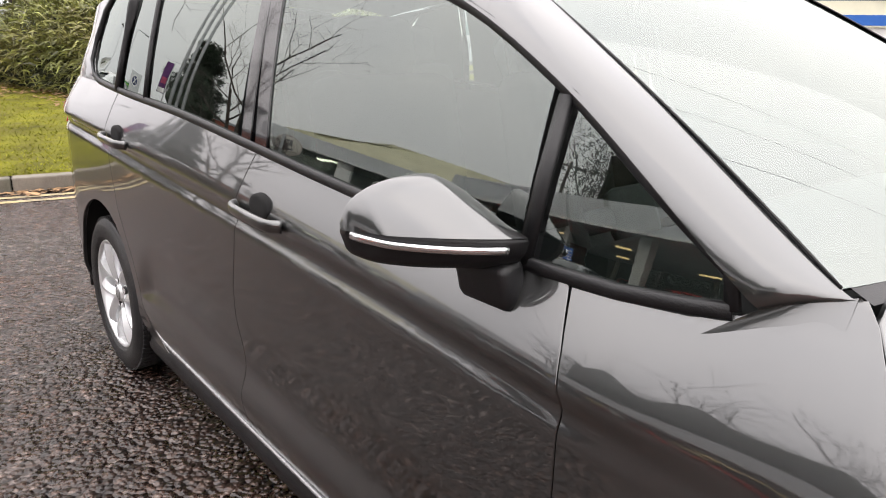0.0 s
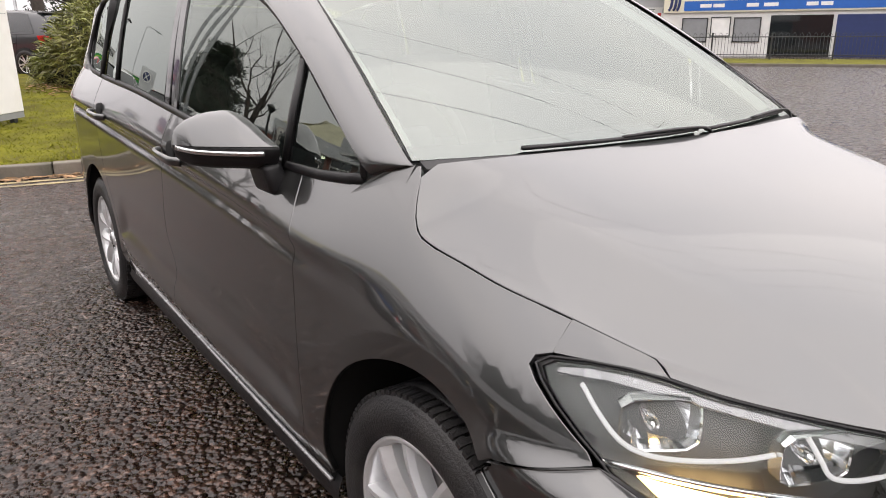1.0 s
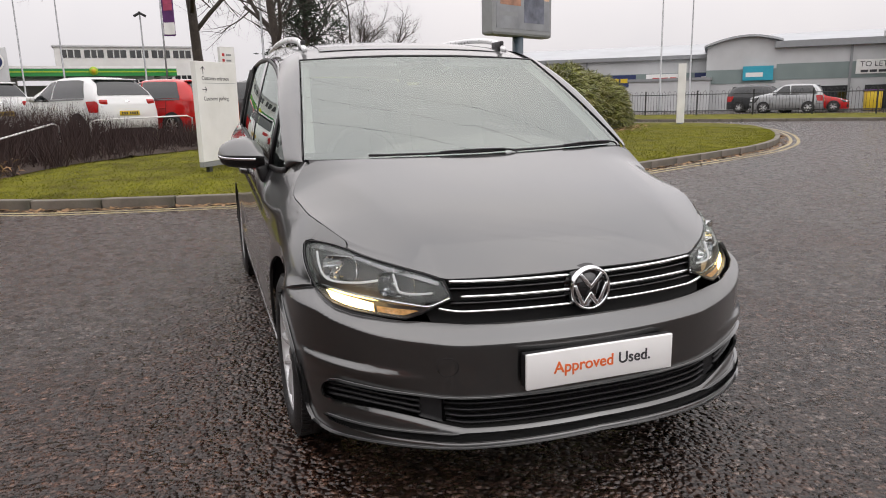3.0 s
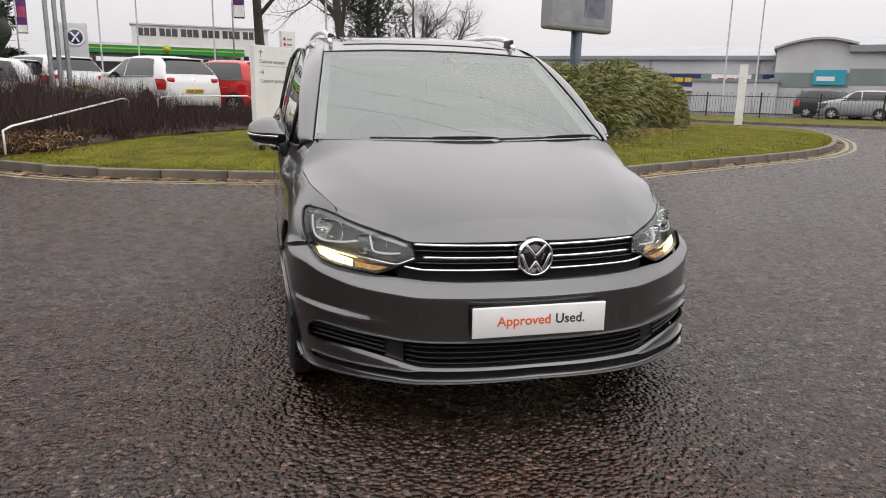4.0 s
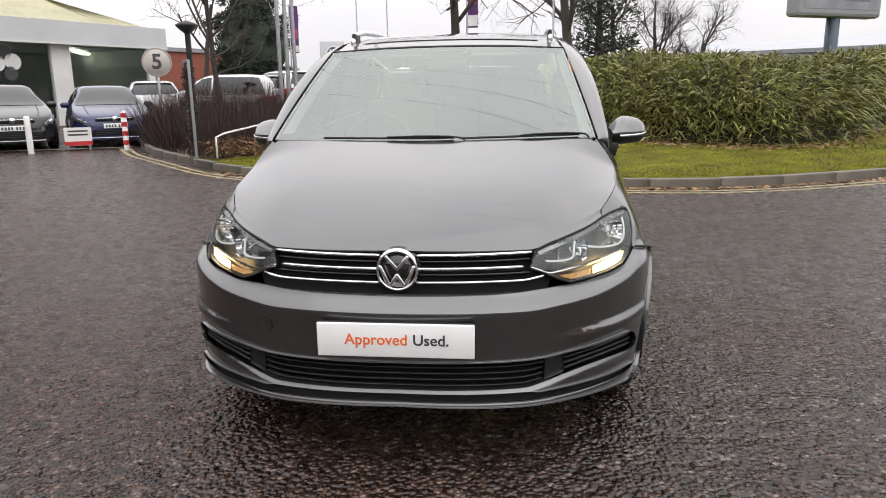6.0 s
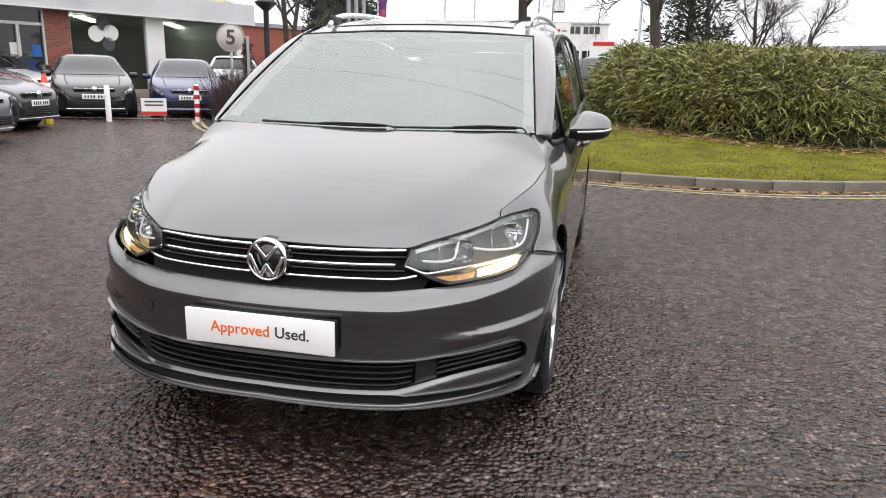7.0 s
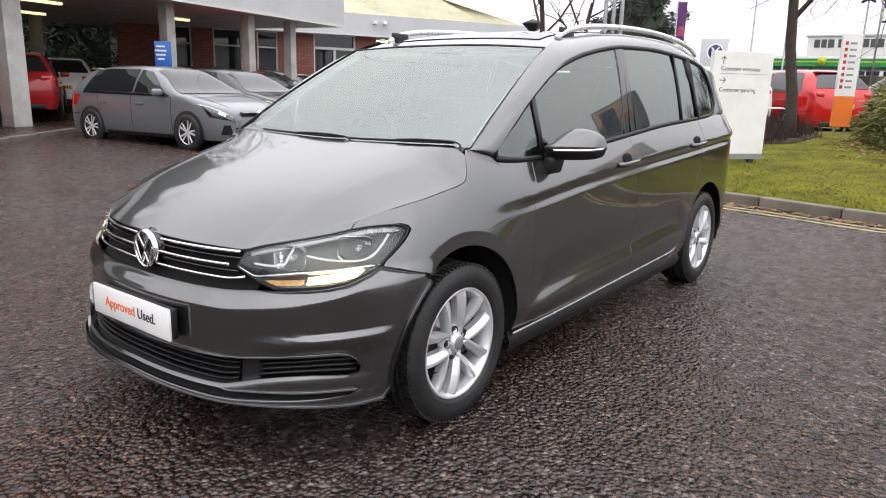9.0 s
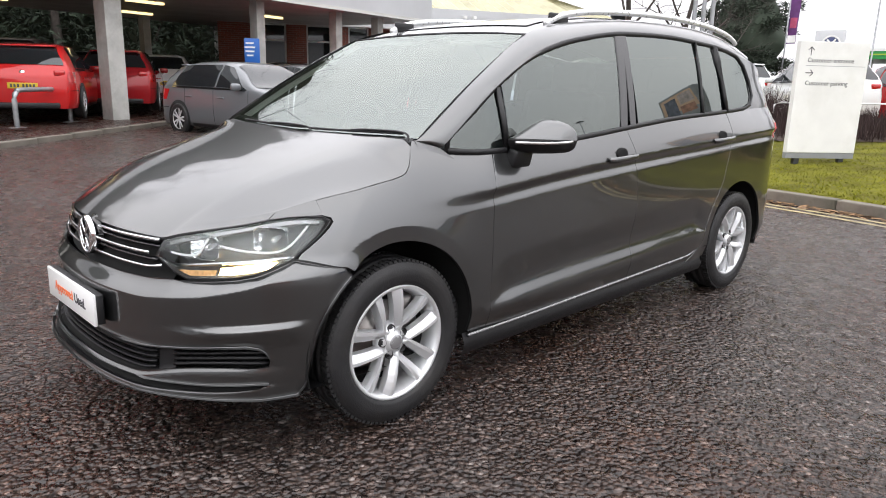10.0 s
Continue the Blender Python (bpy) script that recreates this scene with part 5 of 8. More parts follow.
        part("wheel_bolt", lathe_bm([(0.0, 0.066), (0.008, 0.066), (0.0095, 0.062), (0.0145, 0.064), (0.016, 0.0705), (0.017, 0.060)], 12, "x", at=(0, 0.053 * math.cos(a), 0.053 * math.sin(a))), M_BLACK, rm)
    return w


CAR = build_car()
_w = build_wheel()
_spin = (12, 31, 50, 8)
for k, (x, y) in enumerate(((0.785, AX_F), (-0.785, AX_F), (0.785, AX_R), (-0.785, AX_R))):
    m = pose(x, y, 0.3155, _spin[k], 0, 0) if x > 0 else pose(x, y, 0.3155, 0, 0, 180) @ pose(0, 0, 0, _spin[k], 0, 0)
    if k == 0:
        _w.matrix_basis = m
        wl = _w
    else:
        wl = copy_thing(_w, m)
    wl.parent = CAR
    for key in ("category",):
        if key in wl:
            del wl[key]

# ---- materials of the surroundings ----
M_GRASSBASE = mat("turf", (0.118, 0.116, 0.009), 0.9, spec=0.15, var=0.6, scale=2.2, bump=0.8, bscale=55, dirt=(0.070, 0.058, 0.020), dirt_scale=3.4, dirt_amount=0.7)
M_BLADE = mat("grass_blade", (0.175, 0.178, 0.016), 0.8, spec=0.1, island=0.35, var=0.45, scale=1.5)
M_KERB = mat("kerb_concrete", (0.17, 0.15, 0.125), 0.8, var=0.35, scale=7, bump=0.5, bscale=70, dirt=(0.05, 0.052, 0.035), dirt_scale=3.5, dirt_amount=0.8)
M_YELLOW = mat("worn_yellow_line", (0.36, 0.29, 0.14), 0.6, var=0.4, scale=6, dirt=(0.07, 0.063, 0.06), dirt_scale=5, dirt_amount=0.95)
M_WHITELINE = mat("worn_white_line", (0.5, 0.49, 0.47), 0.6, var=0.3, scale=6, dirt=(0.08, 0.075, 0.072), dirt_scale=4, dirt_amount=0.9)
M_LITTER = mat("dead_leaves", (0.25, 0.15, 0.075), 0.8, island=0.6)
M_SOIL = mat("bark_mulch", (0.045, 0.030, 0.022), 0.95, var=0.5, scale=9, bump=1.0, bscale=30)
M_TWIG = mat("bare_red_twigs", (0.036, 0.019, 0.017), 0.8, island=0.5)
M_BARK = mat("bare_bark", (0.055, 0.045, 0.038), 0.9, var=0.35, scale=12, bump=0.8, bscale=30)
M_LEAF = mat("bamboo_leaf", (0.150, 0.165, 0.042), 0.45, island=0.8, var=0.4, scale=0.9, dirt=(0.26, 0.21, 0.07), dirt_scale=1.2, dirt_amount=0.6)
# near-black green that paints the shade deep inside foliage
M_LEAFSHADE = mat("foliage_shade", (0.018, 0.022, 0.010), 0.9, var=0.4, scale=6)
M_NEEDLE = mat("pine_needles", (0.028, 0.042, 0.025), 0.75, island=0.5, var=0.3, scale=0.5)
M_WHITESIGN = mat("white_sign_panel", (0.80, 0.80, 0.78), 0.4, var=0.05, scale=3, dirt=(0.62, 0.62, 0.57), dirt_scale=1.8, dirt_amount=0.4)
M_GREYPOST = mat("galvanised_steel", (0.36, 0.37, 0.38), 0.45, 0.7, var=0.2, scale=8)
M_DARKPOST = mat("dark_painted_steel", (0.025, 0.027, 0.028), 0.5, var=0.3, scale=12)
M_CLAD = mat("pale_grey_cladding", (0.52, 0.53, 0.54), 0.5, var=0.08, scale=0.6, bump=0.1, bscale=4, dirt=(0.42, 0.43, 0.43), dirt_scale=0.5, dirt_amount=0.4)
M_CLADGREEN = mat("green_grey_cladding", (0.20, 0.25, 0.245), 0.5, var=0.1, scale=0.8)
M_ROOFGREY = mat("grey_metal_roof", (0.40, 0.42, 0.44), 0.45, 0.2, var=0.1, scale=0.5)
M_ROOFCORR = mat("lichened_metal_roof", (0.42, 0.40, 0.27), 0.7, var=0.25, scale=0.7, dirt=(0.30, 0.28, 0.17), dirt_scale=0.8)
M_RENDER = mat("white_render", (0.70, 0.70, 0.68), 0.7, var=0.08, scale=0.8, bump=0.1, bscale=20, dirt=(0.55, 0.54, 0.50), dirt_scale=0.7, dirt_amount=0.4)
M_BRICK = mat("red_brick", (0.24, 0.075, 0.048), 0.85, var=0.25, scale=5, bump=0.3, bscale=40, dirt=(0.17, 0.07, 0.05), dirt_scale=3)
def brick_mat():
    """Stretcher-bond brick at true size, for walls that stay far off."""
    m = mat("red_brickwork", (0.24, 0.075, 0.048), 0.85)
    n, l = m.node_tree.nodes, m.node_tree.links
    g = n.new("ShaderNodeNewGeometry")
    sx = n.new("ShaderNodeSeparateXYZ")
    l.new(g.outputs["Position"], sx.inputs[0])
    cx = n.new("ShaderNodeCombineXYZ")
    l.new(sx.outputs[1], cx.inputs[0])
    l.new(sx.outputs[2], cx.inputs[1])
    b = n.new("ShaderNodeTexBrick")
    b.inputs["Scale"].default_value = 1.0
    b.inputs["Brick Width"].default_value, b.inputs["Row Height"].default_value, b.inputs["Mortar Size"].default_value = 0.225, 0.075, 0.006
    b.inputs["Color1"].default_value, b.inputs["Color2"].default_value, b.inputs["Mortar"].default_value = (0.27, 0.075, 0.048, 1), (0.19, 0.060, 0.042, 1), (0.26, 0.20, 0.17, 1)
    l.new(cx.outputs[0], b.inputs["Vector"])
    l.new(b.outputs["Color"], n["Principled BSDF"].inputs["Base Color"])
    return m


M_BRICKWORK = brick_mat()
M_MORTAR = mat("mortar", (0.26, 0.20, 0.17), 0.9, var=0.2, scale=10)
M_DARKGLASS = mat("dark_window_glass", (0.012, 0.015, 0.017), 0.04, spec=0.8, var=0.3, scale=1.5)
M_HEADGLASS = mat("far_headlamp_glass", (0.11, 0.115, 0.12), 0.06, 0.3, var=0.6, scale=25, coat=0.8)
M_FRAMEW = mat("white_window_frame", (0.62, 0.62, 0.60), 0.4, var=0.05)
M_BLUE = mat("blue_sign", (0.018, 0.12, 0.46), 0.35, var=0.06, scale=4)
M_NAVY = mat("navy_sign", (0.02, 0.035, 0.12), 0.35, var=0.08, scale=4)
M_TEAL = mat("turquoise_sign", (0.03, 0.34, 0.46), 0.35, var=0.06, scale=4)
M_GREEN = mat("green_fascia", (0.02, 0.26, 0.055), 0.3, var=0.06, scale=2)
M_LIME = mat("lime_fascia", (0.35, 0.52, 0.03), 0.3, var=0.06, scale=2)
M_YELLOWP = mat("yellow_plastic", (0.62, 0.44, 0.02), 0.45, var=0.1, scale=4)
M_CREAM = mat("cream_sign", (0.74, 0.72, 0.56), 0.4, var=0.05, scale=2)
M_ORANGEP = mat("orange_panel", (0.80, 0.20, 0.03), 0.4, var=0.05, scale=4)
M_REDP = mat("red_panel", (0.52, 0.03, 0.03), 0.4, var=0.08, scale=4)
M_PURPLE = mat("purple_cloth", (0.10, 0.03, 0.13), 0.8, var=0.2, scale=4)
M_GREYP = mat("mid_grey_panel", (0.25, 0.26, 0.27), 0.4, var=0.08, scale=4)
M_STRIP = mat("strip_light", (1, 0.9, 0.7), 0.4, emit=(1.0, 0.74, 0.34), strength=1.7)
M_SHOWLAMP = mat("showroom_lamp", (1, 0.95, 0.85), 0.4, emit=(1.0, 0.88, 0.66), strength=12.0)
M_SOFFIT = mat("canopy_soffit", (0.55, 0.55, 0.52), 0.7, var=0.15, scale=1)
M_COLUMN = mat("grimy_white_column", (0.46, 0.46, 0.43), 0.6, var=0.12, scale=3, bump=0.1, bscale=30, dirt=(0.27, 0.26, 0.23), dirt_scale=2.2, dirt_amount=0.7)
M_INNER = mat("dim_showroom", (0.34, 0.33, 0.31), 0.8, var=0.3, scale=0.8)
M_ADSKY = mat("poster_peach", (0.62, 0.42, 0.28), 0.4, var=0.25, scale=1.2)
M_ADROAD = mat("poster_grey", (0.24, 0.25, 0.27), 0.4, var=0.25, scale=1.5)


# ---- helpers of the surroundings ----
KERB = [Vector(p) for p in spline([(-8.35, 13.45), (-7.3, 11.95), (-6.2, 10.75), (-4.5, 9.05), (-3.1, 8.25), (-1.9, 7.92), (-0.6, 7.66), (0.6, 7.46), (1.7, 7.22), (2.8, 7.20), (3.9, 7.52), (5.4, 8.25), (7.3, 9.12),
                                   (9.1, 9.95), (10.8, 10.85), (12.6, 12.2), (14.3, 13.9), (15.6, 15.4), (16.9, 17.2), (17.9, 19.0), (18.3, 21.2), (17.4, 23.4), (15.0, 25.2)], 10)]
ISLAND_BACK = [(8.0, 26.5), (0.0, 27.0), (-3.0, 26.0), (-6.0, 24.0), (-8.2, 20.0), (-8.9, 16.0)]


_KX = np.arange(-8.35, 18.3, 0.05)
_KY = []
for _x in _KX:
    _c = [p.y + (q.y - p.y) * (_x - p.x) / (q.x - p.x) for p, q in zip(KERB, KERB[1:]) if (p.x - _x) * (q.x - _x) <= 0 and abs(q.x - p.x) > 1e-6]
    _KY.append(min(_c) if _c else 22.0)


def kerb_y(x):
    """How far back the front kerb lies at x."""
    if x < -8.35:
        return 13.45 + (-8.35 - x) * 1.1
    return _KY[min(int((x + 8.35) / 0.05 + 0.5), len(_KY) - 1)] if x < 18.3 else 22.0


def ground_z(x, y):
    """The lie of the tarmac: flat round the car, rising to the back and towards the forecourt."""
    z = 0.019 * max(-x - 3.0, 0.0) * sstep(-2.5, -6, x)
    z = min(z, 0.20)
    if y > 8:
        d = y - kerb_y(x)
        z += 0.42 * sstep(1.0, 9.0, d) * sstep(9.0, 3.0, x)
    return z


def mound_z(x, y):
    d = y - kerb_y(x)
    return 0.115 + 0.055 * min(max(d, 0), 7.0) * sstep(13.0, 6.0, x) + 0.012 * noise.noise(Vector((x * 1.3, y * 1.3, 0)))


def mesh_raw(name, V, F, material, parent=None, label="", smooth=False):
    me = bpy.data.meshes.new(name)
    me.from_pydata(V, [], F)
    me.materials.append(material)
    if smooth:
        me.polygons.foreach_set("use_smooth", [True] * len(me.polygons))
    ob = new(name, me)
    if parent is not None:
        ob.parent = parent
    return tagged(ob, label)


def prism(name, poly, z0, z1, material, parent=None, label=""):
    """An upright block over a plan polygon."""
    bm = bmesh.new()
    lo = [bm.verts.new((p[0], p[1], z0)) for p in poly]
    hi = [bm.verts.new((p[0], p[1], z1)) for p in poly]
    n = len(poly)
    for i in range(n):
        bm.faces.new((lo[i], lo[(i + 1) % n], hi[(i + 1) % n], hi[i]))
    bm.faces.new(hi)
    bm.faces.new(lo[::-1])
    bmesh.ops.recalc_face_normals(bm, faces=bm.faces)
    return part(name, bm, material, parent, label, smooth=False)


class Facade:
    """Places boxes on an upright wall from plan point a to b: s metres along it, z up, out towards its front (right of a to b)."""

    def __init__(self, a, b, z=0.0):
        self.a, self.d = Vector((a[0], a[1], z)), Vector((b[0] - a[0], b[1] - a[1], 0))
        self.len = self.d.length
        self.d.normalize()
        self.n = Vector((self.d.y, -self.d.x, 0))
        self.m = Matrix((self.d, -self.n, Vector((0, 0, 1)))).transposed()

    def at(self, s, z, out=0.0):
        return self.a + self.d * s + self.n * out + Vector((0, 0, z))

    def box(self, name, s0, s1, z0, z1, o0, o1, material, parent, label="", r=0.0):
        bm = bmesh.new()
        add_box(bm, self.at((s0 + s1) / 2, (z0 + z1) / 2, (o0 + o1) / 2), (s1 - s0, abs(o1 - o0), z1 - z0), r, self.m)
        return part(name, bm, material, parent, label, smooth=False)

    def text(self, body, size, s, z, out, material, parent, name="lettering"):
        return text_on(name, body, size, Matrix.Translation(self.at(s, z, out)) @ self.m.to_4x4() @ Matrix.Rotation(radians(90), 4, "X"), material, parent)

    def bars(self, s0, s1, z, h, out, material, parent, n=3, name="writing_bar"):
        w = (s1 - s0) / n
        for i in range(n):
            self.box(name, s0 + i * w, s0 + i * w + w * random.uniform(0.7, 0.88), z - h / 2, z + h / 2, out, out + 0.01, material, parent)


def bg_wheel_meshes():
    bm = lathe_bm([(0.20, -0.09), (0.27, -0.1), (0.305, -0.08), (0.315, -0.06), (0.315, 0.06), (0.305, 0.085), (0.27, 0.1), (0.21, 0.095)], 24, "x")
    t = bpy.data.meshes.new("tyre")
    bm.to_mesh(t)
    bm.free()
    t.materials.append(M_RUBBER)
    t.polygons.foreach_set("use_smooth", [True] * len(t.polygons))
    bm = lathe_bm([(0.205, -0.05), (0.19, 0.02), (0.205, 0.085), (0.212, 0.09)], 24, "x")
    for i in range(10):
        a = 2 * math.pi * (i // 2) / 5 + (0.22 if i % 2 else -0.22)
        add_box(bm, (0.07, 0.115 * math.cos(a), 0.115 * math.sin(a)), (0.025, 0.19, 0.042), 0.006, Matrix.Rotation(a, 3, "X"), 1)
    lathe_bm([(0.0, 0.085), (0.035, 0.084), (0.05, 0.07)], 12, "x", bm)
    r = bpy.data.meshes.new("rim")
    bm.to_mesh(r)
    bm.free()
    r.materials.append(M_ALLOY)
    bm = lathe_bm([(0.0, 0.0), (0.203, 0.0)], 20, "x")
    d = bpy.data.meshes.new("wheel_back")
    bm.to_mesh(d)
    bm.free()
    d.materials.append(M_VOID)
    return t, r, d


WHEEL_MESHES = bg_wheel_meshes()
PAINTS = {n: paint_mat(n + "_paint", c, fl, 0.35, 1.5) for n, c, fl in (("red", (0.50, 0.012, 0.012), 0.1), ("dark_red", (0.33, 0.012, 0.016), 0.2), ("white", (0.72, 0.73, 0.73), 0.0), ("silver", (0.40, 0.41, 0.42), 0.7),
                                                              ("stone_grey", (0.17, 0.18, 0.19), 0.4), ("black", (0.010, 0.010, 0.012), 0.1), ("navy", (0.012, 0.020, 0.085), 0.1), ("charcoal", (0.05, 0.052, 0.055), 0.5))}


def bg_car(label, paint, m, L=4.25, H=1.46, style="hatch", wd=0.89, group="parked cars"):
    """A parked car: front at the origin facing -y, length along +y, wheels on z = 0."""
    c = thing("parked_car", label, "car", group, m)
    k = H / 1.46
    tail = L
    if style == "hatch":
        zt = ((0, 0.50), (0.02, 0.60), (0.07, 0.685), (0.25, 0.77), (0.95, 0.94), (1.12, 0.97), (1.95, 1.40), (2.35, 1.46), (min(3.1, L - 0.9), 1.455), (L - 0.50, 1.37), (L - 0.10, 0.98), (L, 0.80))
        glass = (1.10, 1.95, L - 0.52, L - 0.13)
    elif style == "estate":
        zt = ((0, 0.50), (0.02, 0.60), (0.07, 0.685), (0.25, 0.77), (0.95, 0.95), (1.15, 0.98), (1.98, 1.40), (2.45, 1.46), (min(3.5, L - 0.8), 1.45), (L - 0.32, 1.36), (L - 0.07, 0.98), (L, 0.80))
        glass = (1.12, 1.98, L - 0.35, L - 0.10)
    else:
        zt = ((0, 0.60), (0.05, 0.76), (0.25, 0.84), (0.95, 0.98), (1.12, 1.01), (1.85, 1.40), (2.3, 1.46), (min(3.3, L - 0.8), 1.455), (L - 0.36, 1.38), (L - 0.08, 1.00), (L, 0.82))
        glass = (1.08, 1.85, L - 0.38, L - 0.12)
    zt = [(y, z * k) for y, z in zt]
    top = lambda y: curve1(zt, y)
    wid = lambda y: wd * curve1(((0, 0.60), (0.03, 0.70), (0.08, 0.785), (0.16, 0.865), (0.35, 0.955), (0.8, 1.0), (L - 0.8, 1.0), (L - 0.2, 0.95), (L, 0.86)), y)
    belt_z = lambda y: min(0.90 * k + 0.03 * y / 4, top(y) - 0.035)

    def S(y, q):
        """Half section from sill (0) over shoulder (0.5) and roof edge (0.75) to the middle (1)."""
        w, t, b = wid(y), top(y), belt_z(y)
        up = max(t - b, 0.03)
        tuck = 0.20 * sstep(0.05, 0.45, up)
        pts = ((0.0, w * 0.93, 0.19), (0.12, w * 0.985, 0.30), (0.28, w, 0.52), (0.40, w * 0.985, min(0.72, b - 0.05)), (0.50, w * 0.95, b),
               (0.62, w * (0.93 - tuck * 0.55), b + up * 0.52), (0.74, w * (0.90 - tuck * 1.15), b + up * 0.90), (0.86, w * (0.62 - tuck * 0.6), b + up * 0.985), (1.0, 0.0, t))
        i = min(int(next(j for j in range(8) if q <= pts[j + 1][0] + 1e-9)), 7)
        a, d = pts[i], pts[i + 1]
        u = (q - a[0]) / (d[0] - a[0])
        return Vector((lerp(a[1], d[1], u), y, lerp(a[2], d[2], u)))
    ys = [0, 0.03, 0.08, 0.16, 0.28, 0.45, 0.7, 0.95, 1.12, 1.3, 1.5, 1.72, 1.95, 2.2, 2.5, 2.9, 3.3, L - 0.62, L - 0.5, L - 0.36, L - 0.22, L - 0.1, L - 0.03, L]
    ys = sorted(set(round(y, 3) for y in ys))
    ys = [y for i, y in enumerate(ys) if i == 0 or y - ys[i - 1] > 0.015]
    qs = (0.0, 0.12, 0.2, 0.28, 0.40, 0.45, 0.50, 0.56, 0.62, 0.68, 0.74, 0.80, 0.86, 0.93, 1.0)
    bm = bmesh.new()
    rows = []
    for y in ys:
        r = [S(y, q) for q in qs]
        full = [Vector((-p.x, p.y, p.z)) for p in r[:-1]] + r[::-1]
        rows.append([bm.verts.new(p) for p in full])
    for a, b in zip(rows, rows[1:]):
        for i in range(len(a) - 1):
            bm.faces.new((a[i], b[i], b[i + 1], a[i + 1]))
    bm.faces.new(rows[0])
    bm.faces.new(rows[-1][::-1])
    bmesh.ops.recalc_face_normals(bm, faces=bm.faces)
    part("body", bm, PAINTS[paint], c)

    def skin(name, y0f, y1f, q0, q1, sides, material, nu=8, nv=4, off=0.008, parent=c, lab=""):
        for s in sides:
            V, F = [], []
            for i in range(nu + 1):
                for j in range(nv + 1):
                    v = j / nv
                    q = lerp(q0, q1, v)
                    y = lerp(y0f(v), y1f(v), i / nu)
                    p = S(y, q)
                    e = 0.01
                    n = (S(y + e, q) - S(y - e, q)).cross(S(y, min(q + e, 1)) - S(y, q - e))
                    n = n.normalized() if n.length > 1e-9 else Vector((1, 0, 0))
                    if n.x < 0 and q < 0.8:
                        n = -n
                    if q >= 0.8 and n.z < 0:
                        n = -n
                    p = p + n * off
                    V.append((s * p.x, p.y, p.z))
            for i in range(nu):
                for j in range(nv):
                    a = i * (nv + 1) + j
                    F.append((a, a + 1, a + nv + 2, a + nv + 1))
            raw(name, V, F, material, parent, lab)
    g0, g1, g2, g3 = glass
    skin("side_window", lambda v: lerp(g0 + 0.22, g1 + 0.02, v ** 0.9), lambda v: lerp(2.28, 2.25, v), 0.52, 0.725, (1, -1), M_DARKGLASS)
    skin("side_window", lambda v: lerp(2.34, 2.31, v), lambda v: lerp(g2 + 0.02, g2 - 0.25, v), 0.52, 0.725, (1, -1), M_DARKGLASS)
    for y in (g0 + 0.14, 2.31, L - 1.02):
        skin("door_seam", lambda v, y=y: y - 0.006 + 0.05 * v * v, lambda v, y=y: y + 0.006 + 0.05 * v * v, 0.06, 0.50, (1, -1), M_VOID, 1, 6, 0.003)
    skin("sill", lambda v: 1.25, lambda v: L - 1.2, 0.0, 0.07, (1, -1), M_BLACK, 6, 2, 0.004)
    skin("window_line", lambda v: g0 + 0.25, lambda v: g2 + 0.02, 0.500, 0.515, (1, -1), M_GLOSSBLACK, 10, 1, 0.010)
    for y in (2.10, L - 1.12):
        for s in (1, -1):
            p = S(y, 0.425)
            box("handle", (s * (p.x + 0.012), y, p.z), (0.03, 0.20, 0.03), PAINTS[paint], c, 0.008)
    # screens: across the full width
    for nm, y0, y1 in (("windscreen", g0 + 0.03, g1 - 0.04), ("rear_screen", g2 + 0.04, g3)):
        V, F = [], []
        for i in range(9):
            y = lerp(y0, y1, i / 8)
            for j in range(-6, 7):
                q = 1.0 - abs(j) / 6 * 0.235
                p = S(y, q)
                e = 0.02
                n = Vector((0, -(top(y + e) - top(y - e)), 2 * e)).normalized()
                p = p + n * 0.012
                V.append((math.copysign(p.x, j), p.y, p.z))
        for i in range(8):
            for j in range(12):
                a = i * 13 + j
                F.append((a, a + 1, a + 14, a + 13))
        raw(nm, V, F, M_DARKGLASS, c)
    # front: lamps, grille, lower intake, plate; rear: lamps, plate
    zf = 0.66 if style != "suv" else 0.74
    skin("lamp_surround", lambda v: 0.004 + 0.02 * v, lambda v: lerp(0.34, 0.60, v), 0.325, 0.480, (1, -1), M_GLOSSBLACK, 12, 4, 0.006)
    skin("headlamp", lambda v: 0.018 + 0.02 * v, lambda v: lerp(0.28, 0.50, v), 0.355, 0.462, (1, -1), M_HEADGLASS, 12, 3, 0.012)
    skin("lamp_bowl", lambda v: 0.10, lambda v: 0.19, 0.385, 0.445, (1, -1), M_REFLECT, 4, 3, 0.016)
    skin("lamp_strip", lambda v: 0.035, lambda v: 0.60, 0.472, 0.482, (1, -1), M_CHROME, 10, 1, 0.008)
    skin("tail_lamp", lambda v: lerp(L - 0.30, L - 0.42, v), lambda v: L - 0.035, 0.38, 0.485, (1, -1), M_REDLENS, 8, 3, 0.008)
    for s in (1, -1):
        box("tail_lamp", (s * wd * 0.70, L - 0.055, 0.87 * k), (0.20, 0.10, 0.12), M_REDLENS, c, 0.03, rot=Matrix.Rotation(-s * 0.16, 3, "Z"))
    for s in (1, -1):
        bm = bmesh.new()
        add_box(bm, (s * (wd + 0.06), 1.52, 0.98 * k), (0.20, 0.10, 0.13), 0.04)
        part("mirror", bm, PAINTS[paint], c)
        for y in (0.85, L - 0.78):
            # near-black disc laid on the body, painting the shaded wheel opening
            bm = lathe_bm([(0.0, 0.0), (0.355, 0.0), (0.36, -0.02)], 24, "x")
            part("arch", bm, M_VOID, c, loc=pose(s * (wid(y) * 1.0 + 0.004), y, 0.33, 0, 0, 0 if s > 0 else 180))
            w = new("wheel")
            w.parent = c
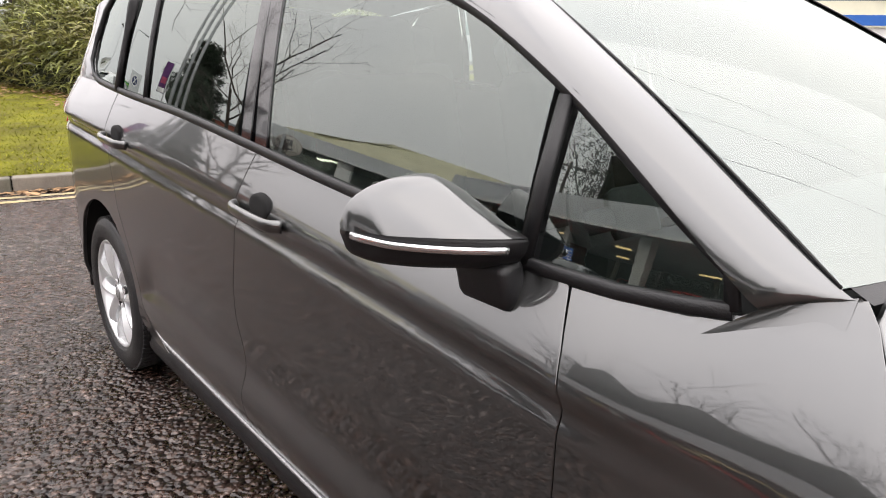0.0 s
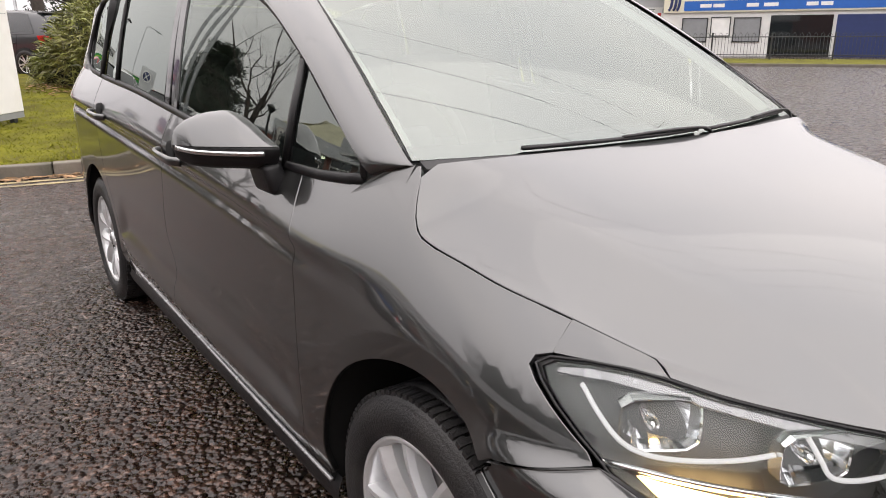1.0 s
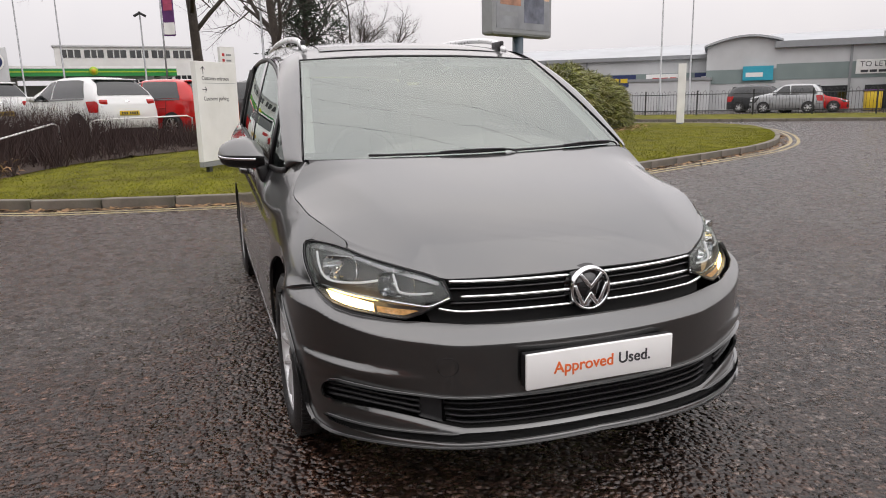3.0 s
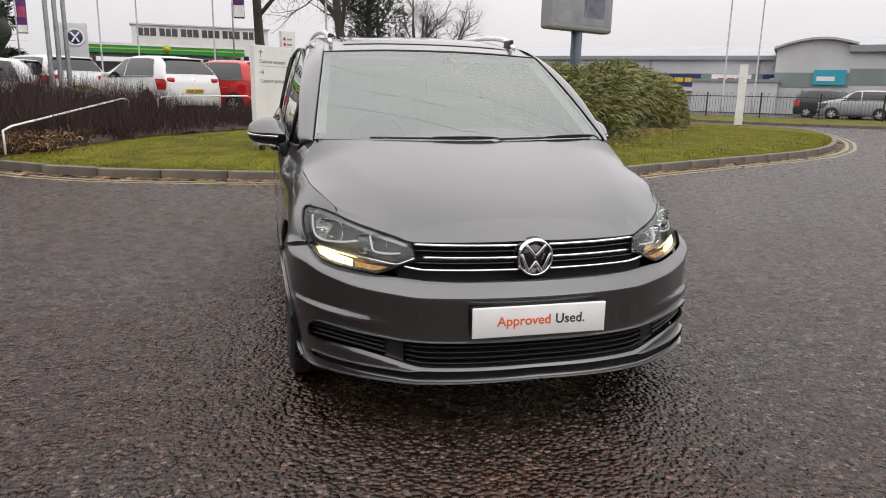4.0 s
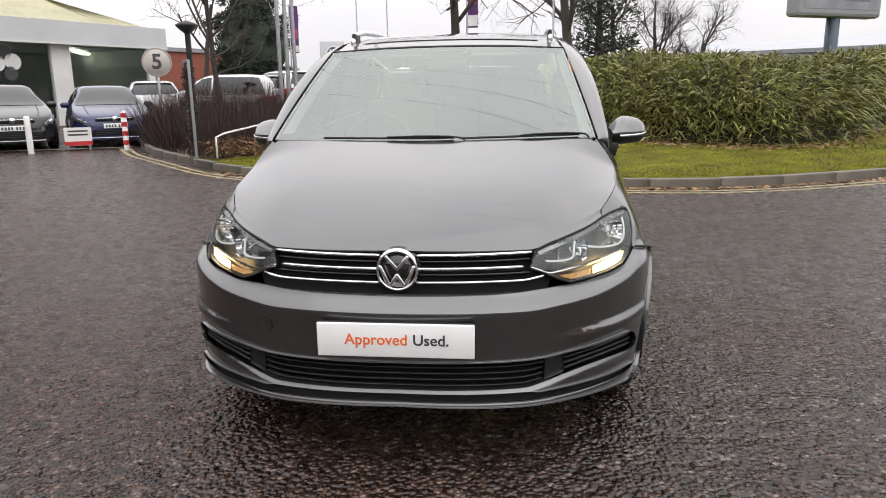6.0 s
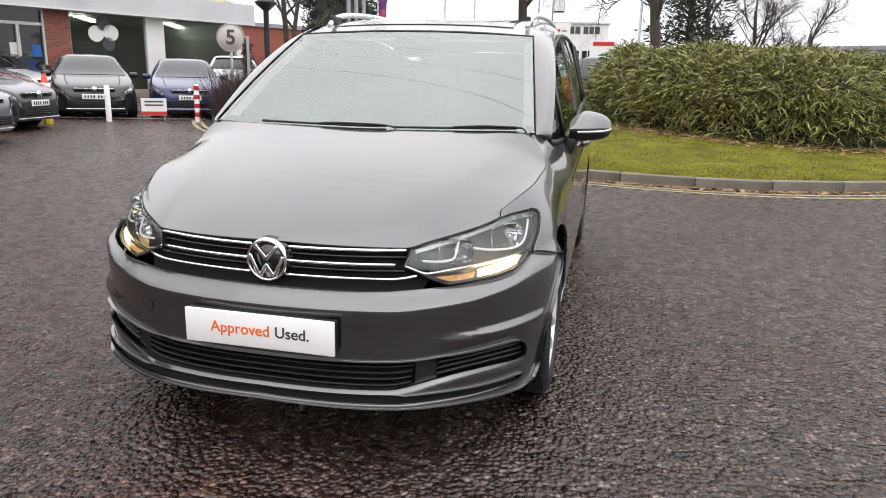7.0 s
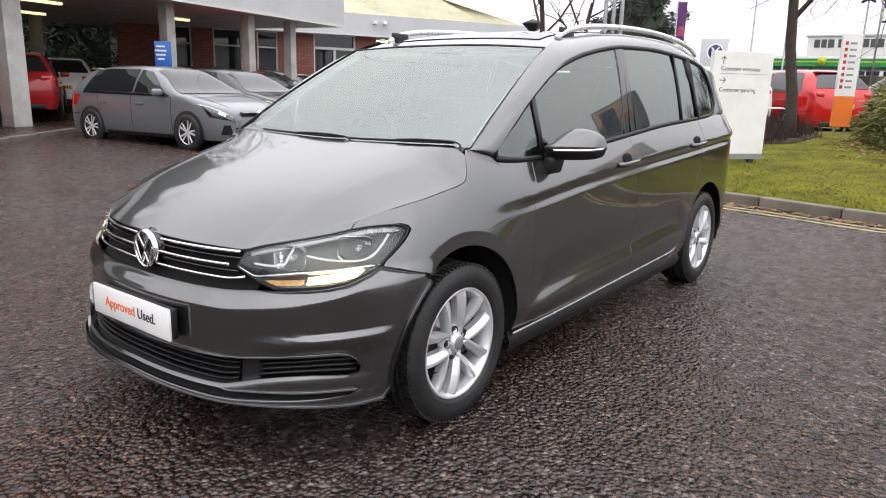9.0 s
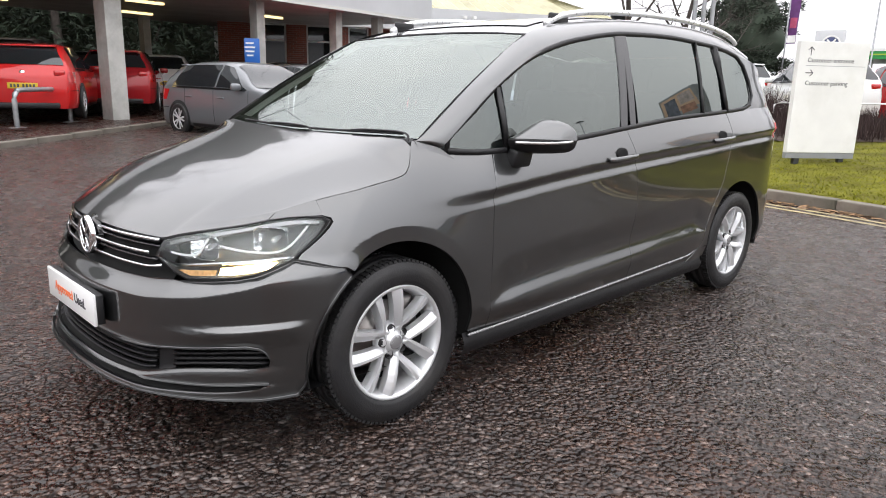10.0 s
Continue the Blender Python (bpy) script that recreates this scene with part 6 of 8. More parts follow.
            w.matrix_basis = pose(s * (wid(y) - 0.075), y, 0.315, random.uniform(0, 70), 0, 0) if s > 0 else pose(s * (wid(y) - 0.075), y, 0.315, 0, 0, 180)
            for me in WHEEL_MESHES:
                o = new(me.name, me)
                o.parent = w
    box("grille", (0, 0.03, zf * k - 0.01), (wd * 0.95, 0.07, 0.075), M_GLOSSBLACK, c, 0.015)
    box("grille_strip", (0, 0.0, zf * k + 0.02), (wd * 0.9, 0.03, 0.012), M_CHROME, c, 0.004)
    box("lower_intake", (0, 0.036, 0.345), (wd * 1.30, 0.08, 0.20), M_VOID, c, 0.05)
    box("lower_trim", (0, 0.028, 0.232), (wd * 1.34, 0.07, 0.018), M_SATIN, c, 0.006)
    skin("side_intake", lambda v: lerp(0.03, 0.05, v), lambda v: lerp(0.17, 0.12, v), 0.12, 0.24, (1, -1), M_VOID, 5, 3, 0.006)
    skin("bonnet_seam", lambda v: 0.20, lambda v: g0 + 0.02, 0.845, 0.853, (1, -1), M_VOID, 10, 1, 0.003)
    for z in (0.31, 0.35, 0.39):
        box("intake_slat", (0, -0.004, z), (wd * 0.98, 0.016, 0.012), M_GLOSSBLACK, c, 0.004)
    part("badge", lathe_bm([(0.0, -0.03), (0.056, -0.025), (0.064, 0.0)], 20, "y", at=(0, -0.012, zf * k)), M_CHROME, c)
    pl = box("number_plate", (0, -0.022, 0.50), (0.52, 0.012, 0.11), M_WHITEPLATE, c, 0.003)
    for i in (-0.195, -0.135, -0.075, -0.015, 0.075, 0.135, 0.195):
        box("plate_bar", (i, -0.030, 0.50), (0.036, 0.004, 0.062), M_INK, pl)
    pl = box("rear_plate", (0, L + 0.012, 0.62 * k), (0.52, 0.012, 0.11), M_YELLOWP, c, 0.003)
    for i in (-0.195, -0.135, -0.075, -0.015, 0.075, 0.135, 0.195):
        box("plate_bar", (i, L + 0.020, 0.62 * k), (0.036, 0.004, 0.062), M_INK, pl)
    box("rear_bumper", (0, L - 0.03, 0.245), (wd * 1.35, 0.10, 0.12), M_BLACK, c, 0.03)
    skin("bumper_seam", lambda v: L - 0.40, lambda v: L - 0.02, 0.285, 0.292, (1, -1), M_VOID, 6, 1, 0.003)
    box("roof_spoiler", (0, g2 + 0.02, top(g2) + 0.005), (wd * 1.20, 0.20, 0.035), PAINTS[paint], c, 0.015)
    part("badge", lathe_bm([(0.0, 0.03), (0.05, 0.025), (0.058, 0.0)], 20, "y", at=(0, L - 0.06, 0.86 * k)), M_CHROME, c)
    return c


def bare_tree(label, x, y, z, h, r, seed, spread=0.55, levels=5, kids=3, name="bare_tree", lean=(0, 0), first=0.30, material=None):
    """A leafless tree: trunk, limbs and twigs grown branch from branch."""
    rnd = random.Random(seed)
    t = thing(name, label, "tree", "", pose(x, y, z))
    trunk, limbs = bmesh.new(), bmesh.new()

    def grow(p, d, ln, rad, lev):
        n = 5 if lev < 2 else 3
        pts, rr = [p], [rad]
        q, dd = p.copy(), d.copy()
        for i in range(n):
            dd = (dd + Vector((rnd.uniform(-1, 1), rnd.uniform(-1, 1), rnd.uniform(-0.5, 0.9))) * (0.10 if lev == 0 else 0.24)).normalized()
            q = q + dd * ln / n
            pts.append(q)
            rr.append(rad * lerp(1, 0.55 if lev < levels else 0.25, (i + 1) / n))
        tube_bm(pts, rr, (8, 6, 5, 4, 3, 3)[min(lev, 5)], trunk if lev == 0 else limbs, cap=False)
        if lev >= levels:
            return
        m = kids + (3 if lev == 0 else (1 if lev < 3 else 0))
        for i in range(m):
            k = lerp(first if lev == 0 else 0.25, 1.0, (i + rnd.uniform(0.2, 0.9)) / m)
            idx = min(int(k * n), n - 1)
            base = pts[idx].lerp(pts[idx + 1], k * n - idx)
            a = rnd.uniform(0, 2 * math.pi)
            side = dd.orthogonal().normalized()
            side = Matrix.Rotation(a, 3, dd) @ side
            nd = (dd * rnd.uniform(0.55, 0.95) + side * rnd.uniform(spread * 0.8, spread * 1.7)).normalized()
            grow(base, nd, ln * rnd.uniform(0.48, 0.70), rr[idx] * rnd.uniform(0.42, 0.62), lev + 1)
    grow(Vector((0, 0, -0.1)), Vector((lean[0], lean[1], 1)).normalized(), h * 0.62, r, 0)
    part("trunk", trunk, material or M_BARK, t)
    part("crown", limbs, material or M_BARK, t, "leafless branches")
    return t


def leaf_cloud(name, pts, dirs, ln, wd, material, parent, rnd, label="", droop=0.3):
    """Many single lance-shaped leaves, each bent once along its length."""
    V, F = [], []
    for p, d in zip(pts, dirs):
        l, w = ln * rnd.uniform(0.6, 1.25), wd * rnd.uniform(0.7, 1.2)
        d = Vector(d)
        side = d.cross(Vector((rnd.uniform(-1, 1), rnd.uniform(-1, 1), rnd.uniform(-1, 1)))).normalized() * w / 2
        p = Vector(p)
        mid = p + d * l * 0.5
        tip = p + d * l + Vector((0, 0, -droop * l))
        i = len(V)
        V += [tuple(p), tuple(mid + side), tuple(mid - side), tuple(tip)]
        F += [(i, i + 1, i + 2), (i + 1, i + 3, i + 2)]
    return mesh_raw(name, V, F, material, parent, label)

# ---- ground, kerb, island ----
def build_ground():
    xs = [-600, -200, -90, -50] + list(np.arange(-34, 30.1, 1.0)) + [40, 60, 100, 250, 600]
    ys = [-600, -200, -80, -40, -20, -10, -4, 0, 3] + list(np.arange(5, 34.1, 0.75)) + [40, 50, 70, 100, 200, 600]
    V = [(x, y, ground_z(x, y)) for y in ys for x in xs]
    n = len(xs)
    F = [(j * n + i, j * n + i + 1, (j + 1) * n + i + 1, (j + 1) * n + i) for j in range(len(ys) - 1) for i in range(n - 1)]
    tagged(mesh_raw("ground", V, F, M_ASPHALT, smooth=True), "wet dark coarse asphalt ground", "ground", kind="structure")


def ribbon(name, path, o0, o1, z_off, material, label, category, parent=None):
    V, F = [], []
    for i, p in enumerate(path):
        t = (path[min(i + 1, len(path) - 1)] - path[max(i - 1, 0)]).normalized()
        nrm = Vector((t.y, -t.x))
        for o in (o0, o1):
            q = p + nrm * o
            V.append((q.x, q.y, ground_z(q.x, q.y) + z_off))
    for i in range(len(path) - 1):
        F.append((2 * i, 2 * i + 1, 2 * i + 3, 2 * i + 2))
    return tagged(mesh_raw(name, V, F, material, parent), label, category, kind="structure")


def kerb_line(name, path, label, limit=120, h=0.125, w=0.13, stone=0.915):
    """A run of kerb stones, each its own piece, on a bedding strip."""
    k = thing(name, label, "kerb", kind="structure")
    pos = 0.0
    dense = []
    for a, b in zip(path, path[1:]):
        dense.append((pos, a, b))
        pos += (b - a).length

    def at(s):
        s = min(max(s, 0), pos - 1e-4)
        for p0, a, b in reversed(dense):
            if s >= p0:
                return a.lerp(b, (s - p0) / max((b - a).length, 1e-9))
        return path[0]
    bm = bmesh.new()
    add_box(bm, (0, 0, 0), (stone - 0.012, w, h + 0.06), 0.014, seg=2)
    me = bpy.data.meshes.new("kerb_stone")
    bm.to_mesh(me)
    bm.free()
    me.materials.append(M_KERB)
    n = int(pos / stone)
    for i in range(n):
        a, b = at(i * stone), at((i + 1) * stone)
        c = (a + b) / 2
        ob = new("kerb_stone", me)
        ob.parent = k
        nrm = Vector(((b - a).y, -(b - a).x)).normalized()
        c = c - nrm * (w / 2)
        ob.matrix_basis = pose(c.x, c.y, ground_z(c.x + nrm.x * 0.2, c.y + nrm.y * 0.2) + h / 2 - 0.03 + random.uniform(-0.004, 0.004), random.uniform(-1.2, 1.2), random.uniform(-0.3, 0.3), math.degrees(math.atan2((b - a).y, (b - a).x)) + random.uniform(-0.5, 0.5))
    return k


def build_island():
    kerb_line("kerb_island", KERB, "weathered concrete kerb stones edging the grass island")
    # turf sheet
    front = [Vector((p.x, p.y)) for p in KERB[::3]]
    inner = []
    for i, p in enumerate(front):
        t = (front[min(i + 1, len(front) - 1)] - front[max(i - 1, 0)]).normalized()
        inner.append(p + Vector((-t.y, t.x)) * 0.12)
    poly = inner + [Vector(p) for p in ISLAND_BACK]
    if area2(poly) < 0:
        poly = poly[::-1]
    poly = resample(poly, 0.5)
    gx, gy = np.arange(-9, 19, 0.45), np.arange(7, 28, 0.45)
    grid = np.array([(x, y) for x in gx for y in gy])
    grid = grid[inside(poly, grid)]
    pts = poly + [Vector(p) for p in grid]
    vco, _, tris, _, _, _ = delaunay_2d_cdt(pts, [(i, (i + 1) % len(poly)) for i in range(len(poly))], [], 1, 1e-5)
    V = [(v.x, v.y, mound_z(v.x, v.y)) for v in vco]
    tagged(mesh_raw("lawn", V, [tuple(t) for t in tris], M_GRASSBASE, smooth=True), "mossy green turf on a low mound", "grass", kind="structure")
    # grass blades, thickest near the kerb
    rnd = random.Random(5)
    V, F = [], []
    P = np.array(poly)
    cand = []
    while len(cand) < 90000:
        x = rnd.uniform(-8.5, 16)
        y = kerb_y(x) + 0.16 + rnd.random() ** 1.7 * 7.0
        cand.append((x, y))
    ok = inside([Vector(p) for p in poly], np.array(cand)) & ~inside(BED, np.array(cand))
    for (x, y), k in zip(cand, ok):
        if not k:
            continue
        z = mound_z(x, y)
        h = rnd.uniform(0.008, 0.028)
        a = rnd.uniform(0, 6.28)
        w = rnd.uniform(0.004, 0.010)
        dx, dy = rnd.uniform(-0.04, 0.04), rnd.uniform(-0.04, 0.04)
        i = len(V)
        V += [(x - w * math.cos(a), y - w * math.sin(a), z - 0.005), (x + w * math.cos(a), y + w * math.sin(a), z - 0.005), (x + dx, y + dy, z + h)]
        F.append((i, i + 1, i + 2))
    tagged(mesh_raw("grass_blades", V, F, M_BLADE), "short wet green grass blades with moss", "grass", kind="stuff")
    # leaf litter along the kerb and under the hedge
    V, F = [], []
    for _ in range(6200):
        if rnd.random() < 0.25:
            p = KERB[rnd.randrange(30, 170)]
            q = Vector((p.x + rnd.uniform(-0.2, 0.2), p.y - abs(rnd.gauss(0.02, 0.10))))
            z = ground_z(q.x, q.y) + 0.006
        else:
            s = rnd.random()
            hp = hedge_front(s)
            q = Vector((hp[0] + rnd.gauss(0, 0.4), hp[1] + 0.25 - abs(rnd.gauss(0, 0.42))))
            z = mound_z(q.x, q.y) + 0.012
        a, l = rnd.uniform(0, 6.28), rnd.uniform(0.02, 0.085)
        u, v = Vector((math.cos(a), math.sin(a), rnd.uniform(-0.2, 0.3))) * l, Vector((-math.sin(a), math.cos(a), rnd.uniform(-0.2, 0.3))) * l * 0.35
        c = Vector((q.x, q.y, z + 0.004))
        i = len(V)
        V += [tuple(c - u), tuple(c + v), tuple(c + u), tuple(c - v)]
        F.append((i, i + 1, i + 2, i + 3))
    tagged(mesh_raw("leaf_litter", V, F, M_LITTER), "brown dead leaves lying by the kerb and hedge", "leaves", kind="stuff")
    # double yellow lines
    path = KERB[:190]
    ribbon("yellow_line_inner", path, 0.22, 0.30, 0.004, M_YELLOW, "worn yellow road line beside the kerb", "road marking")
    ribbon("yellow_line_outer", path, 0.40, 0.48, 0.004, M_YELLOW, "worn yellow road line beside the kerb", "road marking")


BED = [(-8.1, 13.2), (-6.6, 11.5), (-5.1, 10.0), (-4.3, 10.3), (-3.4, 11.6), (-2.2, 12.4), (-0.6, 13.3), (-0.4, 15.4), (-4.0, 16.2), (-7.6, 16.6), (-8.7, 15.4)]


def in_bed(x, y):
    return bool(inside(BED, np.array([(x, y)]))[0])


def hedge_front(s):
    pts = ((0.0, 0.35, 14.6), (0.07, 1.0, 13.3), (0.17, 1.7, 12.2), (0.32, 3.0, 11.2), (0.46, 4.6, 10.7), (0.55, 6.2, 11.6), (0.68, 8.6, 15.2), (0.80, 10.8, 17.8), (0.90, 12.9, 19.8), (1.0, 14.9, 22.2))
    return curve1([(p[0], p[1]) for p in pts], s), curve1([(p[0], p[2]) for p in pts], s)


def build_hedge():
    rnd = random.Random(11)
    h = thing("bamboo_hedge", "dense evergreen bamboo hedge with long leaves on the lawn", "hedge")
    # a dark, lumpy core that follows the hedge; its near-black paints the shade between leaves
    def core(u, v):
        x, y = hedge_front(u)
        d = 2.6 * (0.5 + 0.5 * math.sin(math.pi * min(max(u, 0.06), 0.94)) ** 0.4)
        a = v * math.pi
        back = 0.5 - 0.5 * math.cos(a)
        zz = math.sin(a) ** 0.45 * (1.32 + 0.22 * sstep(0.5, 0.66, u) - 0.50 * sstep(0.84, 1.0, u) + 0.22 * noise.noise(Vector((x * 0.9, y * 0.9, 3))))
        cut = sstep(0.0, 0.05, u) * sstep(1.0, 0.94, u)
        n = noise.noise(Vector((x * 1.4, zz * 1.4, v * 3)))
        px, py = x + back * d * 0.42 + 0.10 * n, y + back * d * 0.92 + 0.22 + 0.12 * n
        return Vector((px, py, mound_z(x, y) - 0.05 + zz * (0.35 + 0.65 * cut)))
    strip_grid("core", core, 60, 16, M_LEAFSHADE, h)
    NU, NV = 150, 40
    grid = [[core(i / NU, 0.76 * j / NV) for j in range(NV + 1)] for i in range(NU + 1)]
    pts, dirs = [], []
    for q in range(46000):
        u, v = rnd.random() * NU, (rnd.random() ** 0.8 if q < 36000 else rnd.uniform(0.0, 0.16)) * NV
        i, j = min(int(u), NU - 1), min(int(v), NV - 1)
        p, pu, pv = grid[i][j], grid[i + 1][j], grid[i][j + 1]
        n = (pu - p).cross(pv - p)
        n = n.normalized() if n.length > 1e-9 else Vector((0, -1, 0))
        if n.y > 0 and n.z < 0.3:
            n = -n
        p = p + (pu - p) * (u - i) + (pv - p) * (v - j) + n * rnd.uniform(-0.05, 0.26)
        pts.append(p)
        dirs.append((n * rnd.uniform(0.2, 0.9) + Vector((rnd.uniform(-1, 1), rnd.uniform(-1, 1), rnd.uniform(-0.5, 0.9)))).normalized())
    leaf_cloud("foliage", pts, dirs, 0.27, 0.029, M_LEAF, h, rnd, "long narrow green and straw-coloured leaves")
    # shoots that stand above the top
    V = bmesh.new()
    pts, dirs = [], []
    for _ in range(420):
        u = rnd.random()
        p = core(u, rnd.uniform(0.30, 0.7))
        top = p + Vector((rnd.uniform(-0.12, 0.12), rnd.uniform(-0.12, 0.12), rnd.uniform(0.08, 0.32)))
        tube_bm([p - Vector((0, 0, 0.3)), p, top], [0.005, 0.004, 0.002], 3, V, cap=False)
        for k in range(7):
            pts.append(p.lerp(top, rnd.uniform(0.2, 1)))
            dirs.append(Vector((rnd.uniform(-1, 1), rnd.uniform(-1, 1), rnd.uniform(-0.1, 0.9))).normalized())
    tagged(part("stems", V, M_LEAF, h), kind="stuff")
    leaf_cloud("shoots", pts, dirs, 0.17, 0.024, M_LEAF, h, rnd)


def build_bed():
    rnd = random.Random(21)
    poly = resample([Vector(p) for p in BED], 0.4)
    if area2(poly) < 0:
        poly = poly[::-1]
    grid = np.array([(x, y) for x in np.arange(-9, 0, 0.35) for y in np.arange(9.5, 17, 0.35)])
    grid = grid[inside(poly, grid)]
    vco, _, tris, _, _, _ = delaunay_2d_cdt(poly + [Vector(p) for p in grid], [(i, (i + 1) % len(poly)) for i in range(len(poly))], [], 1, 1e-5)
    V = [(v.x, v.y, mound_z(v.x, v.y) + 0.015 + (0.03 + 0.05 * noise.noise(Vector((v.x * 3, v.y * 3, 1))) if i >= len(poly) else 0)) for i, v in enumerate(vco)]
    tagged(mesh_raw("shrub_bed", V, [tuple(t) for t in tris], M_SOIL, smooth=True), "dark bark mulch planting bed", "soil", kind="structure")
    bm_v, bm_f = [], []

    def stem(p, d, ln, r):
        q = p.copy()
        ring0 = None
        for k in range(4):
            a = [len(bm_v) + j for j in range(3)]
            rr = r * (1 - k / 3.6)
            for j in range(3):
                an = 2.1 * j
                bm_v.append((q.x + rr * math.cos(an), q.y + rr * math.sin(an), q.z))
            if ring0:
                for j in range(3):
                    bm_f.append((ring0[j], ring0[(j + 1) % 3], a[(j + 1) % 3], a[j]))
            ring0 = a
            d = (d + Vector((rnd.uniform(-1, 1), rnd.uniform(-1, 1), rnd.uniform(-0.3, 0.5))) * 0.22).normalized()
            q = q + d * ln / 3
    n = 0
    while n < 820:
        x, y = rnd.uniform(-8.7, -0.4), rnd.uniform(9.6, 16.6)
        if not in_bed(x, y):
            continue
        n += 1
        z = mound_z(x, y)
        tall = 0.34 + 0.36 * sstep(-2.2, -4.0, x) + 0.46 * sstep(-3.5, -6.5, x) + (0.15 if y > 13 else 0.0)
        for _ in range(17):
            d = Vector((rnd.uniform(-1, 1), rnd.uniform(-1, 1), rnd.uniform(0.8, 2.6))).normalized()
            stem(Vector((x + rnd.uniform(-0.12, 0.12), y + rnd.uniform(-0.12, 0.12), z)), d, tall * rnd.uniform(0.5, 1.15), rnd.uniform(0.004, 0.008))
    tagged(mesh_raw("bare_shrubs", bm_v, bm_f, M_TWIG), "bare dark red shrub twigs filling the bed", "shrubs", kind="stuff")
    # russet dead bracken at the front edge
    pts, dirs = [], []
    for _ in range(900):
        x, y = -4.7 + rnd.gauss(0, 0.35), 10.35 + rnd.gauss(0, 0.25)
        pts.append((x, y, mound_z(x, y) + rnd.uniform(0.02, 0.30)))
        dirs.append(Vector((rnd.uniform(-1, 1), rnd.uniform(-1, 1), rnd.uniform(-0.3, 0.8))).normalized())
    t = thing("dead_fern", "russet dead fern clump in the bed", "plant")
    leaf_cloud("fronds", pts, dirs, 0.18, 0.02, M_LITTER, t, rnd)


build_ground()
build_island()
build_hedge()
build_bed()

# ---- things on the island ----
def gm(x, y, rz=0.0, dz=0.0):
    return pose(x, y, ground_z(x, y) + dz, 0, 0, rz)


def build_direction_sign():
    f = Facade((-1.12, 9.76), (-0.49, 10.60))
    s = thing("direction_sign", "white customer direction sign board standing on the lawn", "sign", "")
    g = mound_z(-0.8, 10.2)
    f.box("panel", 0, f.len, 0.40, 1.93, -0.045, 0.045, M_WHITESIGN, s, r=0.006)
    f.box("plinth", 0.0, f.len, 0.32, 0.398, -0.04, 0.04, M_GREYP, s)
    for k in (0.14, f.len - 0.22):
        f.box("leg", k, k + 0.08, g - 0.15, 0.32, -0.03, 0.03, M_DARKPOST, s)
    o = 0.0465
    f.text("Customer entrance", 0.088, 0.135 + 0.345, 1.675, o, M_INK, s)
    f.box("rule", 0.12, f.len - 0.04, 1.600, 1.606, 0.045, o, M_GREYP, s)
    f.text("Customer parking", 0.088, 0.135 + 0.325, 1.365, o, M_INK, s)
    for strokes in ((((0.17, 1.795), (0.013, 0.11), 0), ((0.148, 1.832), (0.011, 0.062), 45), ((0.192, 1.832), (0.011, 0.062), -45)), (((0.18, 1.505), (0.11, 0.013), 0), ((0.214, 1.526), (0.062, 0.011), 45), ((0.214, 1.484), (0.062, 0.011), -45))):
        bm = bmesh.new()
        for c, sz, a in strokes:
            add_box(bm, f.at(c[0], c[1], o - 0.001), (sz[0], 0.003, sz[1]), 0, f.m @ Matrix.Rotation(radians(a), 3, "Y"))
        part("arrow", bm, M_INK, s, smooth=False)


M_PINK = mat("pink_cloth", (0.36, 0.06, 0.12), 0.8, var=0.3, scale=4)
M_SHOWGLASS = glass_mat("showroom_glass", (0.80, 0.88, 0.88), 0.72, 1.35)
M_ADWARM = mat("poster_warm", (0.34, 0.17, 0.11), 0.5, var=0.5, scale=3)
M_ADBLUE = mat("poster_slate", (0.12, 0.13, 0.17), 0.5, var=0.6, scale=2.5)
M_ADPALE = mat("poster_pale", (0.45, 0.38, 0.36), 0.5, var=0.4, scale=3)


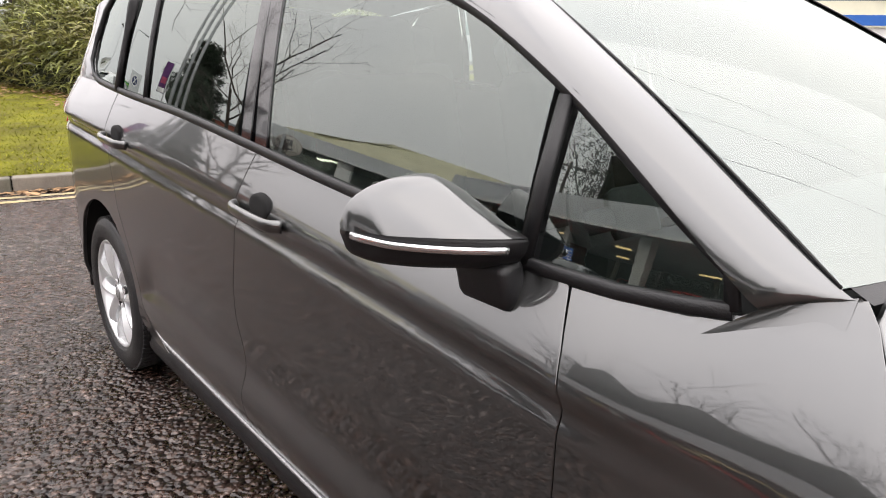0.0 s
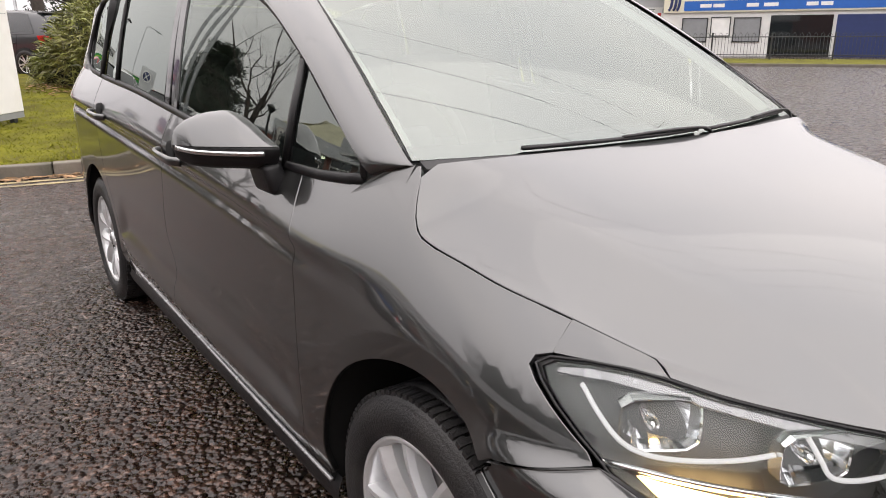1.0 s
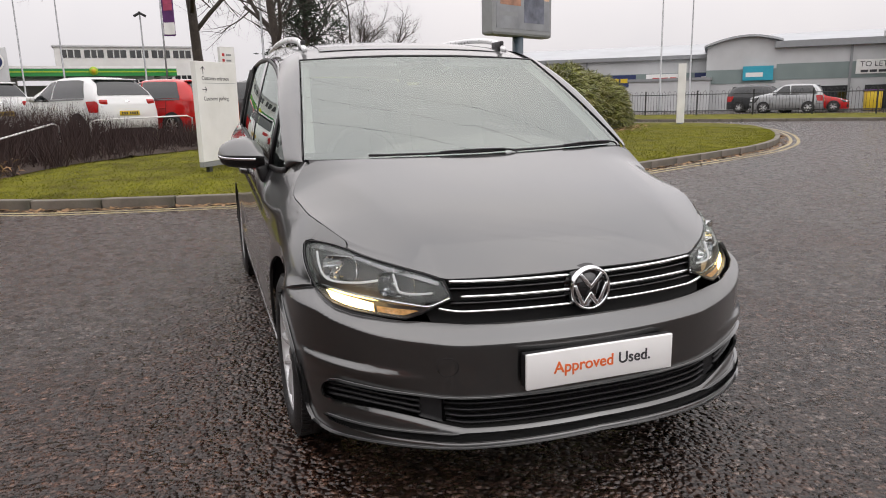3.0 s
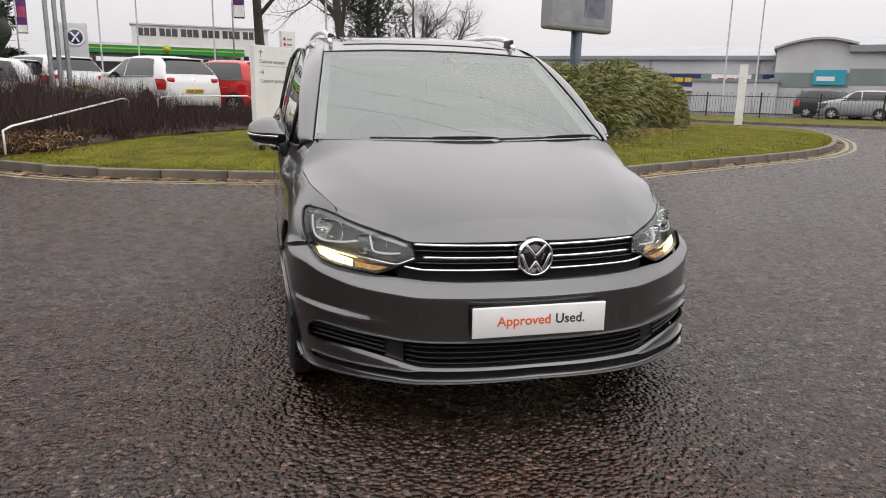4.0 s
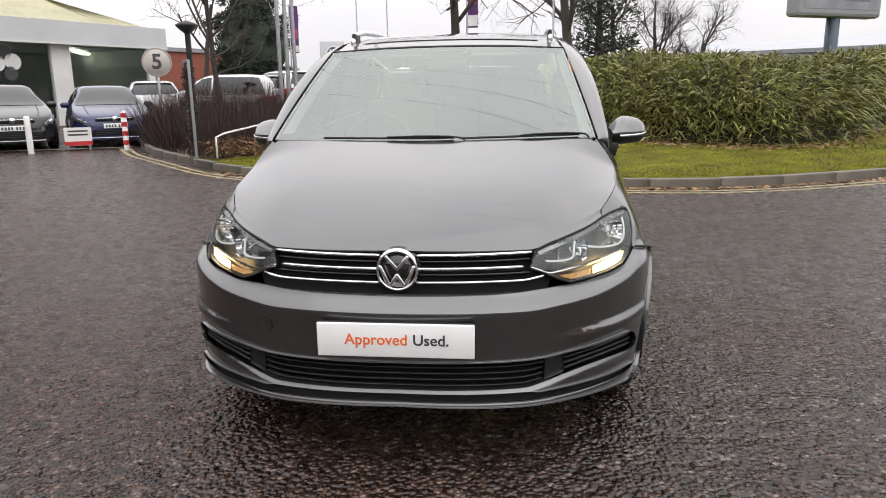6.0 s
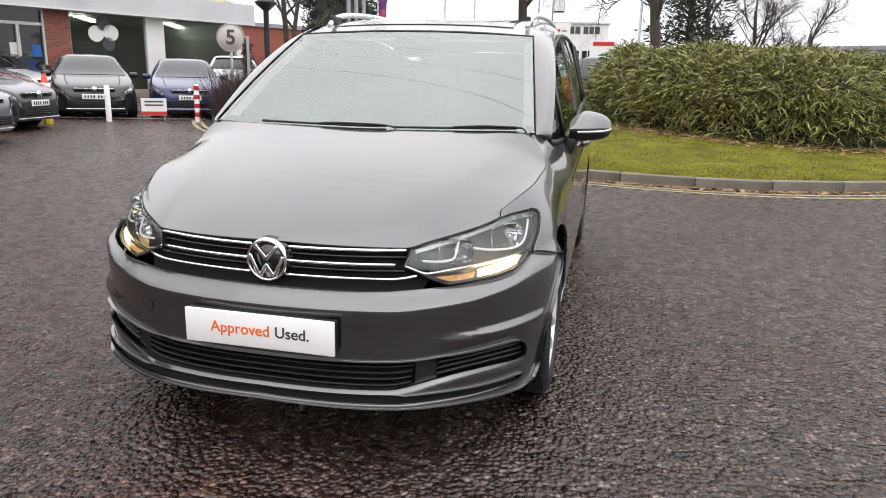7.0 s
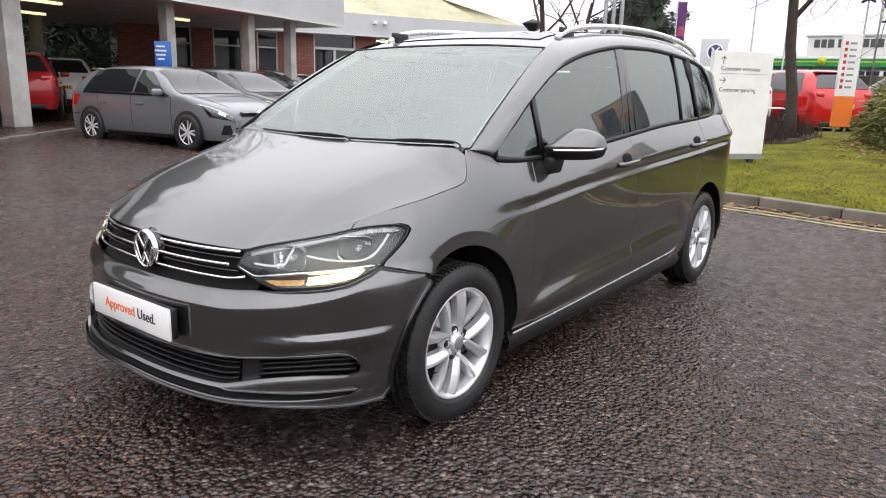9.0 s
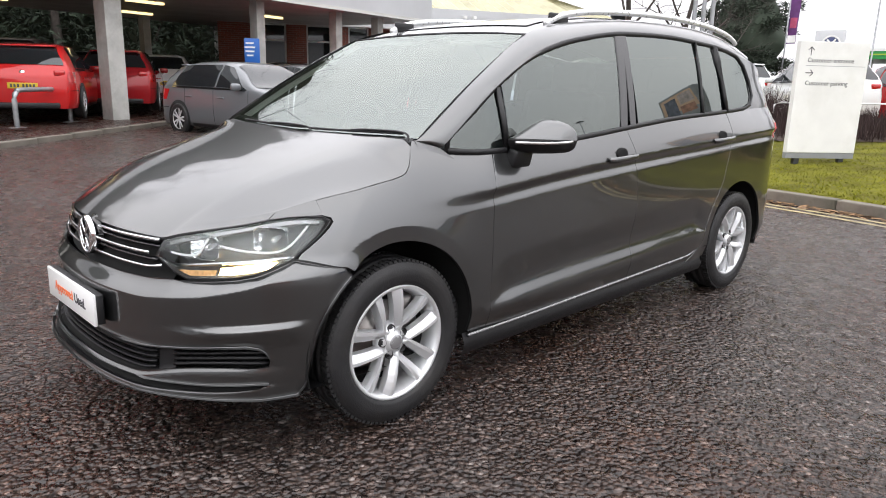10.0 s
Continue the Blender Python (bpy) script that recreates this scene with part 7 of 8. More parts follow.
def build_small_things():
    # price totem with orange foot
    f = Facade((-0.50, 16.30), (-0.16, 16.46))
    s = thing("price_totem", "tall slim white totem with red marks and an orange foot", "sign")
    f.box("panel", 0, f.len, 1.33, 2.62, -0.06, 0.06, M_WHITESIGN, s)
    f.box("orange_foot", 0, f.len, 0.68, 1.33, -0.062, 0.062, M_ORANGEP, s)
    for i in range(8):
        z = 2.40 - i * 0.13
        f.box("red_mark", 0.05, 0.11, z, z + 0.07, 0.058, 0.064, M_REDP, s)
        f.box("writing_bar", 0.15, 0.28, z + 0.01, z + 0.05, 0.058, 0.064, M_GREYP, s)
    for k in (0.05, 0.27):
        f.box("leg", k, k + 0.05, 0.35, 0.70, -0.02, 0.02, M_GREYPOST, s)
    # feather banners
    for x, y, z0, z1 in ((-2.3, 35.4, 4.1, 8.0), (-14.3, 43.5, 3.3, 6.2)):
        b = thing("feather_banner", "narrow purple and pink feather banner on a pole", "banner", "feather banners", gm(x, y))
        part("pole", tube_bm([(0, 0, 0), (0, 0, z1 + 0.1)], 0.04, 8), M_GREYPOST, b)
        wave = lambda u, v: 0.05 * math.sin(u * 4 + v * 5)
        strip_grid("cloth", lambda u, v: Vector((lerp(0.05, 0.58, u), wave(u, v), lerp(z0, z1, v))), 6, 20, M_PURPLE, b)
        strip_grid("pink_panel", lambda u, v: Vector((lerp(0.12, 0.52, u), wave(u, 0.3 + 0.2 * v) - 0.025, lerp(z0, z1, 0.30 + 0.20 * v))), 6, 8, M_PINK, b)
        strip_grid("pale_foot", lambda u, v: Vector((lerp(0.07, 0.56, u), wave(u, 0.14 * v) - 0.025, lerp(z0, z1, 0.02 + 0.14 * v))), 6, 6, M_WHITESIGN, b)
    # flagpoles
    for i, (x, y) in enumerate(((-5.42, 15.0), (-5.28, 15.15), (-5.14, 15.3))):
        p = thing("flagpole", "tall slim white metal flagpole", "flagpole", "flagpoles", gm(x, y))
        part("pole", lathe_bm([(0.055, 0), (0.05, 2), (0.035, 8.5), (0.0, 8.55)], 12), M_GREYPOST, p)
        part("collar", lathe_bm([(0.09, 0.0), (0.09, 0.12), (0.056, 0.16)], 12), M_GREYPOST, p)
    # climbing-plant frame
    fr = thing("trellis_frame", "upright steel trellis frame with dry climber and mesh", "trellis", "", pose(-5.20, 9.47, 0.24, 0, 0, -147))
    wide = 0.5
    for y in (0.0, wide):
        box("post", (0, y, 0.80), (0.045, 0.045, 1.60), M_GREYP, fr, 0.006)
    box("top_rail", (0, wide / 2, 1.58), (0.045, wide - 0.047, 0.04), M_GREYP, fr, 0.006)
    for i in range(6):
        box("wire", (0, lerp(0.06, wide - 0.06, i / 5), 0.79), (0.014, 0.014, 1.54), M_DARKPOST, fr)
    for i in range(19):
        box("wire", (0, wide / 2, 0.10 + i * 0.08), (0.012, wide - 0.08, 0.012), M_DARKPOST, fr)
    rnd = random.Random(2)
    pts = [(rnd.uniform(-0.06, 0.06), rnd.uniform(0.05, wide - 0.05), rnd.uniform(0.02, 1.5)) for _ in range(900)]
    leaf_cloud("climber", pts, [Vector((rnd.uniform(-1, 1), rnd.uniform(-1, 1), rnd.uniform(-1, 1))).normalized() for _ in pts], 0.10, 0.02, M_TWIG, fr, rnd)
    # black amenity lamp
    l = thing("amenity_lamp", "black lamp post with a flat round head", "street lamp", "", gm(-8.75, 17.2))
    part("post", lathe_bm([(0.10, 0), (0.085, 0.3), (0.075, 2.75), (0.09, 2.8)], 16), M_DARKPOST, l)
    part("head", lathe_bm([(0.10, 2.78), (0.30, 2.96), (0.31, 3.0), (0.12, 3.08), (0.0, 3.12)], 20), M_DARKPOST, l)
    # speed sign
    s = thing("speed_sign", "round white speed sign with black figure on a post", "sign", "", gm(-7.85, 13.62, 28, 0.10))
    part("post", tube_bm([(0, 0.03, 0), (0, 0.03, 2.05)], 0.034, 10), M_GREYPOST, s)
    part("disc", lathe_bm([(0.0, -0.01), (0.32, -0.01), (0.325, 0.0), (0.32, 0.012), (0.0, 0.012)], 40, "y", at=(0, 0, 1.84)), mat("sign_dull_white", (0.50, 0.47, 0.43), 0.5, var=0.08, scale=4, dirt=(0.36, 0.34, 0.30), dirt_scale=3, dirt_amount=0.5), s)
    part("border", lathe_bm([(0.285, -0.011), (0.30, -0.0135), (0.32, -0.011)], 40, "y", at=(0, 0, 1.84)), mat("sign_faded_red", (0.34, 0.29, 0.27), 0.5, var=0.1), s)
    text_on("figure", "5", 0.46, Matrix.Translation((0, -0.014, 1.84)) @ Matrix.Rotation(radians(90), 4, "X"), M_INK, s, weight=0.012)
    # low white rails round the bed
    for pts in (((-4.67, 9.28, 0.23), (-4.67, 9.28, 0.58), (-4.62, 9.51, 0.63), (-3.77, 13.64, 0.98), (-3.72, 13.87, 0.93), (-3.72, 13.87, 0.58)),
                ((-3.25, 14.66, 0.61), (-3.25, 14.66, 0.96), (-3.15, 14.71, 1.01), (-1.34, 15.61, 1.04), (-1.24, 15.66, 0.99), (-1.24, 15.66, 0.64))):
        r = thing("hoop_rail", "low white bent tube rail at the edge of the bed", "rail", "low rails")
        P = [Vector(p) for p in pts]
        part("tube", tube_bm(P, 0.017, 8), M_WHITESIGN, r)
    # white marker post far along the lawn
    f = Facade((16.70, 21.65), (16.94, 21.50))
    s = thing("marker_post", "tall plain white marker panel on the lawn", "sign")
    f.box("panel", 0, f.len, 0.16, 2.42, -0.10, 0.10, M_WHITESIGN, s)
    f.box("foot", 0.03, f.len - 0.03, 0.0, 0.16, -0.08, 0.08, M_GREYP, s)
    # scrolling billboard
    f = Facade((9.55, 23.7), (12.95, 25.4))
    b = thing("billboard", "large grey framed billboard with a road poster on one dark leg", "billboard")
    f.box("case", 0, f.len, 3.62, 6.6, -0.35, 0.25, M_GREYP, b, r=0.12)
    f.box("poster_top", 0.22, f.len - 0.25, 5.05, 6.4, 0.25, 0.262, M_ADSKY, b)
    f.box("poster_road", 0.22, f.len - 0.25, 3.88, 5.05, 0.25, 0.262, M_ADROAD, b)
    f.box("poster_shape", 0.45, 1.7, 4.75, 5.35, 0.262, 0.268, M_ADWARM, b, r=0.10)
    f.box("poster_shape", 1.9, 3.2, 4.15, 6.2, 0.262, 0.268, M_ADBLUE, b, r=0.14)
    f.box("poster_shape", 0.35, 1.6, 5.5, 6.3, 0.262, 0.268, M_ADPALE, b, r=0.08)
    f.box("poster_shape", 0.4, 1.5, 4.35, 4.5, 0.262, 0.266, M_GREYP, b)
    part("leg", tube_bm([f.at(f.len / 2, 0.0, -0.05), f.at(f.len / 2, 4.1, -0.05)], 0.22, 14), mat("billboard_leg", (0.05, 0.075, 0.10), 0.4, var=0.1), b)
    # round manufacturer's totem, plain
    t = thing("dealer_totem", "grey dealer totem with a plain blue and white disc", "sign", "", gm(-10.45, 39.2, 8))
    box("slab", (0, 0, 1.86), (1.35, 0.35, 3.72), M_CLAD, t, 0.03)
    part("disc", lathe_bm([(0.0, 0.0), (0.43, 0.0), (0.45, 0.03)], 36, "y", at=(0.1, -0.21, 3.02)), M_NAVY, t)
    part("ring", lathe_bm([(0.36, -0.005), (0.40, -0.02), (0.45, -0.005)], 36, "y", at=(0.1, -0.21, 3.02)), M_WHITESIGN, t)
    bm = bmesh.new()
    for x0, z0, x1, z1 in ((-0.20, 0.24, 0, 0), (0.20, 0.24, 0, 0), (-0.17, -0.25, 0, 0.02), (0.17, -0.25, 0, 0.02)):
        d = Vector((x1 - x0, 0, z1 - z0))
        add_box(bm, (0.1 + (x0 + x1) / 2, -0.225, 3.02 + (z0 + z1) / 2), (d.length, 0.02, 0.08), 0, Matrix.Rotation(-math.atan2(d.z, d.x), 3, "Y"))
    part("emblem", bm, M_WHITESIGN, t, smooth=False)
    # posts and street lamps
    for x, y, h, arm in ((-10.9, 48.0, 7.8, -1), (25.2, 34.5, 10.0, 0), (28.5, 36.0, 7.6, 0), (-8.2, 45.0, 7.0, 0), (-3.5, 40.0, 5.6, 0), (1.9, 31.0, 9.0, 0)):
        l = thing("street_lamp", "tall grey steel street lamp", "street lamp", "street lamps", gm(x, y))
        part("column", lathe_bm([(0.10, 0), (0.09, 1.2), (0.055, 1.25), (0.035, h)], 12), M_GREYPOST, l)
        if arm:
            part("arm", tube_bm([(0, 0, h), (arm * 0.4, 0, h + 0.25), (arm * 1.3, 0, h + 0.3)], 0.035, 8), M_GREYPOST, l)
            box("lantern", (arm * 1.6, 0, h + 0.28), (0.6, 0.22, 0.12), M_GREYPOST, l, 0.03)
        else:
            box("lantern", (0.12, 0, h), (0.42, 0.20, 0.12), M_DARKPOST, l, 0.03, rot=Matrix.Rotation(0.5, 3, "Y"))
            box("lantern", (-0.12, 0, h), (0.42, 0.20, 0.12), M_DARKPOST, l, 0.03, rot=Matrix.Rotation(-0.5, 3, "Y"))


def build_wires():
    """Three overhead wires between two timber poles."""
    a, b = Vector((-31.0, 20.0, 0)), Vector((34.0, -9.0, 0))
    for p in (a, b):
        t = thing("wire_pole", "timber pole with a crossbar for overhead wires", "pole", "wire poles", gm(p.x, p.y, -24))
        part("post", lathe_bm([(0.15, 0), (0.11, 10.6), (0.0, 10.62)], 10), M_BARK, t)
        box("crossbar", (0, 0, 10.2), (0.12, 2.6, 0.14), M_BARK, t)
    d = (b - a).normalized()
    side = Vector((-d.y, d.x, 0))
    w = thing("overhead_wires", "three thin dark overhead wires", "cable")
    for o in (-1.2, 0.0, 1.2):
        pts = [a.lerp(b, i / 30) + side * o + Vector((0, 0, 10.32 - 1.1 * 4 * (i / 30) * (1 - i / 30))) for i in range(31)]
        part("wire", tube_bm(pts, 0.0075, 4), M_DARKPOST, w)


def build_trees():
    bare_tree("bare young street tree with thin hanging branches", -0.84, 14.2, mound_z(-0.84, 14.2), 7.6, 0.12, 4, 0.75, 5, 3, first=0.42)
    bare_tree("bare leaning sapling by the flagpoles", -7.0, 15.2, mound_z(-7.0, 15.2), 6.8, 0.085, 9, 0.6, 5, 2, lean=(-0.12, 0.05), first=0.45)
    bare_tree("broad bare tree behind the hedge", 2.7, 31.0, 0.4, 11.0, 0.26, 12, 0.65, 5, 3, first=0.3)
    bare_tree("bare dense twiggy tree beyond the hedge", 6.0, 40.0, 0.2, 9.5, 0.17, 31, 0.55, 5, 4, first=0.12)
    bare_tree("bare dense twiggy tree beyond the hedge", 9.5, 47.0, 0.2, 9.0, 0.17, 32, 0.55, 5, 4, first=0.12)
    bare_tree("small round bare tree in the distance", 15.5, 60.0, 0.2, 8.0, 0.25, 33, 0.6, 5, 4, first=0.15)
    bare_tree("bare tree beside the showroom", -15.5, 33.0, 0.3, 9.0, 0.16, 35, 0.6, 5, 3, first=0.3)
    for i, (x, y, h) in enumerate(((-27.5, 8.0, 15.0), (-29.0, 12.0, 13.0), (-30.0, 4.5, 16.0), (-33.0, 9.5, 15.0), (-28.0, 1.0, 16.0), (-27.0, 15.0, 11.5), (-31.0, -3.0, 17.0), (-26.5, -7.0, 16.0))):
        bare_tree("bare woodland tree behind the canopy", x, y, 0.2, h, 0.20, 50 + i, 0.5, 4, 4, first=0.15)
    w = thing("woodland", "dark winter woodland with evergreen undergrowth behind the canopy", "trees", "")
    rnd = random.Random(91)
    line = spline([(-24.0, -12.0, 0), (-27.5, -4.0, 0), (-28.5, 4.0, 0), (-27.5, 10.0, 0), (-25.5, 16.0, 0)], 20)
    # dark sheet added behind the undergrowth to paint its shade and darken reflections
    dark_sheet = lambda u, v: line[min(int(u * (len(line) - 1)), len(line) - 1)] + Vector((-2.2 - 1.0 * v + 0.5 * math.sin(u * 23), -1.0 * v, v * 13.5 + 0.8 * math.sin(u * 31) * v))
    strip_grid("shade_sheet", dark_sheet, 40, 6, M_LEAFSHADE, w)
    pts, dirs = [], []
    for _ in range(26000):
        p = rnd.choice(line)
        z = rnd.random() ** 1.15 * 12.0
        pts.append(p + Vector((rnd.uniform(-2.0, 1.2), rnd.uniform(-1.5, 1.5), z)))
        dirs.append(Vector((rnd.uniform(-1, 1), rnd.uniform(-1, 1), rnd.uniform(-0.4, 0.8))).normalized())
    tagged(leaf_cloud("undergrowth", pts, dirs, 0.42, 0.10, M_NEEDLE, w, rnd), kind="stuff")
    # dark pines
    for i, (x, y, h, w, n) in enumerate(((-18.0, 46.5, 10.0, 3.1, 30000), (-31.0, 7.0, 7.5, 3.0, 4000), (-32.0, 13.5, 8.0, 3.2, 4000), (4.2, 33.5, 7.4, 1.7, 5000))):
        rnd = random.Random(70 + i)
        t = thing("pine_tree", "dark green full pine tree", "tree", "pines", gm(x, y))
        part("trunk", lathe_bm([(0.26, 0), (0.2, h * 0.3), (0.08, h * 0.9)], 10), M_BARK, t)
        pts, dirs = [], []
        clumps = []
        for _ in range(110):
            z = rnd.uniform(0.12, 1.0) * h
            k = z / h
            rad = w * (math.sin(min(k * 1.25, 1.0) * math.pi * 0.72 + 0.35)) * (1 - 0.45 * k ** 3) * rnd.uniform(0.45, 1.0)
            a = rnd.uniform(0, 6.283)
            clumps.append((Vector((rad * math.cos(a), rad * math.sin(a), z)), rnd.uniform(0.5, 0.95)))
        bm = bmesh.new()
        for c, r in clumps:
            tube_bm([(0, 0, c.z * 0.88), tuple(c)], [0.05, 0.015], 4, bm, cap=False)
        part("branching", bm, M_BARK, t)
        for _ in range(n):
            c, r = rnd.choice(clumps)
            v = Vector((rnd.gauss(0, 1), rnd.gauss(0, 1), rnd.gauss(0, 0.7)))
            v = v.normalized() * r * rnd.uniform(0.3, 1.0)
            v.z *= 0.6
            pts.append(c + v)
            dirs.append((v.normalized() + Vector((rnd.uniform(-0.6, 0.6), rnd.uniform(-0.6, 0.6), rnd.uniform(0, 0.8)))).normalized())
        leaf_cloud("crown", pts, dirs, 0.30, 0.085, M_NEEDLE, t, rnd, droop=0.1)
        if n > 10000:
            body = lambda u, v: (lambda k, a: Vector((math.cos(a), math.sin(a), 0)) * (0.80 * w * math.sin(min(k * 1.25, 1.0) * math.pi * 0.72 + 0.35) * (1 - 0.45 * k ** 3) * (1 - k ** 6) * (0.85 + 0.2 * noise.noise(Vector((math.cos(a) * 2, math.sin(a) * 2, k * 7))))) + Vector((0, 0, k * h)))(lerp(0.12, 1.0, v), u * 2 * math.pi)
            strip_grid("inner_foliage", body, 28, 24, M_NEEDLE, t)


def build_dealer():
    """The showroom, its brick offices and the drive-through canopy."""
    a, b = (-23.4, 9.0), (-15.0, 27.0)
    f = Facade(a, b, 0.25)
    L = f.len
    d = thing("dealership", "low brick and glass car showroom with a deep pale fascia", "building")
    # s along the wall of each bay
    f.box("plinth_wall", 3.0, L, -0.3, 0.25, -0.3, 0.0, M_MORTAR, d)
    f.box("fascia", 2.8, L + 0.4, 3.02, 3.80, -0.8, 0.45, M_CLAD, d)
    f.box("fascia_edge", 2.8, L + 0.42, 2.96, 3.02, -0.8, 0.47, M_FRAMEW, d)
    f.box("showroom_back", 3.0, L, 0.0, 3.02, -6.0, -5.9, M_INNER, d)
    f.box("showroom_floor", 3.0, L, 0.0, 0.06, -6.0, 0.0, M_INNER, d)
    f.box("showroom_ceiling", 3.0, L, 2.97, 3.01, -6.0, -0.1, M_HEADLINER, d)
    # corrugated roof behind
    V, F = [], []
    n = 74
    for i in range(n + 1):
        s = lerp(2.8, L + 0.3, i / n)
        o = 0.10 if i % 2 else 0.0
        for k, (z, dep) in enumerate(((3.78 + o, -0.4), (6.3 + o, -7.5))):
            p = f.at(min(s, L + 0.5 - k * 5.0 * (1 if s > L - 5 else 0) * (s - L + 5) / 5.5 if s > L - 5 else s), z, dep)
            V.append(tuple(p))
    for i in range(n):
        F.append((2 * i, 2 * i + 1, 2 * i + 3, 2 * i + 2))
    mesh_raw("roof", V, F, M_ROOFCORR, d, "lichened corrugated roof")
    g = L - 8.4
    seq = [("brick", 3.0, 4.5), ("window", 4.5, 5.45), ("brick", 5.45, 6.2), ("window", 6.2, 7.25), ("brick", 7.25, 7.8), ("window", 7.8, 8.6), ("brick", 8.6, 10.0), ("door", 10.0, 11.75), ("brick", 11.75, 12.6), ("glass", 12.6, 15.45), ("pillar", 15.45, 16.2), ("glass", 16.2, L - 0.3), ("pillar", L - 0.3, L)]
    for kind, s0, s1 in seq:
        if kind == "brick":
            w = f.box("brick_panel", s0, s1, 0.25, 2.98, -0.28, -0.02, M_BRICKWORK, d)
        elif kind == "window":
            f.box("sill_wall", s0, s1, 0.25, 1.0, -0.28, -0.02, M_BRICKWORK, d)
            w = f.box("window", s0 + 0.06, s1 - 0.06, 1.06, 2.92, -0.16, -0.13, M_DARKGLASS, d)
            for q0, q1, z0, z1 in ((s0, s0 + 0.06, 1.0, 2.98), (s1 - 0.06, s1, 1.0, 2.98), (s0, s1, 2.92, 2.98), (s0, s1, 1.0, 1.06), (s0, s1, 2.35, 2.41)):
                f.box("frame", q0, q1, z0, z1, -0.18, -0.06, M_FRAMEW, w)
        elif kind == "door":
            w = f.box("entrance", s0 + 0.05, s1 - 0.05, 0.06, 2.92, -0.20, -0.17, M_DARKGLASS, d)
            mid = (s0 + s1) / 2
            for q0, q1, z0, z1 in ((s0, s0 + 0.07, 0, 2.98), (s1 - 0.07, s1, 0, 2.98), (mid - 0.05, mid + 0.05, 0, 2.45), (s0, s1, 2.40, 2.50), (s0, s1, 2.92, 2.98)):
                f.box("frame", q0, q1, z0, z1, -0.22, -0.06, M_FRAMEW, w)
            f.box("notice", s0 + 0.6, s0 + 0.85, 1.4, 1.8, -0.165, -0.155, M_WHITESIGN, w)
            f.box("notice", s0 + 1.3, s0 + 1.6, 1.35, 1.75, -0.165, -0.155, M_BLUE, w)
        elif kind == "glass":
            w = f.box("showroom_glass", s0, s1, 0.06, 2.96, -0.12, -0.10, M_SHOWGLASS, d)
            k = max(1, int((s1 - s0) / 1.8))
            for i in range(k + 1):
                q = lerp(s0, s1, i / k)
                f.box("mullion", q - 0.03, q + 0.03, 0.06, 2.96, -0.16, -0.06, M_GREYPOST, w)
            for i in range(5):
                f.box("ceiling_lamp", s0 + 0.5 + i * (s1 - s0) / 5.5, s0 + 1.1 + i * (s1 - s0) / 5.5, 2.88, 2.92, -1.2 - i * 0.7, -1.1 - i * 0.7, M_SHOWLAMP, d)
        else:
            f.box("pillar", s0, s1, 0.0, 2.98, -0.2, 0.05, M_RENDER, d)
    # window stickers: plain round shapes
    for ds, z, r, m in ((0.28, 2.62, 0.26, M_INK), (0.0, 2.25, 0.29, M_WHITESIGN), (0.56, 2.30, 0.29, M_WHITESIGN), (0.45, 1.90, 0.24, M_INK)):
        c = f.at(13.55 + ds, z, -0.075)
        bm = lathe_bm([(0.0, 0.0), (r, 0.0)], 26, "y")
        part("window_sticker", bm, m, d, loc=Matrix.Translation(c) @ f.m.to_4x4())
    for s in (12.3, 12.7):
        f.box("camera_box", s, s + 0.12, 3.45, 3.57, 0.45, 0.65, M_WHITESIGN, d)
    # end wall
    e = Facade(b, (b[0] - 6.3, b[1] + 2.9), 0.25)
    e.box("end_wall", 0, e.len, -0.3, 3.3, -0.3, 0.0, M_RENDER, d)
    # canopy
    c = thing("canopy", "flat pale drive-through canopy on square columns", "canopy")
    cf = Facade((-13.3, 2.6), (-16.4, 16.2), 0.2)
    cf.box("deck", -8.0, cf.len, 3.02, 3.10, -9.0, 0.7, M_SOFFIT, c)
    cf.box("roof", -8.0, cf.len, 3.10, 3.95, -9.0, 0.70, M_CLAD, c)
    cf.box("edge_trim", -8.0, cf.len + 0.02, 3.0, 3.04, 0.66, 0.72, M_FRAMEW, c)
    for s, o in ((2.5, 0.0), (6.75, 0.0), (9.85, 0.0), (11.85, 0.0), (3.0, -7.5), (8.5, -7.5), (-3.5, 0.0)):
        hw = 0.20 if s < 3 and o == 0 else 0.14
        cf.box("column", s - hw, s + hw, -0.25, 3.03, o - hw, o + hw, M_COLUMN, c, r=0.01)
    for row, places in ((-3.0, (-3.5, 1.0, 5.5, 10.0)), (-6.4, (-1.5, 3.0, 7.5))):
        for s in places:
            o = row
            cf.box("strip_lamp", s - 0.55, s + 0.55, 2.955, 3.015, o - 0.07, o + 0.07, M_STRIP, c, "lit yellowish strip light")
    # blue notice
    bs = thing("blue_notice", "upright blue and white notice board on the forecourt", "sign", "", pose(-14.0, 8.55, 0.12, 0, 0, 55))
    box("panel", (0, 0, 1.70), (0.38, 0.05, 0.80), M_BLUE, bs, 0.004)
    box("foot_panel", (0, 0, 1.18), (0.38, 0.05, 0.20), M_WHITESIGN, bs, 0.004)
    box("post", (0, 0, 0.5), (0.06, 0.04, 1.02), M_GREYPOST, bs)
    for i, w in enumerate((0.2, 0.26, 0.22, 0.16)):
        box("writing_bar", (-0.05, -0.027, 1.98 - i * 0.10), (w, 0.004, 0.04), M_WHITESIGN, bs)
    # forecourt pavement with kerb
    path = [Vector(p) for p in spline([(-7.4, -1.2), (-8.6, 0.4), (-9.6, 1.7), (-11.6, 4.1), (-12.7, 5.4), (-13.3, 6.4), (-14.2, 9.0), (-15.0, 12.0)], 6)]
    kerb_line("kerb_forecourt", path[::-1], "dark wet kerb stones edging the forecourt", h=0.08)
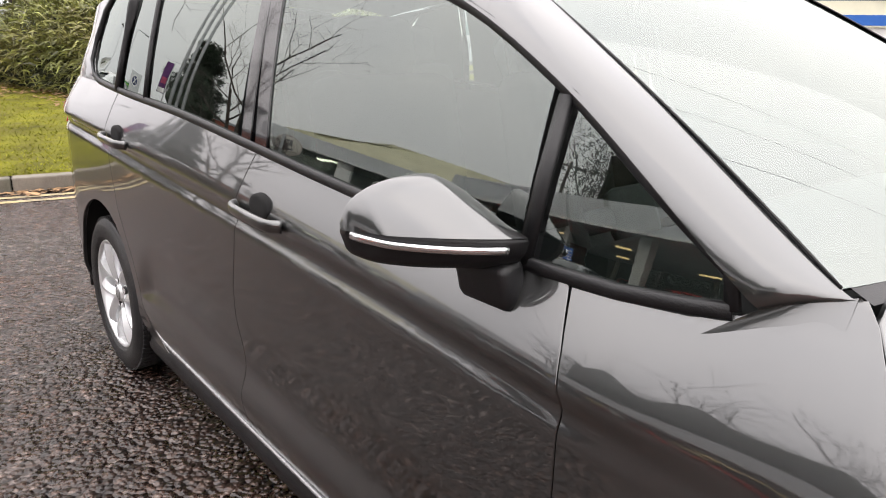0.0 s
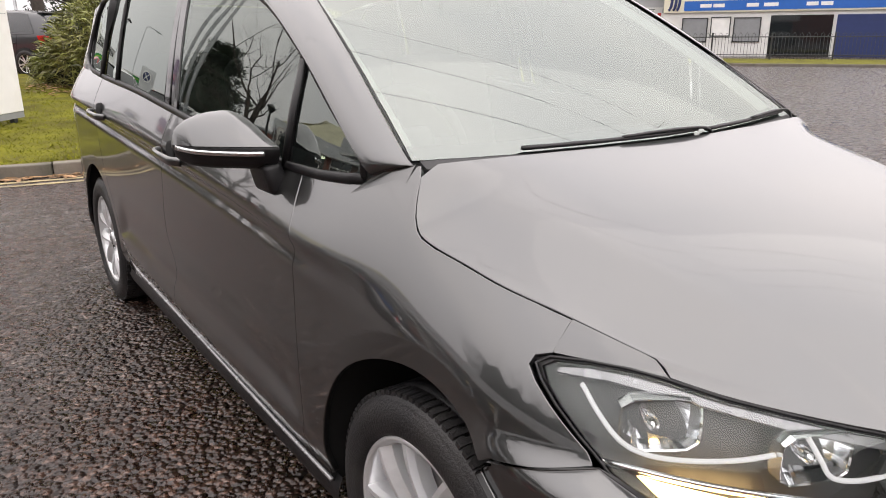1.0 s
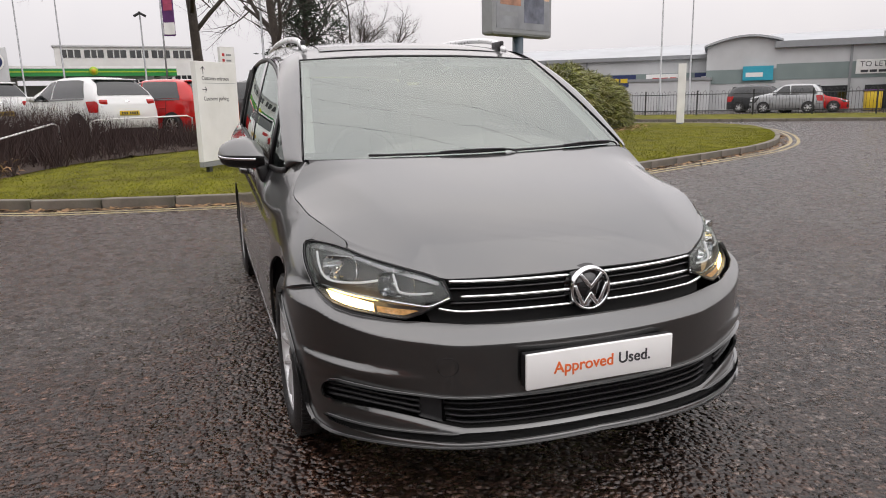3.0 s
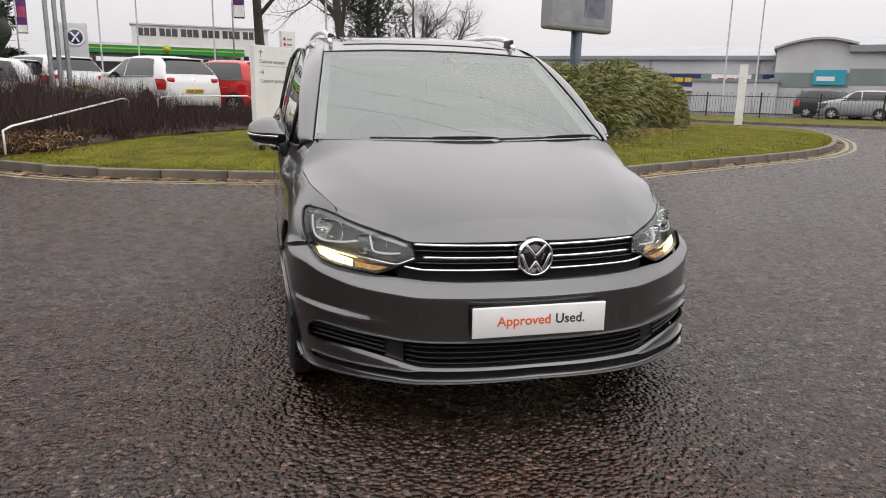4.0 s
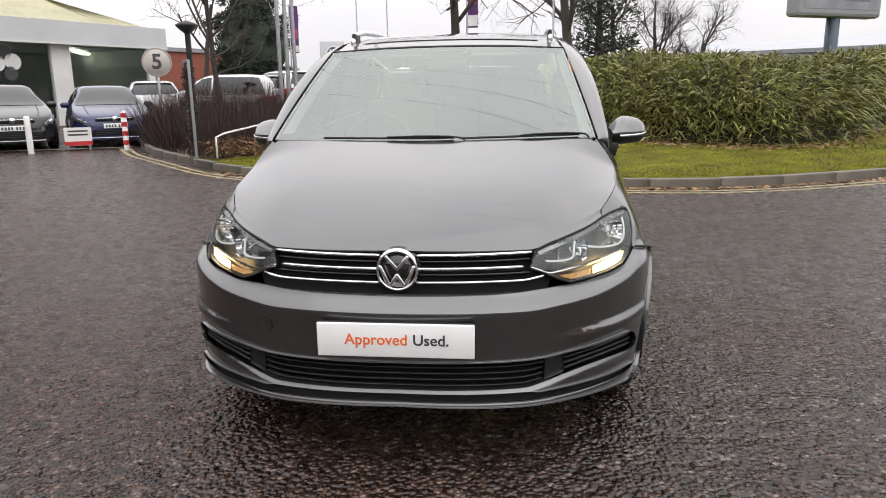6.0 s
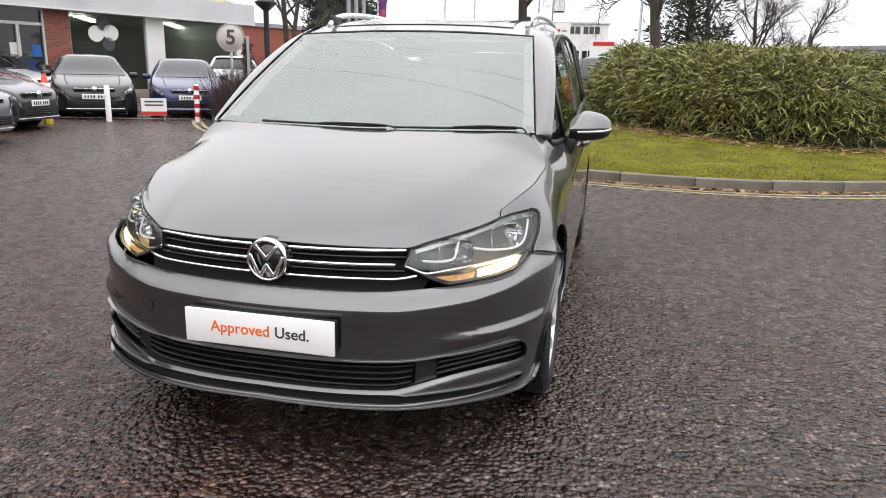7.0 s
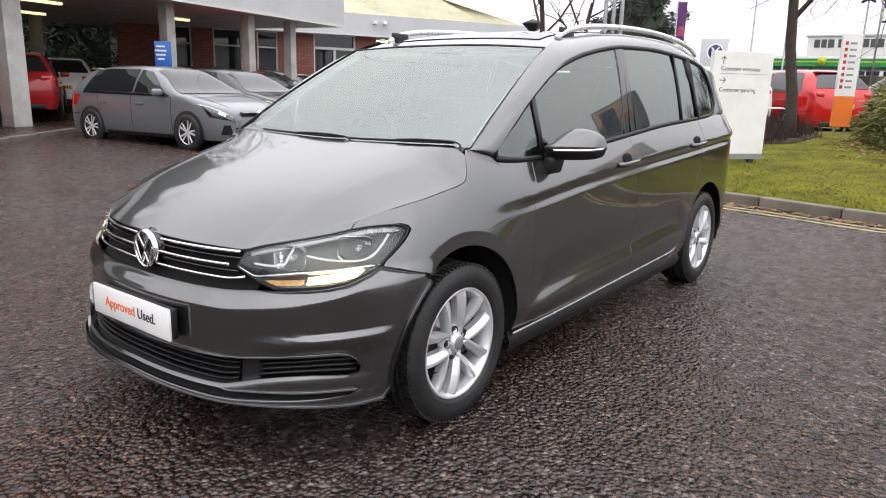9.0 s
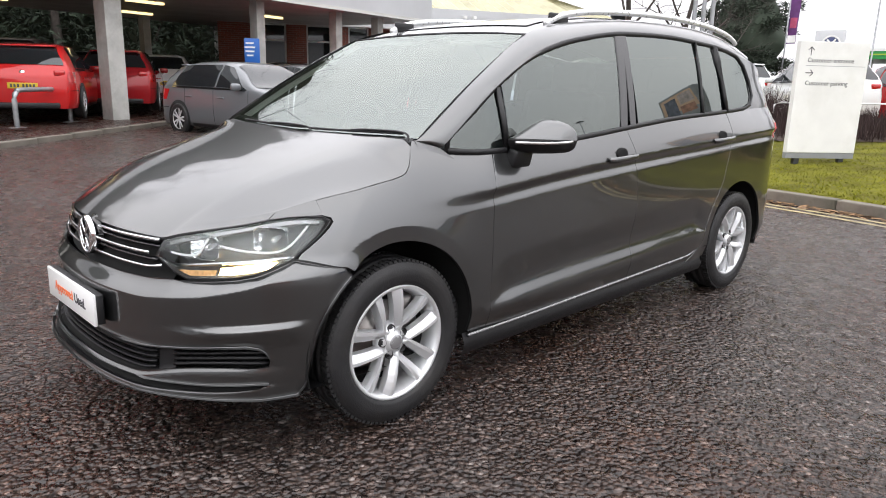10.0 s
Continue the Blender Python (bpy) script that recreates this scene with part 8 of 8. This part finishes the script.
    poly = path + [Vector((-24, 12)), Vector((-30, 4)), Vector((-24, -8))]
    V = [(p.x, p.y, ground_z(p.x, p.y) + (0.07 if i < len(path) else 0.25)) for i, p in enumerate(poly)]
    tagged(mesh_raw("pavement", V, [tuple(range(len(V)))], M_ASPHALT), "wet dark forecourt pavement under the canopy", "pavement", kind="structure")
    ribbon("yellow_line_forecourt", path[::-1], 0.25, 0.33, 0.004, M_YELLOW, "worn yellow road line by the forecourt", "road marking")
    ribbon("yellow_line_forecourt_outer", path[::-1], 0.45, 0.53, 0.004, M_YELLOW, "worn yellow road line by the forecourt", "road marking")
    h = thing("cycle_hoop", "galvanised bent tube hoop on the pavement", "rail", "", pose(-12.35, 3.2, 0.28, 0, 0, 137))
    part("tube", tube_bm(spline([(-0.95, 0, 0), (-0.95, 0, 0.5), (-0.85, 0, 0.62), (-0.7, 0, 0.66), (0.7, 0, 0.66), (0.85, 0, 0.62), (0.95, 0, 0.5), (0.95, 0, 0)], 4), 0.045, 10), M_GREYPOST, h)
    for x in (-0.95, 0.95):
        box("foot", (x, 0, 0.006), (0.3, 0.16, 0.012), M_GREYPOST, h)
    # entrance kerb and bits before the parked cars
    ribbon("entrance_strip", [Vector((-13.2, 10.4)), Vector((-11.5, 11.2)), Vector((-10.0, 12.2)), Vector((-8.5, 13.4))], -0.1, 0.1, 0.03, M_KERB, "flush kerb strip across the entrance", "kerb")
    bo = thing("bollard", "short white bollard before the parked cars", "bollard", "", gm(-9.75, 11.6))
    part("tube", lathe_bm([(0.06, 0), (0.06, 0.74), (0.045, 0.78), (0.0, 0.78)], 14), M_WHITESIGN, bo)
    bo = thing("striped_bollard", "white and red striped bollard", "bollard", "", gm(-8.35, 12.85))
    part("tube", lathe_bm([(0.06, 0), (0.06, 0.85), (0.0, 0.87)], 14), M_WHITESIGN, bo)
    for i in range(4):
        part("stripe", lathe_bm([(0.062, 0.12 + i * 0.2), (0.062, 0.22 + i * 0.2)], 14), M_REDP, bo)
    co = thing("traffic_cone", "red traffic cone with white band on a yellow post", "cone", "", gm(-10.15, 10.3))
    part("post", lathe_bm([(0.09, 0), (0.09, 0.5), (0.0, 0.5)], 12), M_YELLOWP, co)
    part("base", lathe_bm([(0.0, 0.5), (0.20, 0.5), (0.20, 0.53), (0.13, 0.54)], 16), M_REDP, co)
    part("cone", lathe_bm([(0.13, 0.54), (0.035, 1.0), (0.0, 1.0)], 18), M_REDP, co)
    part("band", lathe_bm([(0.114, 0.63), (0.074, 0.82)], 18), M_WHITESIGN, co)
    nb = thing("notice_board", "small white and red notice board on the ground", "sign", "", gm(-9.35, 12.65, 35))
    box("panel", (0, 0, 0.30), (0.55, 0.02, 0.40), M_WHITESIGN, nb)
    box("red_foot", (0, -0.012, 0.15), (0.55, 0.004, 0.09), M_REDP, nb)
    for i in range(2):
        box("writing_bar", (0, -0.012, 0.42 - i * 0.08), (0.40, 0.004, 0.035), M_INK, nb)
    for x in (-0.22, 0.22):
        box("leg", (x, 0, 0.06), (0.03, 0.03, 0.12), M_GREYPOST, nb)


def build_far():
    # petrol station
    p = thing("petrol_station", "petrol station canopy with a green and yellow fascia", "building")
    f = Facade((-13.5, 51.4), (-2.2, 53.2), 0.3)
    f.box("fascia", 0, f.len, 3.05, 3.68, -9.0, 0.0, M_GREEN, p)
    f.box("fascia_line", 0, f.len, 3.55, 3.72, 0.0, 0.03, M_WHITESIGN, p)
    f.box("fascia_lime", 0, f.len, 3.30, 3.38, 0.0, 0.03, M_LIME, p)
    part("badge", lathe_bm([(0.0, 0.0), (0.27, 0.0), (0.28, 0.05)], 24, "y"), M_LIME, p, loc=Matrix.Translation(f.at(6.1, 3.4, 0.1)) @ f.m.to_4x4())
    part("badge", lathe_bm([(0.0, 0.0), (0.14, 0.0), (0.15, 0.05)], 24, "y"), M_YELLOWP, p, loc=Matrix.Translation(f.at(6.1, 3.4, 0.16)) @ f.m.to_4x4())
    for s in (1.0, 5.5, 10.2):
        f.box("column", s, s + 0.4, -0.3, 3.04, -3.0, -2.6, M_RENDER, p)
    f.box("shop", 1.0, 10.5, -0.3, 2.7, -10.0, -9.2, M_INNER, p)
    # price board
    b = thing("price_board", "white and green petrol price board", "sign", "", gm(0.0, 52.0, 4))
    box("panel", (0, 0, 2.6), (1.9, 0.3, 2.1), M_WHITESIGN, b)
    box("head", (0, -0.16, 3.4), (1.5, 0.02, 0.28), M_REDP, b)
    part("disc", lathe_bm([(0.0, 0.0), (0.42, 0.0)], 26, "y", at=(0.0, -0.165, 2.3)), M_GREEN, b)
    for x in (-0.6, 0.6):
        box("leg", (x, 0, 0.8), (0.15, 0.15, 1.6), M_GREYPOST, b)
    # white office block
    o = thing("office_block", "long white two-storey office block with window bands", "building")
    f = Facade((-14.4, 81.6), (-0.2, 83.2), 0.0)
    f.box("wall", 0, f.len, 0, 7.45, -12, 0, M_RENDER, o)
    f.box("parapet", -0.2, f.len + 0.2, 7.45, 7.60, -12, 0.2, M_CLAD, o)
    n = 6
    for row, (z0, z1) in enumerate(((6.35, 7.15), (3.6, 4.5))):
        for i in range(n):
            s0 = 0.6 + i * (f.len - 1.2) / n
            w = f.box("window", s0, s0 + (f.len - 1.2) / n - 0.35, z0, z1, 0.0, 0.04, M_DARKGLASS, o)
            for q in (0.33, 0.66):
                k = s0 + q * ((f.len - 1.2) / n - 0.35)
                f.box("mullion", k - 0.05, k + 0.05, z0, z1, 0.04, 0.08, M_FRAMEW, w)
    # trade units
    u = thing("trade_unit", "long grey clad trade unit with sign boards under a metal roof", "building", "trade units")
    f = Facade((10.0, 66.0), (40.2, 42.72), 0.0)
    f.box("wall", 0, f.len, -0.3, 4.0, -10, 0, M_CLAD, u)
    f.box("band", 0, f.len, 1.85, 2.9, 0, 0.03, M_CLADGREEN, u)
    f.box("gutter", -0.3, f.len, 3.95, 4.25, -0.2, 0.35, M_GREYP, u)
    mesh_raw("roof", [tuple(f.at(-0.3, 4.25, 0.3)), tuple(f.at(f.len, 4.25, 0.3)), tuple(f.at(f.len, 5.6, -9)), tuple(f.at(-0.3, 5.6, -9))], [(0, 1, 2, 3)], M_ROOFGREY, u)
    for s0, s1, m, wm in ((25.6, 28.9, M_NAVY, M_YELLOWP), (29.7, 32.6, M_WHITESIGN, M_REDP), (33.4, 37.0, M_NAVY, M_WHITESIGN)):
        sg = f.box("sign_board", s0, s1, 1.9, 2.85, 0.03, 0.10, m, u)
        f.bars(s0 + 0.5, s1 - 0.4, 2.4, 0.34, 0.10, wm, sg, 3)
    f.box("canopy_edge", 0, f.len, 1.55, 1.78, 0.0, 0.5, M_RENDER, u)
    for s in (8, 15, 24.9, 33.0):
        f.box("downpipe", s, s + 0.12, 0, 4, 0.0, 0.12, M_GREYP, u)
    u2 = thing("arched_unit", "grey clad unit with a curved roof and turquoise sign", "building", "trade units")
    f = Facade((34.6, 42.0), (38.2, 39.0), 0.0)
    V, F = [], []
    n = 14
    for i in range(n + 1):
        s = lerp(-0.2, f.len + 0.3, i / n)
        z = 4.2 + 0.95 * math.sin(math.pi * lerp(0.10, 0.80, i / n))
        V += [tuple(f.at(s, z, 0.4)), tuple(f.at(s, z + 0.15, 0.4)), tuple(f.at(s, z + 0.15, -12)), tuple(f.at(s, z, -12)), tuple(f.at(s, -0.3, 0.0))]
    for i in range(n):
        k, j = 5 * i, 5 * (i + 1)
        F += [(k, j, j + 1, k + 1), (k + 1, j + 1, j + 2, k + 2), (k, k + 3, j + 3, j)]
    mesh_raw("roof", V, F, M_ROOFGREY, u2)
    V = []
    for i in range(n + 1):
        s = lerp(0, f.len, i / n)
        V += [tuple(f.at(s, -0.3, 0.0)), tuple(f.at(s, 4.2 + 0.95 * math.sin(math.pi * lerp(0.10, 0.80, i / n)), 0.0))]
    mesh_raw("front_wall", V, [(2 * i, 2 * i + 2, 2 * i + 3, 2 * i + 1) for i in range(n)], M_CLAD, u2)
    f.box("band", 0, f.len, 1.9, 2.9, 0.01, 0.04, M_CLADGREEN, u2)
    sg = f.box("sign_board", f.len - 2.2, f.len - 0.2, 2.1, 3.1, 0.05, 0.2, M_TEAL, u2)
    f.bars(f.len - 2.0, f.len - 0.4, 2.5, 0.3, 0.2, M_WHITESIGN, sg, 1)
    f2 = Facade((38.2, 39.0), (44.6, 33.4), 0.0)
    u3 = thing("empty_unit", "grey clad empty unit with dark shutters and a letting board", "building", "trade units")
    f2.box("wall", 0, f2.len, -0.3, 4.5, -10, 0, M_CLAD, u3)
    f2.box("band", 0, f2.len, 2.1, 3.2, 0, 0.03, M_CLADGREEN, u3)
    f2.box("gutter", -0.2, f2.len + 0.2, 4.3, 4.75, -0.2, 0.4, M_GREYP, u3)
    mesh_raw("roof", [tuple(f2.at(-0.2, 4.75, 0.4)), tuple(f2.at(f2.len, 4.75, 0.4)), tuple(f2.at(f2.len, 5.9, -9)), tuple(f2.at(-0.2, 5.9, -9))], [(0, 1, 2, 3)], M_ROOFGREY, u3)
    f2.box("shutter", 2.0, 4.6, 0, 1.6, 0.0, 0.04, M_DARKGLASS, u3)
    f2.box("shutter", 5.6, 8.2, 0, 1.6, 0.0, 0.04, M_DARKGLASS, u3)
    f2.box("downpipe", 4.55, 4.70, 0, 4.4, 0.0, 0.14, M_GREYP, u3)
    lb = f2.box("letting_board", 4.95, 7.35, 2.35, 3.30, 0.04, 0.10, M_WHITESIGN, u3)
    f2.text("TO LET", 0.50, 6.0, 2.98, 0.102, M_INK, lb)
    f2.bars(5.25, 6.85, 2.52, 0.16, 0.10, M_INK, lb, 3)
    f2.box("red_logo", 7.02, 7.27, 2.5, 2.9, 0.10, 0.11, M_REDP, lb)
    # tyre shop
    t = thing("tyre_shop", "white tyre and service shop with cream fascia and blue band", "building", "trade units")
    f3 = Facade((39.6, 31.0), (47.2, 16.6), 0.0)
    f3.box("wall", 0, f3.len, -0.3, 2.75, -10, 0, M_RENDER, t)
    f3.box("gable_wall", 0, f3.len, 2.75, 5.0, -10, -0.3, M_CLADGREEN, t)
    f3.box("fascia", 0.1, f3.len, 2.75, 4.25, 0.0, 0.15, M_CREAM, t)
    f3.box("blue_band", 1.4, f3.len, 2.85, 3.45, 0.15, 0.18, M_BLUE, t)
    for s0, s1 in ((2.4, 4.0), (5.2, 7.2), (8.6, 10.2)):
        f3.bars(s0, s1, 3.15, 0.22, 0.18, M_WHITESIGN, t, 2)
    f3.bars(3.0, 6.2, 3.85, 0.40, 0.15, M_INK, t, 2)
    f3.bars(6.4, 10.4, 3.85, 0.40, 0.15, M_LIME, t, 1)
    for k in (0.35, 0.62, 0.85):
        part("tyre_mark", tube_bm([f3.at(k + 0.25 * math.sin(a), 3.5 + 0.65 * math.cos(a), 0.17) for a in np.linspace(0.3, 2.8, 12)], 0.09, 6), M_NAVY, t)
    V = [tuple(f3.at(-0.6, 4.4, 0.6)), tuple(f3.at(f3.len * 0.5, 6.6, 0.6)), tuple(f3.at(f3.len + 0.5, 4.4, 0.6)), tuple(f3.at(-0.6, 4.4, -10)), tuple(f3.at(f3.len * 0.5, 6.6, -10)), tuple(f3.at(f3.len + 0.5, 4.4, -10))]
    V += [(x, y, z + 0.35) for x, y, z in V]
    mesh_raw("roof", V, [(0, 1, 4, 3), (1, 2, 5, 4), (6, 9, 10, 7), (7, 10, 11, 8), (0, 6, 7, 1), (1, 7, 8, 2), (0, 3, 9, 6), (2, 8, 11, 5)], M_CLAD, t)
    mesh_raw("gable", [tuple(f3.at(0, 4.9, -0.3)), tuple(f3.at(f3.len, 4.9, -0.3)), tuple(f3.at(f3.len * 0.5, 6.6, -0.3))], [(0, 1, 2)], M_CLADGREEN, t)
    for s0, s1, z0, z1, m in ((1.4, 2.9, 0.95, 2.35, M_GREYP), (3.2, 4.3, 1.3, 2.4, M_WHITESIGN), (4.6, 6.1, 0.95, 2.35, M_GREYP), (6.7, 10.2, 0.0, 2.5, M_DARKGLASS), (10.4, 14.0, 0.0, 2.5, M_NAVY)):
        w = f3.box("window" if m is M_GREYP else "shop_panel", s0, s1, z0, z1, 0.0, 0.05, m, t)
        if z0 > 0.5:
            for q0, q1, y0, y1 in ((s0, s1, z0 - 0.06, z0), (s0, s1, z1, z1 + 0.06), (s0 - 0.06, s0, z0 - 0.06, z1 + 0.06), (s1, s1 + 0.06, z0 - 0.06, z1 + 0.06)):
                f3.box("frame", q0, q1, y0, y1, 0.0, 0.09, M_DARKPOST, w)
    # yard wall, bin
    w = thing("yard_store", "low grey rendered store beside the units", "building")
    fw = Facade((29.6, 44.4), (33.8, 40.6), 0.0)
    fw.box("wall", 0, fw.len, -0.3, 2.2, -6, 0, M_CLAD, w)
    fw.box("coping", -0.1, fw.len + 0.1, 2.2, 2.4, -6, 0.1, M_GREYP, w)
    bn = thing("wheeled_bin", "yellow wheeled waste bin with a purple lid", "bin", "", pose(38.0, 30.9, 0, 0, 0, 50))
    box("bin_body", (0, 0, 0.62), (1.2, 0.8, 1.1), M_YELLOWP, bn, 0.05)
    box("lid", (0, 0, 1.22), (1.25, 0.85, 0.10), M_PURPLE, bn, 0.03)
    # road-side fence with its verge
    path = [Vector(p) for p in spline([(13.0, 46.0), (17.5, 39.5), (20.8, 35.2), (24.2, 30.6), (28.2, 26.8), (31.6, 22.4), (35.4, 15.6), (38.5, 8.5)], 12)]
    vp = [Vector(p) for p in spline([(11.0, 40.0), (16.5, 31.5), (19.8, 26.5), (22.0, 23.8), (25.4, 21.0), (28.0, 17.6), (31.5, 11.5), (34.0, 5.0)], 12)]
    V = [(p.x, p.y, 0.11) for p in vp] + [(p.x + 1.4, p.y + 1.0, 0.12) for p in path]
    n = len(vp)
    tagged(mesh_raw("verge", V, [(i, i + 1, n + i + 1, n + i) for i in range(n - 1)], M_GRASSBASE), "mown grass verge along the road", "grass", kind="structure")
    kerb_line("kerb_verge", vp[::-1], "grey kerb stones edging the far verge")
    fe = thing("bow_top_fence", "grey steel bow-top railing along the road", "fence")
    bm = bmesh.new()
    acc, pos, bars = 0.0, 0.0, []
    for a, b in zip(path, path[1:]):
        ln = (b - a).length
        while acc < ln:
            bars.append(a.lerp(b, acc / ln))
            acc += 0.155
        acc -= ln
    bars = [Vector((p.x, p.y, 0.1)) for p in bars]
    for i in range(0, len(bars) - 1, 2):
        p, q = bars[i], bars[i + 1]
        m = (p + q) / 2
        tube_bm([p, p + Vector((0, 0, 1.22)), m + Vector((0, 0, 1.33)), q + Vector((0, 0, 1.22)), q], 0.011, 4, bm, cap=False)
    tagged(part("infill", bm, M_DARKPOST, fe), kind="stuff")
    for z in (0.25, 1.12):
        part("rail", tube_bm([Vector((p.x, p.y, 0.1 + z)) for p in path], 0.022, 4), M_DARKPOST, fe)
    for i in range(0, len(bars), 18):
        box("post", bars[i] + Vector((0, 0, 0.65)), (0.06, 0.06, 1.35), M_DARKPOST, fe)
    # far skyline: low hedge line and added sheds that close the place; the unseen row behind the camera blocks low sky
    # light
    for k, (x0, y0, x1, y1, h, m) in enumerate(((-60, 60, -40, 95, 7, M_BRICK), (-50, -26, -14, -34, 7, M_BRICK), (-12, -34, 26, -33, 8, M_CLAD), (28, -33, 58, -24, 7, M_BRICK), (60, -20, 66, 6, 6, M_CLAD), (-60, -40, -62, 0, 7, M_BRICK))):
        s = thing("closing_block", "plain added block closing the view", "building", "far sheds")
        ff = Facade((x0, y0), (x1, y1))
        ff.box("wall", 0, ff.len, -0.3, h, -10, 0, m, s)
        ff.box("roof_edge", -0.3, ff.len + 0.3, h, h + 0.5, -10.3, 0.3, M_GREYP, s)


def build_parked():
    g = lambda x, y, rz, dz=0.0: gm(x, y, rz, dz)
    bg_car("stone grey hatchback parked side-on on wet asphalt", "stone_grey", g(-8.05, 6.8, 98.5), 4.28)
    bg_car("dark grey hatchback parked beside the grey one", "charcoal", g(-9.3, 9.2, 100), 4.28)
    bg_car("red hatchback parked in the row", "red", g(-11.87, 11.55, 100), 4.1)
    bg_car("silver grey estate parked in the row", "stone_grey", g(-14.2, 13.9, 100), 4.6, 1.52, "estate")
    bg_car("white hatchback parked near the showroom", "white", g(-15.7, 16.5, 100), 4.1)
    bg_car("dark hatchback parked near the showroom door", "charcoal", g(-16.9, 19.2, 100), 4.2)
    bg_car("black hatchback facing the entrance", "black", g(-10.35, 11.95, 41), 4.28)
    bg_car("black hatchback behind the other", "charcoal", g(-15.9, 18.4, 41), 4.28)
    bg_car("navy hatchback parked beside the speed sign", "navy", g(-9.0, 13.6, 36), 4.28)
    bg_car("white car parked behind the navy one", "white", g(-12.6, 22.0, -150), 4.2)
    bg_car("white sport utility parked behind the shrubs", "white", g(-10.9, 19.6, -99), 4.45, 1.66, "suv")
    bg_car("white estate parked behind the shrubs", "white", g(-8.7, 22.4, -140), 4.6, 1.50, "estate")
    bg_car("white hatchback parked tail-on behind the bed", "white", g(-5.25, 20.6, -143), 4.28, 1.56)
    bg_car("red hatchback parked tail-on behind the bed", "red", g(-3.6, 21.2, -135), 4.28, 1.56)
    bg_car("dark hatchback parked tail-on behind the sign", "charcoal", g(-0.9, 22.8, -140), 4.28, 1.56)
    bg_car("red small hatchback parked tail-on under the canopy", "red", g(-16.44, 4.76, -116, 0.18), 4.05, wd=0.92)
    bg_car("dark red hatchback parked tail-on under the canopy", "dark_red", g(-18.37, 7.14, -116, 0.2), 4.05)
    bg_car("white city car parked tail-on under the canopy", "white", g(-21.6, 9.6, -116, 0.22), 3.6)
    bg_car("silver tall car parked deep under the canopy", "silver", g(-20.8, 5.6, -116, 0.24), 4.3, 1.66, "suv")
    bg_car("dark hatchback parked deep under the canopy", "black", g(-22.3, 7.4, -116, 0.24), 4.2)
    bg_car("dark hatchback parked before the brick wall", "charcoal", g(-20.4, 12.6, -105, 0.1), 4.2)
    bg_car("silver van-like car parked in the trade yard", "silver", pose(32.0, 34.5, 0, 0, 0, -140), 4.1, 1.7, "suv")
    bg_car("dark grey sport utility parked in the trade yard", "charcoal", pose(35.1, 33.4, 0, 0, 0, 40), 4.4, 1.7, "suv")
    bg_car("red saloon parked in the trade yard", "red", pose(36.2, 31.0, 0, 0, 0, 45), 4.3, 1.40)


build_direction_sign()
build_small_things()
build_wires()
build_trees()
build_dealer()
build_far()
build_parked()
